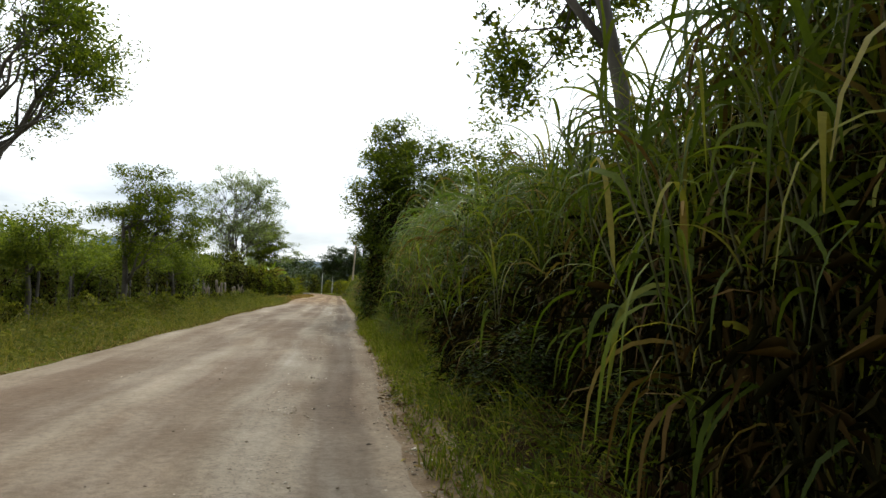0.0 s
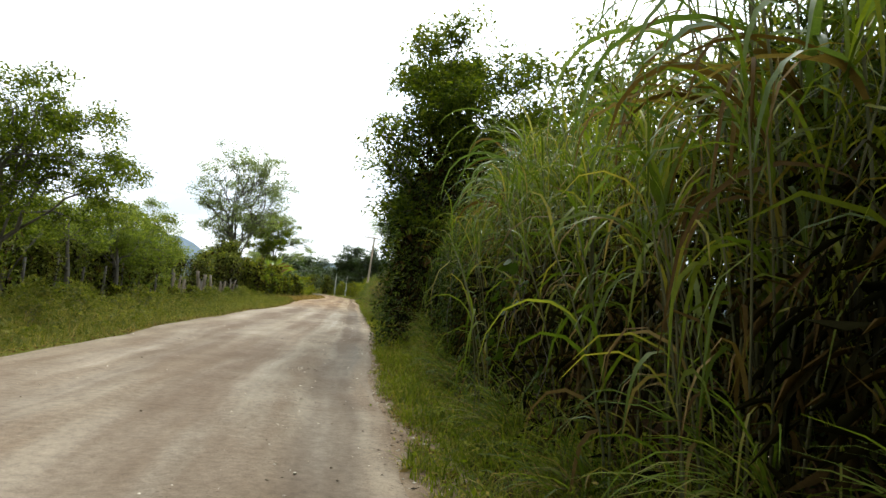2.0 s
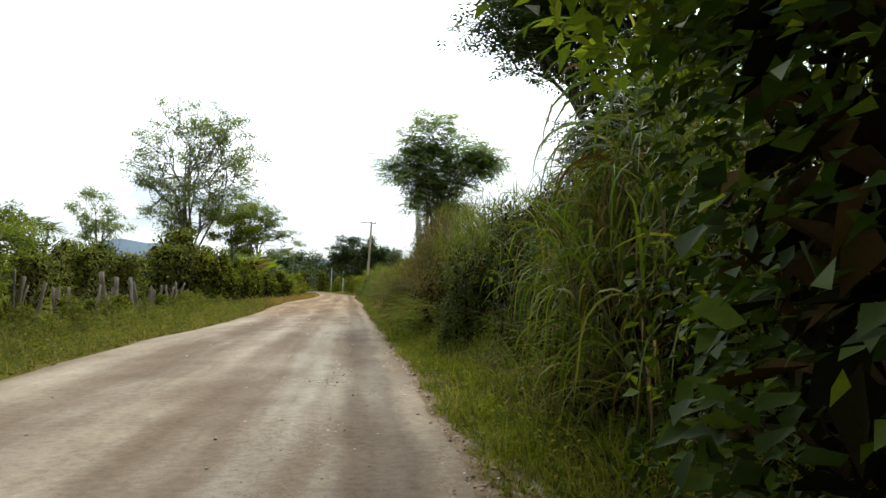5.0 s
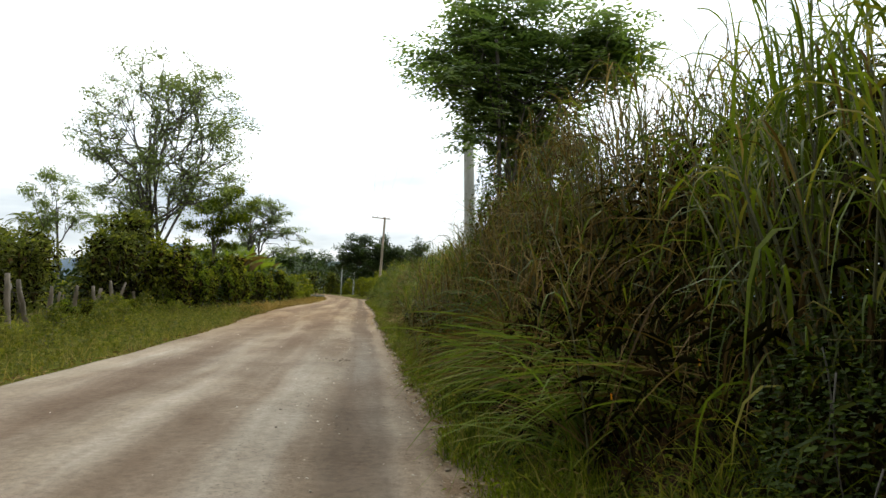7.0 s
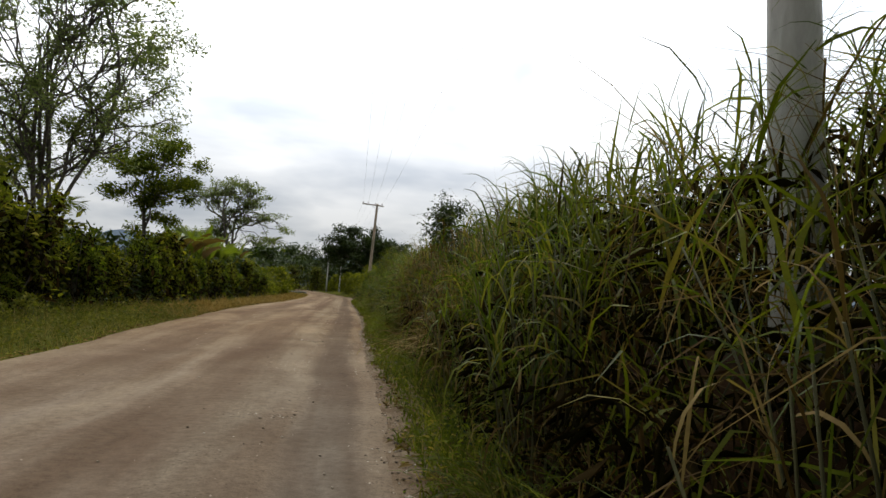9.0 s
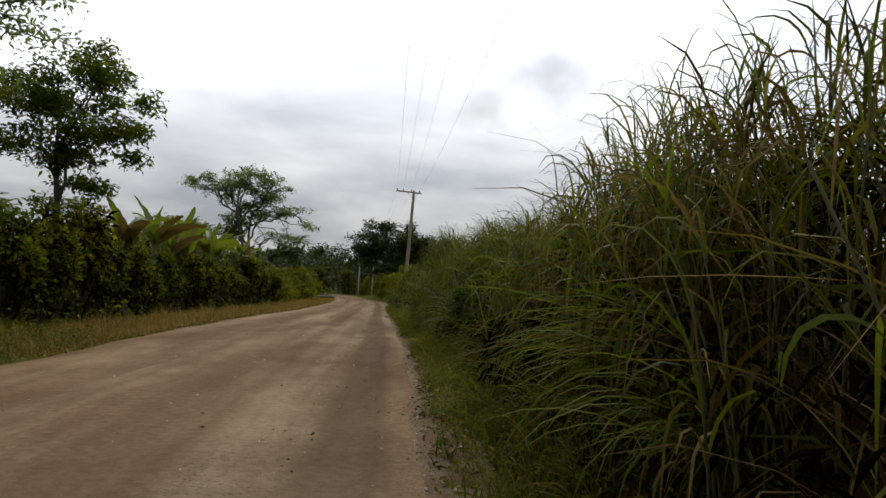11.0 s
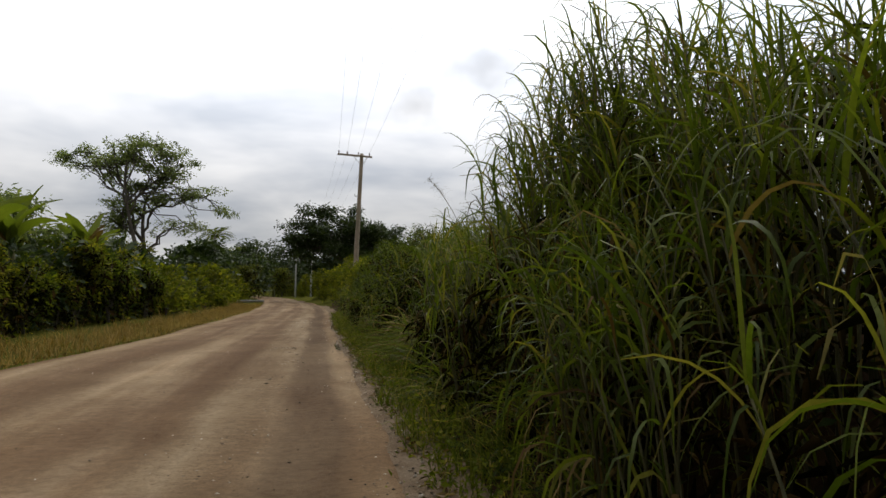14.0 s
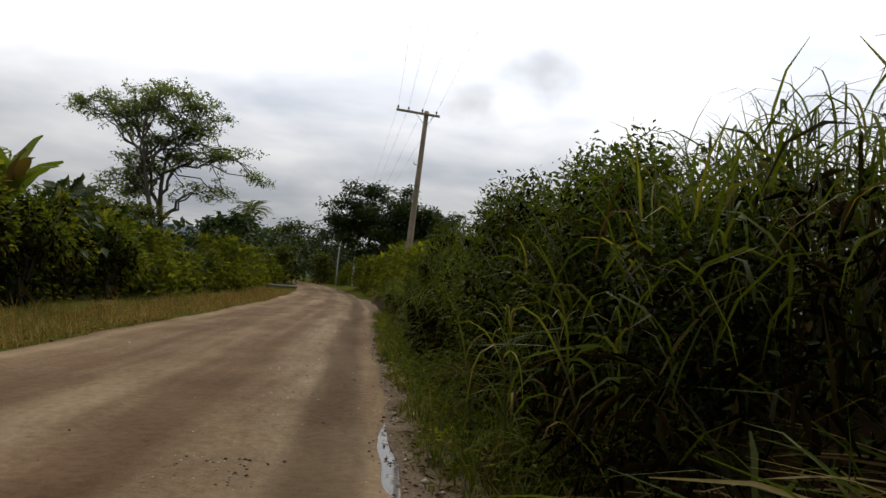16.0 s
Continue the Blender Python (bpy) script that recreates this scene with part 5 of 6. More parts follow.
def tussock(label, n, length, spread, dry_share, mat_g, lean=np.pi, wide=(0.011, 0.027), rise=(0.55, 1.45)):
    root = tagged(new("grass_tussock"), label, "grass tussock", "tussocks leaning over the verge")
    a = lean + rng.standard_normal(n) * spread
    r = rng.uniform(0, 0.22, n)
    b = np.stack([r * np.cos(a * 3), r * np.sin(a * 5) * 1.6, rng.uniform(-0.05, 0.12, n)], -1)
    L = length * rng.uniform(0.55, 1.15, n)
    e = rng.uniform(*rise, n)
    bd = rng.uniform(1.0, 2.3, n)
    w = rng.uniform(*wide, n)
    dry = rng.random(n) < dry_share
    for sel, mat, nm, lb in ((~dry, mat_g, "foliage", ""), (dry, M_DRY, "dry_foliage", "dead straw-coloured blades")):
        if sel.any():
            part(nm, np_mesh(nm, *blades(b[sel], a[sel], e[sel], L[sel], bd[sel], w[sel], 7, 0), mat, True), root, lb)
    return root


tus = [tussock("long pale green grass tussock slumped over the road verge", 75, 1.3, 0.75, 0.15, M_STRAW), tussock("half-dry grass tussock slumped over the road verge", 75, 1.2, 0.9, 0.5, M_STRAW),
       tussock("long dark green grass tussock arching from the bank", 110, 1.4, 0.8, 0.12, M_CANE), tussock("low dark green grass tussock on the earth bank", 110, 1.0, 1.2, 0.25, M_CANE)]
for i, q in enumerate(tus):
    yq = 44.2 + 2.3 * i
    xq = float(road_right(yq)) + 0.95 + 0.2 * (i > 1)
    q.matrix_basis = pose(xq, yq, ground_at(xq, yq))
y = -1.0
while y < 126:
    slump = 43 < y < 53
    if not 6.5 < y < 12:
        kind = int(rng.choice([0, 1, 2, 3], p=(0.5, 0.4, 0.1, 0.0) if slump else (0.06, 0.10, 0.36, 0.48)))
        x = float(road_right(y) + foot(y)) + (rng.uniform(0.8, 1.3) if slump else rng.uniform(0.1, 0.7))
        sc = rng.uniform(0.5, 0.85) if slump else rng.uniform(0.45, 0.75)
        x = max(x, 0.38 + (1.3, 1.2, 1.4, 1.0)[kind] * sc)
        m = pose(x, y, ground_at(x, y), 0, 0, rng.uniform(-35, 35)) @ Matrix.Diagonal((sc, sc, sc, 1))
        copy_thing(tus[kind], m).scale = (sc, sc, sc)
    y += (0.75 if slump else 1.5) * rng.uniform(0.6, 1.4)

for kind, x, y, sc in ((0, 1.3, 94.0, 0.75), (1, 1.4, 94.6, 0.7), (0, 1.75, 67.5, 0.9), (1, 1.7, 68.3, 0.85), (0, 1.9, 69.0, 0.9), (2, 1.9, 77.6, 1.1), (2, 1.95, 78.3, 1.05), (2, 1.5, 94.0, 0.9)):
    copy_thing(tus[kind], pose(x, y, ground_at(x, y) - 0.02, 0, 0, rng.uniform(-20, 20)) @ Matrix.Diagonal((sc, sc, sc, 1))).scale = (sc, sc, sc)


def slumped_bundle(label, n, length, spread, deep, dry_share, wide=(0.014, 0.034), mat=M_STRAW, dead=M_DRY):
    """Long blades that have fallen over towards the road and lie on one another."""
    root = tagged(new("slumped_grass"), label, "slumped grass", "fallen grass on the verge")
    b = np.stack([rng.uniform(-0.3, 0.35, n), rng.normal(0, deep, n), rng.uniform(0.0, 0.4, n)], -1)
    bl = (b, np.pi + rng.normal(0, spread, n), rng.uniform(-0.1, 0.45, n), length * rng.uniform(0.6, 1.1, n), rng.uniform(0.2, 0.9, n), rng.uniform(*wide, n))
    dry = rng.random(n) < dry_share
    part("foliage", np_mesh("foliage", *blades(*[q[~dry] for q in bl], segs=7, fold=0.12), mat, True), root)
    part("dry_foliage", np_mesh("dry_foliage", *blades(*[q[dry] for q in bl], segs=6, fold=0.12), dead, True), root, "dead straw-coloured blades")
    return root


big_t = tussock("large fresh green grass tussock arching over the road edge", 95, 1.75, 0.6, 0.08, M_BROAD, wide=(0.02, 0.042), rise=(0.85, 1.5))
big_t.matrix_basis = pose(2.1, 48.2, 0.6, 0, 0, -18)
copy_thing(big_t, pose(2.2, 77.7, 0.75, 0, 0, 8) @ Matrix.Diagonal((0.75, 0.75, 0.75, 1))).scale = (0.75, 0.75, 0.75)
copy_thing(big_t, pose(2.5, 50.2, 0.8, 0, 0, -12) @ Matrix.Diagonal((0.85, 0.85, 0.85, 1))).scale = (0.85, 0.85, 0.85)
sl_a = slumped_bundle("long green grass fallen flat across the verge", 150, 1.35, 0.4, 0.45, 0.25, (0.018, 0.04))
sl_a.location = (2.05, 45.4, ground_at(2.05, 45.4) + 0.02)
sl_b = slumped_bundle("bundle of broad green blades fallen towards the road", 26, 1.6, 0.14, 0.2, 0.15, (0.028, 0.056), M_BROAD)
sl_b.matrix_basis = pose(2.5, 82.0, 0.66, 0, 12, -27)
sl_c = slumped_bundle("thick pile of cut straw and long withered blades", 120, 1.0, 0.7, 0.5, 0.78, dead=M_CUT)
sl_c.location = (2.95, 64.6, ground_at(2.95, 64.6) - 0.05)
sl_c.scale = (1.0, 1.0, 0.6)
for src, x, y, turn, sc in ((sl_a, 1.75, 46.5, 12, 0.9), (sl_a, 1.9, 47.6, -10, 0.75), (sl_a, 2.1, 44.3, 8, 0.8), (sl_a, 2.0, 68.6, 6, 0.8), (sl_c, 2.5, 63.7, -10, 0.8), (sl_c, 2.6, 65.3, 12, 0.85), (sl_c, 2.0, 93.5, 5, 0.8), (sl_c, 2.1, 94.5, -8, 0.95), (sl_a, 1.75, 93.0, 6, 0.75), (sl_a, 1.5, 94.4, -5, 0.7), (sl_a, 1.9, 49.6, 10, 0.7), (sl_a, 2.0, 52.4, -8, 0.6), (sl_b, 2.1, 97.0, -12, 0.8)):
    flat_ = 0.6 if src is sl_c else 1.0
    copy_thing(src, pose(x, y, ground_at(x, y) - 0.05 * (src is sl_c) + 0.02, 0, 0, turn) @ Matrix.Diagonal((sc, sc, sc * flat_, 1))).scale = (sc, sc, sc * flat_)


def hanging_grass(label, n, deep, low, high, length):
    """Broad blades of a tall clump that arch out high up and hang down towards the road."""
    root = tagged(new("hanging_grass"), label, "tall grass", "broad-bladed clumps hanging over the bank")
    k = n // 9
    cx, cy, ct = rng.uniform(-0.35, 0.4, k), rng.uniform(-deep, deep, k), rng.uniform(low, high, k)
    wood, s4 = [], np.linspace(0, 1, 5)
    for i in range(k):
        wood.append(tube(np.stack([cx[i] - 0.25 * s4 ** 2, cy[i] + 0 * s4, (ct[i] + 0.1) * s4 - 0.1], -1), np.linspace(0.012, 0.006, 5), 4))
    p = rng.integers(0, k, n)
    q = rng.uniform(0.45, 1.0, n)
    b = np.stack([cx[p] - 0.25 * q ** 2, cy[p], ct[p] * q], -1)
    bl = (b, np.pi + rng.normal(0, 0.75, n), rng.uniform(0.5, 1.3, n), length * rng.uniform(0.6, 1.15, n), rng.uniform(2.1, 3.4, n), rng.uniform(0.028, 0.05, n))
    dry = rng.random(n) < np.where(q < 0.65, 0.45, 0.08)
    for q in wood:
        part("stem", tubes_mesh("stem", [q], M_STEM), root)
    part("foliage", np_mesh("foliage", *blades(*[r[~dry] for r in bl], segs=9, fold=0.1, power=1.2), M_BROAD, True), root)
    part("dry_foliage", np_mesh("dry_foliage", *blades(*[r[dry] for r in bl], segs=8, fold=0.1, power=1.1), M_DRY, True), root, "withered brown hanging blades")
    return root


hang_a = hanging_grass("tall clump of broad grey-green blades hanging over the bank", 110, 0.75, 1.7, 2.55, 1.2)
hang_a.location = (2.4, 33.3, ground_at(2.4, 33.3))
for x, y, turn, sc in ((2.7, 8.2, 10, 0.95), (2.75, 5.6, -8, 0.92), (2.75, 3.2, 5, 1.15), (2.35, 11.2, 6, 1.05), (2.6, 12.9, -10, 0.85), (2.3, 14.7, 4, 1.15), (2.5, 20.8, -6, 1.15)):
    copy_thing(hang_a, pose(x, y, ground_at(x, y), 0, 0, turn) @ Matrix.Diagonal((sc, sc, sc, 1))).scale = (sc, sc, sc)

# grass of middling height between the verge and the tall growth
n = 26000
cy, cu = rng.uniform(-3, 120, n // 22), rng.uniform(0, 1, n // 22)
pick = rng.integers(0, len(cy), n)
y = cy[pick] + rng.normal(0, 0.13, n)
t_ = cu[pick] + rng.normal(0, 0.05, n)
x = road_right(y) + foot(y) * 0.55 + 1.15 * t_
bare_soil = (y > 36.1) & (y < 38.3) & (x > 1.75)
a = np.arctan2(y - cy[pick], -0.12 + 0 * y) + rng.standard_normal(n) * 0.9
L = rng.uniform(0.28, 0.72, n) * np.clip(0.45 + 0.75 * t_, 0.35, 1.2) * rng.uniform(0.6, 1.25, n // 22)[pick]
bl = (np.stack([x, y, land_z(x, y) - 0.02], -1), a, rng.uniform(0.7, 1.5, n), L, rng.uniform(0.6, 2.4, n), rng.uniform(0.007, 0.017, n))
bl = tuple(q[~bare_soil] for q in bl)
y, n = y[~bare_soil], int((~bare_soil).sum())
dry = rng.random(n) < 0.10 + 0.3 * ((y > 43) & (y < 56))
bank_grass = tagged(new("bank_grass"), "medium green grass growing down the earth bank", "grass", kind="stuff")
lit = ~dry & (rng.random(n) < 0.45)
part("foliage", np_mesh("foliage", *blades(*[q[~dry & ~lit] for q in bl], segs=4, fold=0), M_CANE, True), bank_grass)["kind"] = "stuff"
part("pale_foliage", np_mesh("pale_foliage", *blades(*[q[lit] for q in bl], segs=4, fold=0), M_VERGE, True), bank_grass, "yellow-green fresh blades")["kind"] = "stuff"
part("dry_foliage", np_mesh("dry_foliage", *blades(*[q[dry] for q in bl], segs=4, fold=0), M_DRY), bank_grass, "withered brown blades")["kind"] = "stuff"

heap = tagged(new("straw_heap"), "flattened heap of cut straw-coloured grass on the verge", "straw heap", "cut grass on the verge")
k = 170
a = rng.uniform(0, 2 * np.pi, k)
b = np.stack([rng.normal(0, 0.28, k), rng.normal(0, 0.42, k), rng.uniform(0.02, 0.22, k)], -1)
part("foliage", np_mesh("foliage", *blades(b, a, rng.uniform(-0.1, 0.5, k), rng.uniform(0.35, 0.9, k), rng.uniform(0.2, 1.0, k), rng.uniform(0.012, 0.03, k), 4), M_CUT), heap)
heap.location = (1.75, 62.9, ground_at(1.75, 62.9))
for x, y, sc in ((1.75, 63.7, 0.9), (2.35, 64.2, 1.2), (2.4, 63.4, 1.2), (1.75, 93.2, 0.9), (2.0, 94.1, 1.1), (2.0, 62.0, 1.0), (0.85, 95.0, 0.6), (1.25, 94.3, 0.75), (1.2, 80.9, 0.6), (1.9, 47.6, 0.8), (2.0, 45.4, 0.8), (2.0, 49.8, 0.8)):
    ob = copy_thing(heap, pose(x, y, ground_at(x, y), 0, 0, rng.uniform(0, 360)) @ Matrix.Diagonal((sc, sc, sc, 1)))
    ob.scale = (sc, sc, sc)

# broad-leaved creepers over the bank and between the canes
n = 56000
y = rng.uniform(-4, 118, n)
u = 0.35 + rng.uniform(0, 1, n) ** 1.3 * 1.8
x = road_right(y) + foot(y) - 0.25 + u + wobble(y, 7.7, 0.15, 0.9)
patchy = 0.5 + 0.5 * np.sin(y * 0.9 + 1.0) * np.sin(y * 0.37) + 0.25 * np.sin(y * 2.7)
zz = land_z(x, y) + rng.uniform(0, 1, n) ** 1.6 * np.clip(0.5 + 1.1 * patchy, 0.2, 1.35) * np.clip(u - 0.5, 0.15, 1.2) * np.where(cleared(y, u - 0.25), 0.3, 1.0)
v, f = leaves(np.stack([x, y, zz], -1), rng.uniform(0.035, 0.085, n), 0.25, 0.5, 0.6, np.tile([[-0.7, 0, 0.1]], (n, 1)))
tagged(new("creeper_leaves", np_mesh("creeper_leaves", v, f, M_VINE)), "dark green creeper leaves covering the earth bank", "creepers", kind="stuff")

# vine-covered mounds and shrubs in the tall grass
def vine_dome(label, rx, ry, h, n, leaf, core, seed):
    """A mass of climbers over dead shrubs: an uneven dome shingled with hanging leaves, dark leaves inside, loose strands."""
    root = tagged(new("vine_mound"), label, "vines")
    a, p = rng.uniform(0, 2 * np.pi, n), np.arcsin(rng.uniform(0.0, 1.0, n) ** 0.9)
    bump = 1 + 0.11 * np.sin(3 * a + seed) * np.cos(4 * p) + 0.08 * np.sin(7 * a + 5 * p + seed * 2) + 0.05 * np.sin(13 * a - 9 * p)
    rad = bump * (1 - 0.22 * rng.uniform(0, 1, n) ** 2)
    c = np.cos(p) ** 0.62
    pos = np.stack([rx * c * np.cos(a) * rad, ry * c * np.sin(a) * rad, h * np.sin(p) * np.minimum(rad, 1.06)], -1)
    out = np.stack([np.cos(a) * c, np.sin(a) * c, 0.5 * np.sin(p) - 0.35], -1)
    yellow = rng.random(n) < 0.16 + 0.12 * np.sin(3 * a + seed)
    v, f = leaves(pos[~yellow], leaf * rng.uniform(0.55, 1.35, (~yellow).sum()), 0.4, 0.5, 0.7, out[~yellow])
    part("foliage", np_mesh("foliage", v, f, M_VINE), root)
    v, f = leaves(pos[yellow], leaf * rng.uniform(0.5, 1.1, yellow.sum()), 0.4, 0.5, 0.6, out[yellow])
    part("pale_foliage", np_mesh("pale_foliage", v, f, M_TREE), root, "fresher yellow-green leaves")
    # near-black leaves within give the dome its painted inner shade
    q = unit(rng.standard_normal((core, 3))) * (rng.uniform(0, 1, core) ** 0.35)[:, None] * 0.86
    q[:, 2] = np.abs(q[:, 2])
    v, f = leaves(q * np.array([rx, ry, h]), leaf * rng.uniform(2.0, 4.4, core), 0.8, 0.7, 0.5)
    part("inner_foliage", np_mesh("inner_foliage", v, f, M_INNER), root, "dead leaves inside, darkened for shade")
    wood = []
    for k in range(9):
        an, z1 = rng.uniform(0, 2 * np.pi), h * rng.uniform(0.5, 0.95)
        cc = math.sqrt(max(0.05, 1 - (z1 / h) ** 2)) ** 0.62
        s = np.linspace(0, 1, 6)
        ln = min(z1 - 0.05, rng.uniform(0.5, 1.8))
        wood.append(tube(np.stack([rx * cc * np.cos(an) * (1.03 + 0.05 * np.sin(4 * s + k)), ry * cc * np.sin(an) * (1.03 + 0.04 * np.cos(3 * s + k)), z1 - ln * s], -1), np.linspace(0.007, 0.003, 6), 4))
    for q in wood:
        part("stem", tubes_mesh("stem", [q], M_BARK), root)
    return root


mound = vine_dome("rounded mound of dark vines over shrubs beside the road", 1.35, 1.9, 2.9, 14500, 0.054, 3000, 1.0)
mound.location = (2.7, 9.7, 0.1)
curtain = vine_dome("tall curtain of vines hanging round the roadside tree", 1.7, 2.1, 7.4, 23000, 0.078, 5200, 2.4)
curtain.location = (2.3, 29.3, 0.05)
# mounds behind the grass are added as dark backing for its inner shade
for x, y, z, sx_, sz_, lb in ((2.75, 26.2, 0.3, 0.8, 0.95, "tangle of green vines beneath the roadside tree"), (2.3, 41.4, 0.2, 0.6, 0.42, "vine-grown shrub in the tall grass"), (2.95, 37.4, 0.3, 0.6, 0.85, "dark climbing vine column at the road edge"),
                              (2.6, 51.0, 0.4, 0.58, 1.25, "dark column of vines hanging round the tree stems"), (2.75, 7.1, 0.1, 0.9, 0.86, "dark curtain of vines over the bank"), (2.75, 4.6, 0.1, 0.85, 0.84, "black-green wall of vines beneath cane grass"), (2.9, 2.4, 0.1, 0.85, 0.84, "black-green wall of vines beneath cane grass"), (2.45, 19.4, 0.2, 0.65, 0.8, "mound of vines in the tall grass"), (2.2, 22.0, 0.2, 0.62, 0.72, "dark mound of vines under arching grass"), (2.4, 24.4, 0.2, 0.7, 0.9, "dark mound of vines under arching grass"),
                              (3.4, 5.4, 0.1, 0.85, 1.1, "dark vine backing added behind the cane grass"), (3.2, 45.4, 0.2, 0.75, 0.98, "dark vine backing added behind withered grass"), (2.65, 90.2, 0.1, 0.62, 0.64, "dark leafy mass of vines under tall grass"), (3.2, 14.8, 0.2, 0.85, 1.15, "dark vine backing added behind the cane grass"), (3.3, 43.2, 0.2, 0.8, 0.95, "dark vine backing added behind the cane grass"), (3.3, 47.6, 0.2, 0.8, 0.9, "dark vine backing added behind withered grass"), (3.25, 65.9, 0.2, 0.85, 0.95, "black vine backing added behind the cut grass"), (2.35, 73.4, 0.2, 0.62, 0.64, "dark wall of creepers under tall grass"), (2.3, 75.3, 0.2, 0.64, 0.66, "dark wall of creepers under tall grass"), (2.3, 77.2, 0.2, 0.6, 0.66, "dark wall of creepers under tall grass"), (2.3, 79.2, 0.2, 0.6, 0.7, "dark wall of creepers under tall grass"), (2.1, 98.0, 0.0, 0.72, 0.72, "dark leafy mass of vines at the road edge")):
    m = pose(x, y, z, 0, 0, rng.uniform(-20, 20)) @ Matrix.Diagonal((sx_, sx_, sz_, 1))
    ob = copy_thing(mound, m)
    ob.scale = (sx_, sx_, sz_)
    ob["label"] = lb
patch_v = shrub("vine_patch", "patch of broad-leaved vines climbing over tall grass", 2.0, 0.75, 1.3, 4300, 0.062, M_VINE, 10, core=500)
patch_v.location = (2.1, 40.2, 0.1)
for x, y, sx_, sz_ in ((2.1, 22.6, 0.9, 0.9), (2.9, 39.4, 1.0, 1.1), (2.0, 57.8, 0.9, 0.9), (2.0, 74.6, 0.9, 0.5), (1.95, 77.2, 1.0, 0.5), (1.75, 5.4, 0.9, 0.32), (1.85, 3.5, 0.9, 0.34), (1.7, 7.2, 0.8, 0.3), (2.1, 87.0, 1.0, 0.5), (1.9, 91.6, 0.9, 0.45), (2.0, 89.6, 1.0, 0.55), (1.8, 96.4, 0.9, 0.7), (2.3, 17.6, 0.8, 1.0)):
    m = pose(x, y, ground_at(x, y) - 0.15, 0, 0, rng.uniform(-25, 25)) @ Matrix.Diagonal((sx_, sx_, sz_, 1))
    copy_thing(patch_v, m).scale = (sx_, sx_, sz_)
rs = shrub("roadside_shrub", "green broad-leaved shrub at the road edge", 2.7, 1.2, 1.4, 5200, 0.09, M_BUSH, 11, core=500)
rs.location = (2.0, 104.4, 0.05)
rs.scale = (0.8, 0.8, 0.74)
rs_far = shrub("roadside_shrub", "green broad-leaved shrub further along the road edge", 2.7, 1.2, 1.4, 1900, 0.19, M_HEDGE, 10)
rs_far.location = (2.7, 114.6, 0.3)
for x, y, sc in ((1.7, 107.2, 0.72), (2.3, 109.5, 0.8), (1.6, 112.4, 0.75), (1.6, 118.3, 0.85), (2.6, 121.0, 0.95), (1.4, 124.6, 0.95), (2.4, 127.5, 1.05), (1.2, 131.0, 0.9), (2.9, 134.0, 1.1), (1.0, 138.0, 1.0), (0.4, 144.0, 1.1), (2.5, 148.0, 1.4), (0.0, 152.0, 1.1), (-0.9, 160.0, 1.1), (3.5, 101.5, 0.8), (2.5, 100.4, 0.76), (1.8, 102.6, 0.72), (1.75, 97.8, 0.62), (1.6, 99.4, 0.68), (2.4, 98.6, 0.7), (1.7, 101.0, 0.7)):
    m = pose(x, y, ground_at(x, y) - 0.05, 0, 0, rng.uniform(0, 360)) @ Matrix.Diagonal((sc, sc, sc, 1))
    copy_thing(rs if y < 111 else rs_far, m).scale = (sc, sc, sc)

# ---------------------------------------------------------------- short grass


def short_grass(name, label, n, xf, y0, y1, lo, hi, mat, wid=(0.004, 0.009), gap=0.0):
    y = y0 + (y1 - y0) * rng.uniform(0, 1, n) ** 1.15
    x, t = xf(y, rng.uniform(0, 1, n))
    thin = np.sin(x * 3.1 + np.sin(y * 1.7) * 2) * np.sin(y * 2.3 + x) + rng.standard_normal(n) * 0.5
    keep = (thin > gap - 1.0) & ~((y > 36.1) & (y < 38.3) & (x > 1.75))
    x, y, t = x[keep], y[keep], t[keep]
    n = len(x)
    L = rng.uniform(lo, hi, n) * (0.55 + 0.45 * np.clip(t * 2.0, 0, 1)) * (0.45 + 0.9 * np.abs(np.sin(y * 1.9 + np.sin(x * 2.0)) * np.sin(x * 2.7 + y * 0.6)))
    v, f = thin_blades(np.stack([x, y, land_z(x, y) + 0.0], -1), rng.uniform(0, 2 * np.pi, n), rng.uniform(0.6, 1.45, n), L, rng.uniform(0.4, 2.4, n), rng.uniform(*wid, n), 3 if lo > 0.17 else 2)
    tagged(new(name, np_mesh(name, v, f, mat)), label, "grass", kind="stuff")


short_grass("verge_grass", "dull green short grass at the foot of the bank", 42000, lambda y, r: (road_right(y) + 0.08 + wobble(y, 2.9, 0.1, 3.1) + (foot(y) + 0.3) * r ** 1.05 + wobble(y, 9.0, 0.07, 1.3), r), -2, 118, 0.10, 0.5, M_VERGE_D, (0.008, 0.019))
short_grass("verge_grass", "bright green tufted grass on the wide part of the verge", 23000, lambda y, r: (road_right(y) + 0.02 + wobble(y, 2.9, 0.1, 3.1) + (foot(y) + 0.4) * r, r), 11, 46, 0.12, 0.42, M_VERGE, (0.008, 0.018))
short_grass("verge_grass", "yellowing green grass along the far verge", 25000, lambda y, r: (road_left(y) + 0.05 - 3.6 * r ** 0.9 + wobble(y, 6.0, 0.15, 1.1), r), 6, 80, 0.14, 0.75, M_VERGE_L, (0.009, 0.019))
short_grass("verge_grass", "straw-brown grass at the foot of the hedge", 21000, lambda y, r: (road_left(y) + 0.02 - 2.6 * r ** 0.9 + wobble(y, 6.0, 0.15, 1.1), r), 76, 150, 0.14, 0.62, M_VERGE_B, (0.010, 0.02))
short_grass("field_grass", "green pasture grass behind the wooden fence", 13000, lambda y, r: (-8.0 - 14 * r, 0 * r + 1), 8, 74, 0.15, 0.55, M_VERGE_L, (0.012, 0.022))

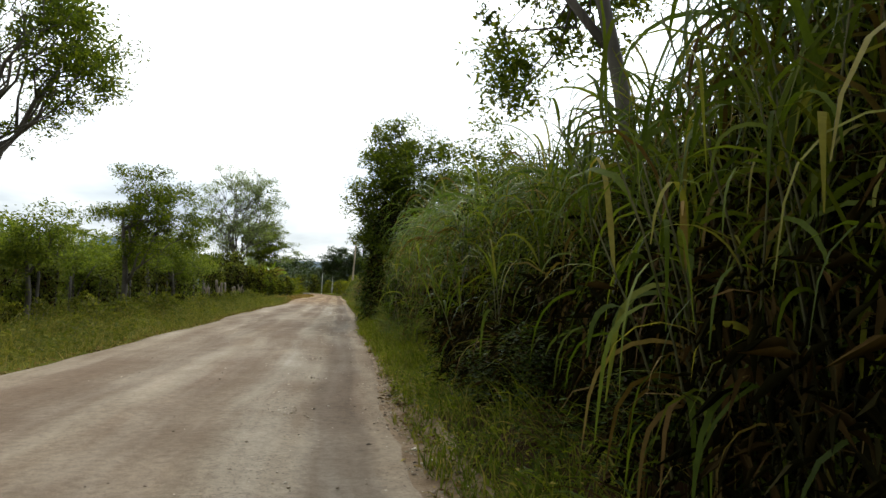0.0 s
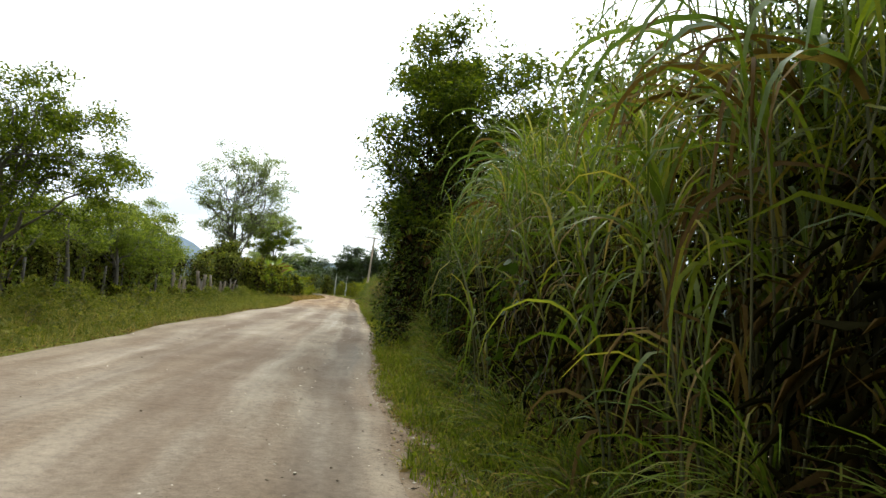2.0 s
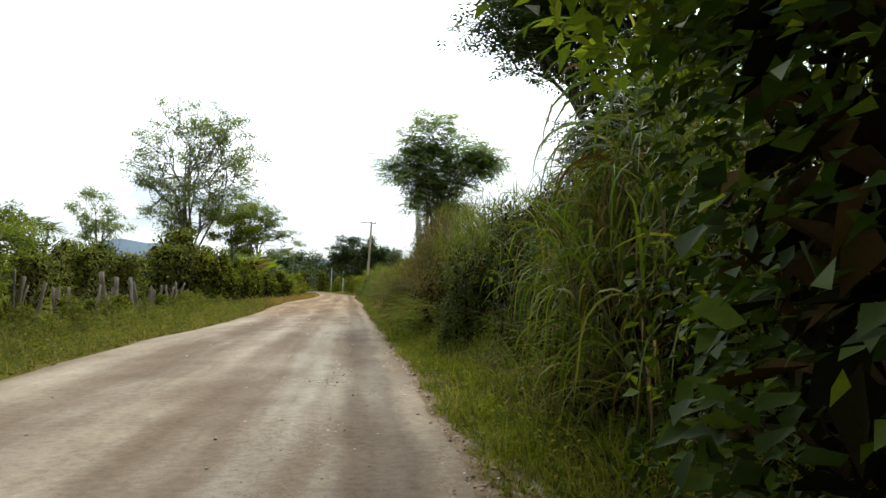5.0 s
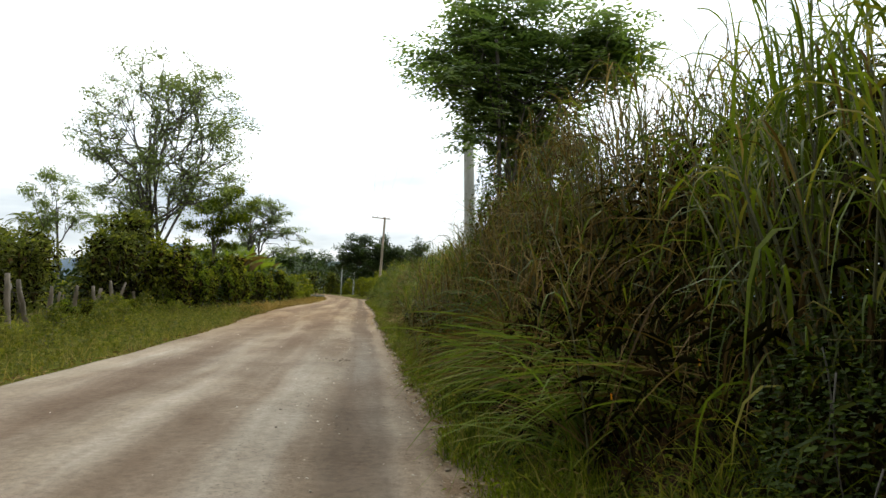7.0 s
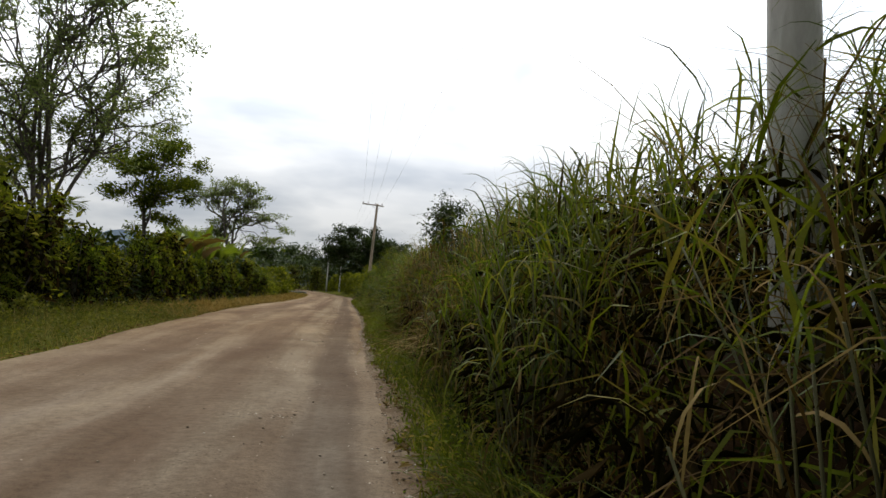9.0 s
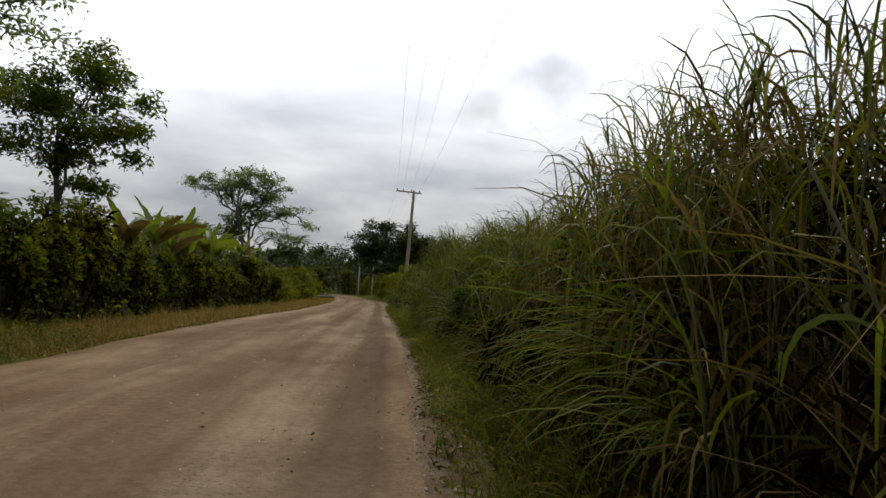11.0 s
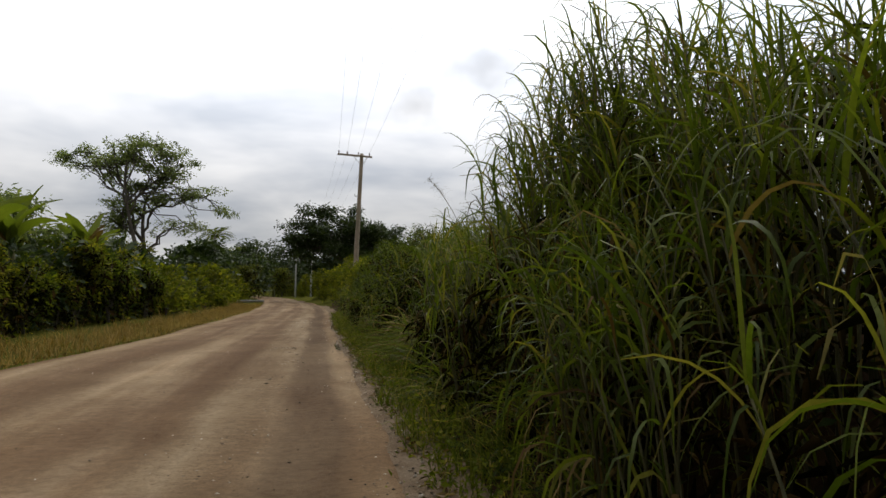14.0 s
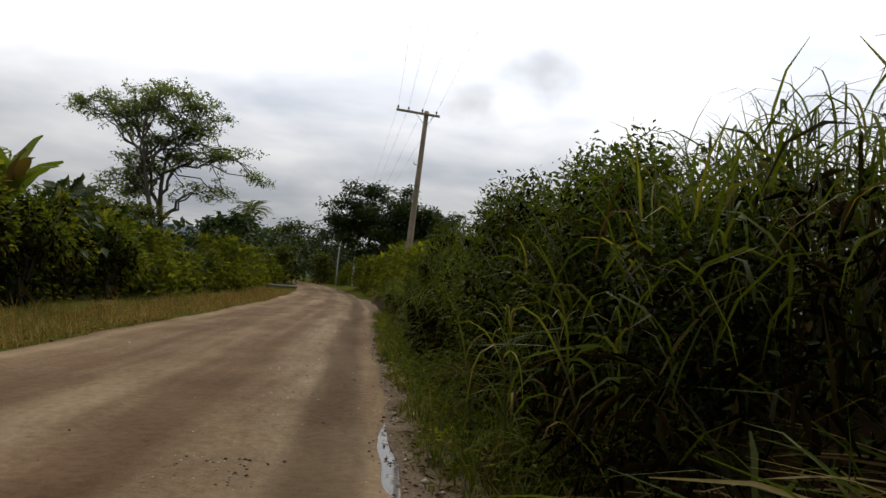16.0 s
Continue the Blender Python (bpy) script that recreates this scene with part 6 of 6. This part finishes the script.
# low broad-leaved weeds among the verge grass
def weeds(label, n, xf, y0, y1, mat, size, tall_=0.38):
    k = n // 14
    cy = rng.uniform(y0, y1, k)
    cx = xf(cy, rng.uniform(0, 1, k))
    i = rng.integers(0, k, n)
    hgt = rng.uniform(0.05, tall_, k)
    x, y = cx[i] + 0.13 * rng.standard_normal(n), cy[i] + 0.16 * rng.standard_normal(n)
    z = land_z(x, y) + hgt[i] * rng.uniform(0.05, 1.0, n)
    v, f = leaves(np.stack([x, y, z], -1), rng.uniform(*size, n), 0.1, 0.4, 0.55)
    tagged(new("verge_weeds", np_mesh("verge_weeds", v, f, mat)), label, "weeds", kind="stuff")


weeds("low bright green broad-leaved weeds at the bank's foot", 26000, lambda y, r: road_right(y) + 0.15 + (foot(y) + 0.3) * r, -2, 118, M_VERGE, (0.025, 0.07))
weeds("low olive green weeds along the far verge", 34000, lambda y, r: road_left(y) - 0.3 - 3.4 * r, 6, 80, M_WEED, (0.05, 0.13), 0.6)

# ---------------------------------------------------------------- fence
fence = tagged(new("wooden_fence"), "old fence of uneven split wooden posts with wire", "fence")
tops = []
fy = [48.6, 49.9, 51.3, 52.0, 53.0, 54.4, 56.3, 56.8, 58.7, 60.2, 61.0, 61.9, 63.2, 64.3, 65.4, 66.6, 67.3, 69.0]
for i, y in enumerate(fy):
    h = 1.38 + rng.uniform(-0.35, 0.25) + (0.2 if i in (6, 9, 15) else 0)
    r = rng.uniform(0.05, 0.085) + (0.035 if i in (6, 7) else 0)
    x = -9.5 + rng.uniform(-0.2, 0.2)
    s = np.linspace(0, 1, 6)
    tl = rng.uniform(-0.24, 0.24, 2)
    pts = np.stack([tl[0] * s * h, tl[1] * s * h, -0.2 + (h + 0.2) * s], -1) + rng.standard_normal((6, 3)) * 0.012
    bits = [tube(pts, r * (1.05 - 0.25 * s) * (1 + 0.12 * np.sin(7 * s + i)), 7, 0.2)]
    if i % 3 != 1:
        q = pts * np.array([1, 1, rng.uniform(0.6, 0.92)]) + np.array([rng.uniform(-0.05, 0.05), rng.uniform(0.05, 0.09), 0]) + (s ** 2)[:, None] * np.array([0, rng.uniform(-0.05, 0.15), 0])
        bits.append(tube(q, r * (0.85 - 0.5 * s), 6, 0.25))
    ob = part("post", tubes_mesh("post", bits, M_POST, False), fence)
    ob.location = (x, y, -0.02)
    tops.append((x, y, h))
for z in (0.45, 0.8, 1.05):
    w = np.array([(x - 0.06, y, z + 0.03 * math.sin(y * 3)) for x, y, h in tops])
    part("wire", tubes_mesh("wire", [tube(w, np.full(len(w), 0.0022), 4)], M_STEEL_OLD), fence)
# thin posts of the live fence further back
fence2 = tagged(new("wooden_fence"), "row of thin dark fence stakes between the roadside trees", "fence")
for y in np.arange(14, 48, 2.1):
    y = float(y + rng.uniform(-0.5, 0.5))
    h = rng.uniform(1.2, 1.7)
    s = np.linspace(0, 1, 5)
    ob = part("post", tubes_mesh("post", [tube(np.stack([0.05 * s * rng.uniform(-1, 1), 0.05 * s, -0.2 + (h + 0.2) * s], -1), 0.055 - 0.015 * s, 7, 0.1)], M_BARK, False), fence2)
    ob.location = (-9.4 + rng.uniform(-0.2, 0.2), y, -0.02)

# ---------------------------------------------------------------- power line


def power_pole(label, base, height, mat, arm=True, r=0.15, lean=(0.3, 0.0)):
    root = tagged(new("power_pole"), label, "utility pole", "power line poles")
    root.location = base
    s = np.linspace(0, 1, 7)
    part("pole", tubes_mesh("pole", [tube(np.stack([lean[0] * s, lean[1] * s, -0.4 + (height + 0.4) * s], -1), r * (1.0 - 0.35 * s), 12, 0.01)], mat), root)
    if arm:
        z = height - 0.18
        bm = bmesh.new()
        bmesh.ops.create_cube(bm, size=1.0, matrix=Matrix.Translation((lean[0] - 0.5, -0.17, z)) @ Matrix.Rotation(radians(4), 4, "Y") @ Matrix.Diagonal((2.5, 0.10, 0.13, 1)))
        bmesh.ops.bevel(bm, geom=bm.edges[:], offset=0.012, segments=1, affect="EDGES")
        me = bpy.data.meshes.new("crossarm")
        bm.to_mesh(me)
        bm.free()
        me.materials.append(M_POLE)
        beam = part("crossarm", me, root, "grey wooden crossarm")
        for sx in (-1, 1):
            p = np.array([[lean[0] + sx * 0.55 - 0.1, -0.17, z + 0.0], [lean[0], -0.1, z - 0.75]])
            part("brace", tubes_mesh("brace", [tube(p, [0.018, 0.018], 5)], M_STEEL), root, "galvanised brace")
        for dx in (-1.65, -1.05, -0.25, 0.55):
            p = np.array([[lean[0] + dx, -0.17, z + 0.06 - dx * 0.07 - 0.03 + d] for d in (0.0, 0.05, 0.06, 0.11, 0.12, 0.16, 0.2)])
            part("insulator", tubes_mesh("insulator", [tube(p, [0.02, 0.02, 0.055, 0.05, 0.06, 0.045, 0.025], 8)], M_CERAMIC), beam, "brown porcelain insulator")
        part("bracket", tubes_mesh("bracket", [tube(np.array([[lean[0] * 0.72 - 0.1, -0.1, height * 0.72], [lean[0] * 0.72 - 0.32, -0.16, height * 0.72], [lean[0] * 0.72 - 0.34, -0.16, height * 0.72 + 0.15]]), [0.02, 0.03, 0.03], 6)], M_STEEL), root)
    return root


power_pole("tall weathered wooden power pole with a crossarm and insulators", (1.78, 131.6, 0.0), 11.2, M_POLE, lean=(0.6, 0.0), r=0.2)
power_pole("plain grey pole rising through the trees beside the road", (2.45, 54.6, ground_at(2.45, 54.6) - 0.2), 6.0, M_POLE_GREY, arm=False, lean=(-0.25, 0.0), r=0.15)
power_pole("weathered wooden power pole with a crossarm behind the grass", (3.2, -20.0, 0.0), 10.3, M_POLE, lean=(0.1, 0.0), r=0.17)
for x, y, h in ((-2.6, 192, 7.4), (-6.0, 214, 8.4), (-12.5, 252, 8.6), (-20.0, 285, 9.0)):
    power_pole("slim pale power pole along the far road", (x, y, 0), h, M_POLE_GREY, arm=False, r=0.17, lean=(0.15, 0))
line = tagged(new("power_line"), "thin overhead wires sagging between poles", "cable")
for dx, x2 in ((-1.65, 0.35), (-1.05, 1.1), (-0.25, 1.9), (0.55, 3.6)):
    a = np.array([1.78 + 0.6 + dx, 131.43, 11.25 - dx * 0.07])
    b = np.array([x2, 55.2, 10.2])
    c = np.array([3.3 + dx, -20.17, 10.35 - dx * 0.07])
    s = np.linspace(0, 1, 24)[:, None]
    p = a * (1 - s) + b * s - np.array([0, 0, 3.4]) * s * (1 - s)
    q = b * (1 - s) + c * s - np.array([0, 0, 3.0]) * s * (1 - s)
    part("wire", tubes_mesh("wire", [tube(np.concatenate([p, q[1:]]), np.full(47, 0.0045), 4)], M_WIRE), line)
    far = np.array([-2.4 + dx * 0.4, 192, 7.3])
    p = a * (1 - s) + far * s - np.array([0, 0, 1.8]) * s * (1 - s)
    part("wire", tubes_mesh("wire", [tube(p, np.full(24, 0.0045), 4)], M_WIRE), line)

# ---------------------------------------------------------------- small things
ICO = np.array([[0, 0, 1], [1, 0, 0], [0, 1, 0], [-1, 0, 0], [0, -1, 0], [0, 0, -0.6]], float)
ICO_F = np.array([[0, 1, 2], [0, 2, 3], [0, 3, 4], [0, 4, 1], [5, 2, 1], [5, 3, 2], [5, 4, 3], [5, 1, 4]])


def stones(n, y0, y1):
    y = rng.uniform(y0, y1, n)
    lane_ = rng.choice(3, n, p=(0.55, 0.37, 0.08))
    vv = np.where(lane_ == 0, 0.985 + 0.024 * rng.standard_normal(n), np.where(lane_ == 1, 0.755 + 0.035 * rng.standard_normal(n), rng.uniform(0.02, 1.0, n)))
    y = np.where(lane_ == 1, y + 0.5 * np.sin(y * 2.1) + 0.25 * np.sin(y * 6.7), y)
    x = road_left(y) * (1 - vv) + road_right(y) * vv
    sz = 0.005 + 0.010 * rng.random(n) ** 2.2 + 0.010 * (rng.random(n) < 0.012)
    sz = np.where(vv > 0.95, sz * 1.0, sz)
    z = np.where(vv > 0.99, land_z(x, y) + 0.018, 0.012 + 0.03 * (1 - (2 * vv - 1) ** 2) - 0.012)
    P = ICO[None] * (1 + 0.25 * rng.standard_normal((n, 6, 3))) * sz[:, None, None] * np.array([1.2, 1.0, 0.75])
    P = P + np.stack([x, y, z + sz * 0.35], -1)[:, None]
    return P.reshape(-1, 3), (np.arange(n)[:, None, None] * 6 + ICO_F[None]).reshape(-1, 3)


v, f = stones(18000, 1, 112)
tagged(new("loose_gravel", np_mesh("loose_gravel", v, f, M_STONE)), "loose pale gravel stones scattered on the road", "gravel", kind="stuff")

# larger pale stones and dead leaves along the shoulder
n = 420
y = rng.uniform(1, 112, n)
x = road_right(y) - 0.03 + 0.32 * rng.random(n)
sz = rng.uniform(0.011, 0.03, n)
P_ = ICO[None] * (1 + 0.22 * rng.standard_normal((n, 6, 3))) * sz[:, None, None] * np.array([1.3, 1.0, 0.6]) + np.stack([x, y, land_z(x, y) + 0.02 + sz * 0.2], -1)[:, None]
tagged(new("loose_stones", np_mesh("loose_stones", P_.reshape(-1, 3), (np.arange(n)[:, None, None] * 6 + ICO_F[None]).reshape(-1, 3), M_STONE)), "pale loose pebbles lying on the gravelly shoulder", "stones", kind="stuff")
n = 5000
y = rng.uniform(0, 112, n)
x = road_right(y) + 0.04 + np.abs(rng.normal(0, 0.2, n)) + wobble(y, 2.9, 0.1, 3.1)
v, f = leaves(np.stack([x, y, land_z(x, y) + rng.uniform(0.02, 0.05, n)], -1), rng.uniform(0.03, 0.12, n), 0.0, 0.15, 0.35)
tagged(new("leaf_litter", np_mesh("leaf_litter", v, f, M_DRY)), "brown dead leaves littering the road shoulder", "leaf litter", kind="stuff")

n = 2600
y = rng.uniform(6, 110, n)
x = road_left(y) + 0.06 - np.abs(rng.normal(0, 0.22, n))
v, f = leaves(np.stack([x, y, land_z(x, y) + rng.uniform(0.02, 0.05, n)], -1), rng.uniform(0.04, 0.13, n), 0.0, 0.15, 0.35)
tagged(new("leaf_litter", np_mesh("leaf_litter", v, f, M_DRY)), "brown dead leaves along the far road edge", "leaf litter", kind="stuff")
stump = tagged(new("dead_stump"), "dark broken dead tree stump beside the fence", "stump")
stump.location = (-9.6, 57.4, -0.05)
bits = []
for k in range(5):
    s = np.linspace(0, 1, 7)
    a, h = k * 1.3, rng.uniform(0.75, 1.3)
    pts = np.stack([0.13 * np.cos(a) + 0.1 * np.cos(a) * s ** 2, 0.16 * np.sin(a) + 0.12 * np.sin(a) * s ** 2, -0.15 + (h + 0.15) * s], -1) + rng.standard_normal((7, 3)) * 0.015
    bits.append(tube(pts, 0.13 * (1.15 - 0.75 * s), 8, 0.25))
part("trunk", tubes_mesh("trunk", bits, M_BARK, False), stump)

# puddle at the right edge
a = np.linspace(0, 2 * np.pi, 40, endpoint=False)
pr = 1 + 0.22 * np.sin(3 * a + 1) + 0.14 * np.sin(5 * a)
pv = np.concatenate([[[0, 0, 0.0]], np.stack([0.085 * pr * np.cos(a), 1.5 * pr * np.sin(a), 0 * a], -1)])
pf = np.stack([np.zeros(40, int), np.arange(40) + 1, (np.arange(40) + 1) % 40 + 1], -1)
puddle = new("puddle", np_mesh("puddle", pv, pf, M_WATER))
puddle.location = (0.2, 98.0, -0.001)
tagged(puddle, "small muddy puddle at the edge of the road", "puddle", kind="structure")

log = tagged(new("fallen_log"), "pale fallen log lying on the far verge", "log")
s = np.linspace(0, 1, 6)
part("trunk", tubes_mesh("trunk", [tube(np.stack([-1.4 + 2.8 * s, 0.5 * s, 0.16 + 0 * s], -1), 0.15 - 0.03 * s, 9, 0.05)], M_BARK_PALE), log)
log.location = (-8.6 + 0.4, 158, 0.02)


def flower(name, label, mat):
    root = tagged(new(name), label, "flower", "wildflowers on the bank")
    s = np.linspace(0, 1, 5)
    part("stem", tubes_mesh("stem", [tube(np.stack([-0.12 * s ** 2, 0 * s, 0.38 * s], -1), np.full(5, 0.003), 4)], M_STEM), root)
    k = 8
    a = np.arange(k) * 2 * np.pi / k
    v, f = leaves(np.tile([[-0.12, 0, 0.38]], (k, 1)), np.full(k, 0.024), 0, 0.2, 0.7, np.stack([np.full(k, -0.3), np.cos(a) * 3, np.sin(a) * 3], -1))
    part("petals", np_mesh("petals", v, f, mat), root)
    return root


def heart_leaf(size):
    """One heart-shaped leaf hanging by its stalk, folded along the midrib."""
    a = np.linspace(-np.pi, np.pi, 15)[:-1]
    r = size * (0.62 + 0.28 * np.cos(a) - 0.16 * np.exp(-((np.abs(a) - np.pi) / 0.35) ** 2))
    x, z = r * np.sin(a), -r * np.cos(a) * 1.25
    rim = np.stack([x, 0.35 * np.abs(x) - 0.6 * z ** 2 / size * 0.25, z], -1)
    v = np.concatenate([[[0, 0, 0]], rim])
    i = np.arange(14)
    return v, np.stack([0 * i, i + 1, (i + 1) % 14 + 1], -1)


def leafy_vine(label, height, n, size, mat, odd=0):
    """A climbing vine: hanging stems and single large leaves."""
    root = tagged(new("climbing_vine"), label, "vine", "large-leaved vines on the bank")
    wood, hv = [], heart_leaf(size)
    leaf_me, odd_me = np_mesh("leaf", *hv, mat, True), np_mesh("leaf", *hv, M_HEDGE, True)
    for k in range(4):
        s = np.linspace(0, 1, 7)
        pts = np.stack([0.12 * np.sin(s * 5 + k) - 0.1 * s, (k - 1.5) * 0.22 + 0.1 * np.sin(s * 4 + 2 * k), height * s - 0.05], -1)
        wood.append(tube(pts, np.full(7, 0.0024), 5))
        for j in range(n // 4):
            q = pts[rng.integers(1, 7)] + rng.uniform(-0.1, 0.1, 3) + np.array([-0.08, 0, 0])
            sc = rng.uniform(0.6, 1.2)
            ob = part("leaf", odd_me if k * (n // 4) + j < odd else leaf_me, root, "yellowing leaf" if k * (n // 4) + j < odd else "")
            ob.matrix_basis = pose(*q, rng.uniform(-60, 25), rng.uniform(-40, 40), -90 + rng.uniform(-75, 75)) @ Matrix.Diagonal((sc, sc, sc, 1))
            ob.scale = (sc, sc, sc)
    part("stem", tubes_mesh("stem", wood, M_BARK), root)
    return root


va = leafy_vine("climbing vine with hanging heart-shaped leaves on the bank", 0.85, 28, 0.055, M_VINE)
va.location = (1.42, 16.7, 0.7)
vb = leafy_vine("climbing vine with large dull leaves, a few yellow", 0.75, 44, 0.036, M_VINE, 6)
vb.location = (1.65, 35.7, 0.85)
reed = tagged(new("reed_stalk"), "thin leaning grass stalk with a feathery seed head", "reed")
reed.location = (2.05, 91.2, ground_at(2.05, 91.2))
s = np.linspace(0, 1, 9)
line = np.stack([-0.1 * s - 0.45 * s ** 3, 0.3 * s + 0.8 * s ** 3, 2.5 * s - 0.1 * s ** 3], -1)
part("stem", tubes_mesh("stem", [tube(line, np.linspace(0.008, 0.003, 9), 5)], M_STEM), reed)
k = 110
t_ = rng.uniform(0.82, 1.0, k)
b = np.stack([np.interp(t_, s, line[:, q]) for q in range(3)], -1)
part("seed_head", np_mesh("seed_head", *thin_blades(b, rng.uniform(0, 2 * np.pi, k), rng.uniform(-0.4, 0.9, k), rng.uniform(0.06, 0.2, k), rng.uniform(0.2, 1.2, k), np.full(k, 0.006)), M_DRY), reed, "feathery brown seed head")
fl = [flower("wildflower", "small orange wildflower among dark leaves", M_PETAL), flower("wildflower", "small yellow wildflower among dark leaves", M_PETAL_Y)]
for n_, (y, u, z) in enumerate(((44.4, 1.35, 0.75), (78.6, 1.55, 0.4), (43.1, 1.5, 0.6), (42.7, 1.6, 1.1), (43.4, 1.1, 0.35), (44.8, 1.3, 0.5), (77.2, 1.5, 0.55), (78.0, 1.45, 0.7), (76.8, 1.4, 0.9), (96.9, 1.45, 0.75), (96.4, 1.5, 0.7), (97.5, 1.4, 0.85), (98.2, 1.35, 0.55))):
    m = pose(float(road_right(y)) + u - 0.1, y, z, 0, 0, rng.uniform(-40, 40))
    k = 1 if 76 < y < 79 else 0
    if n_ < 2:
        fl[n_].matrix_basis = m
    else:
        copy_thing(fl[k], m)
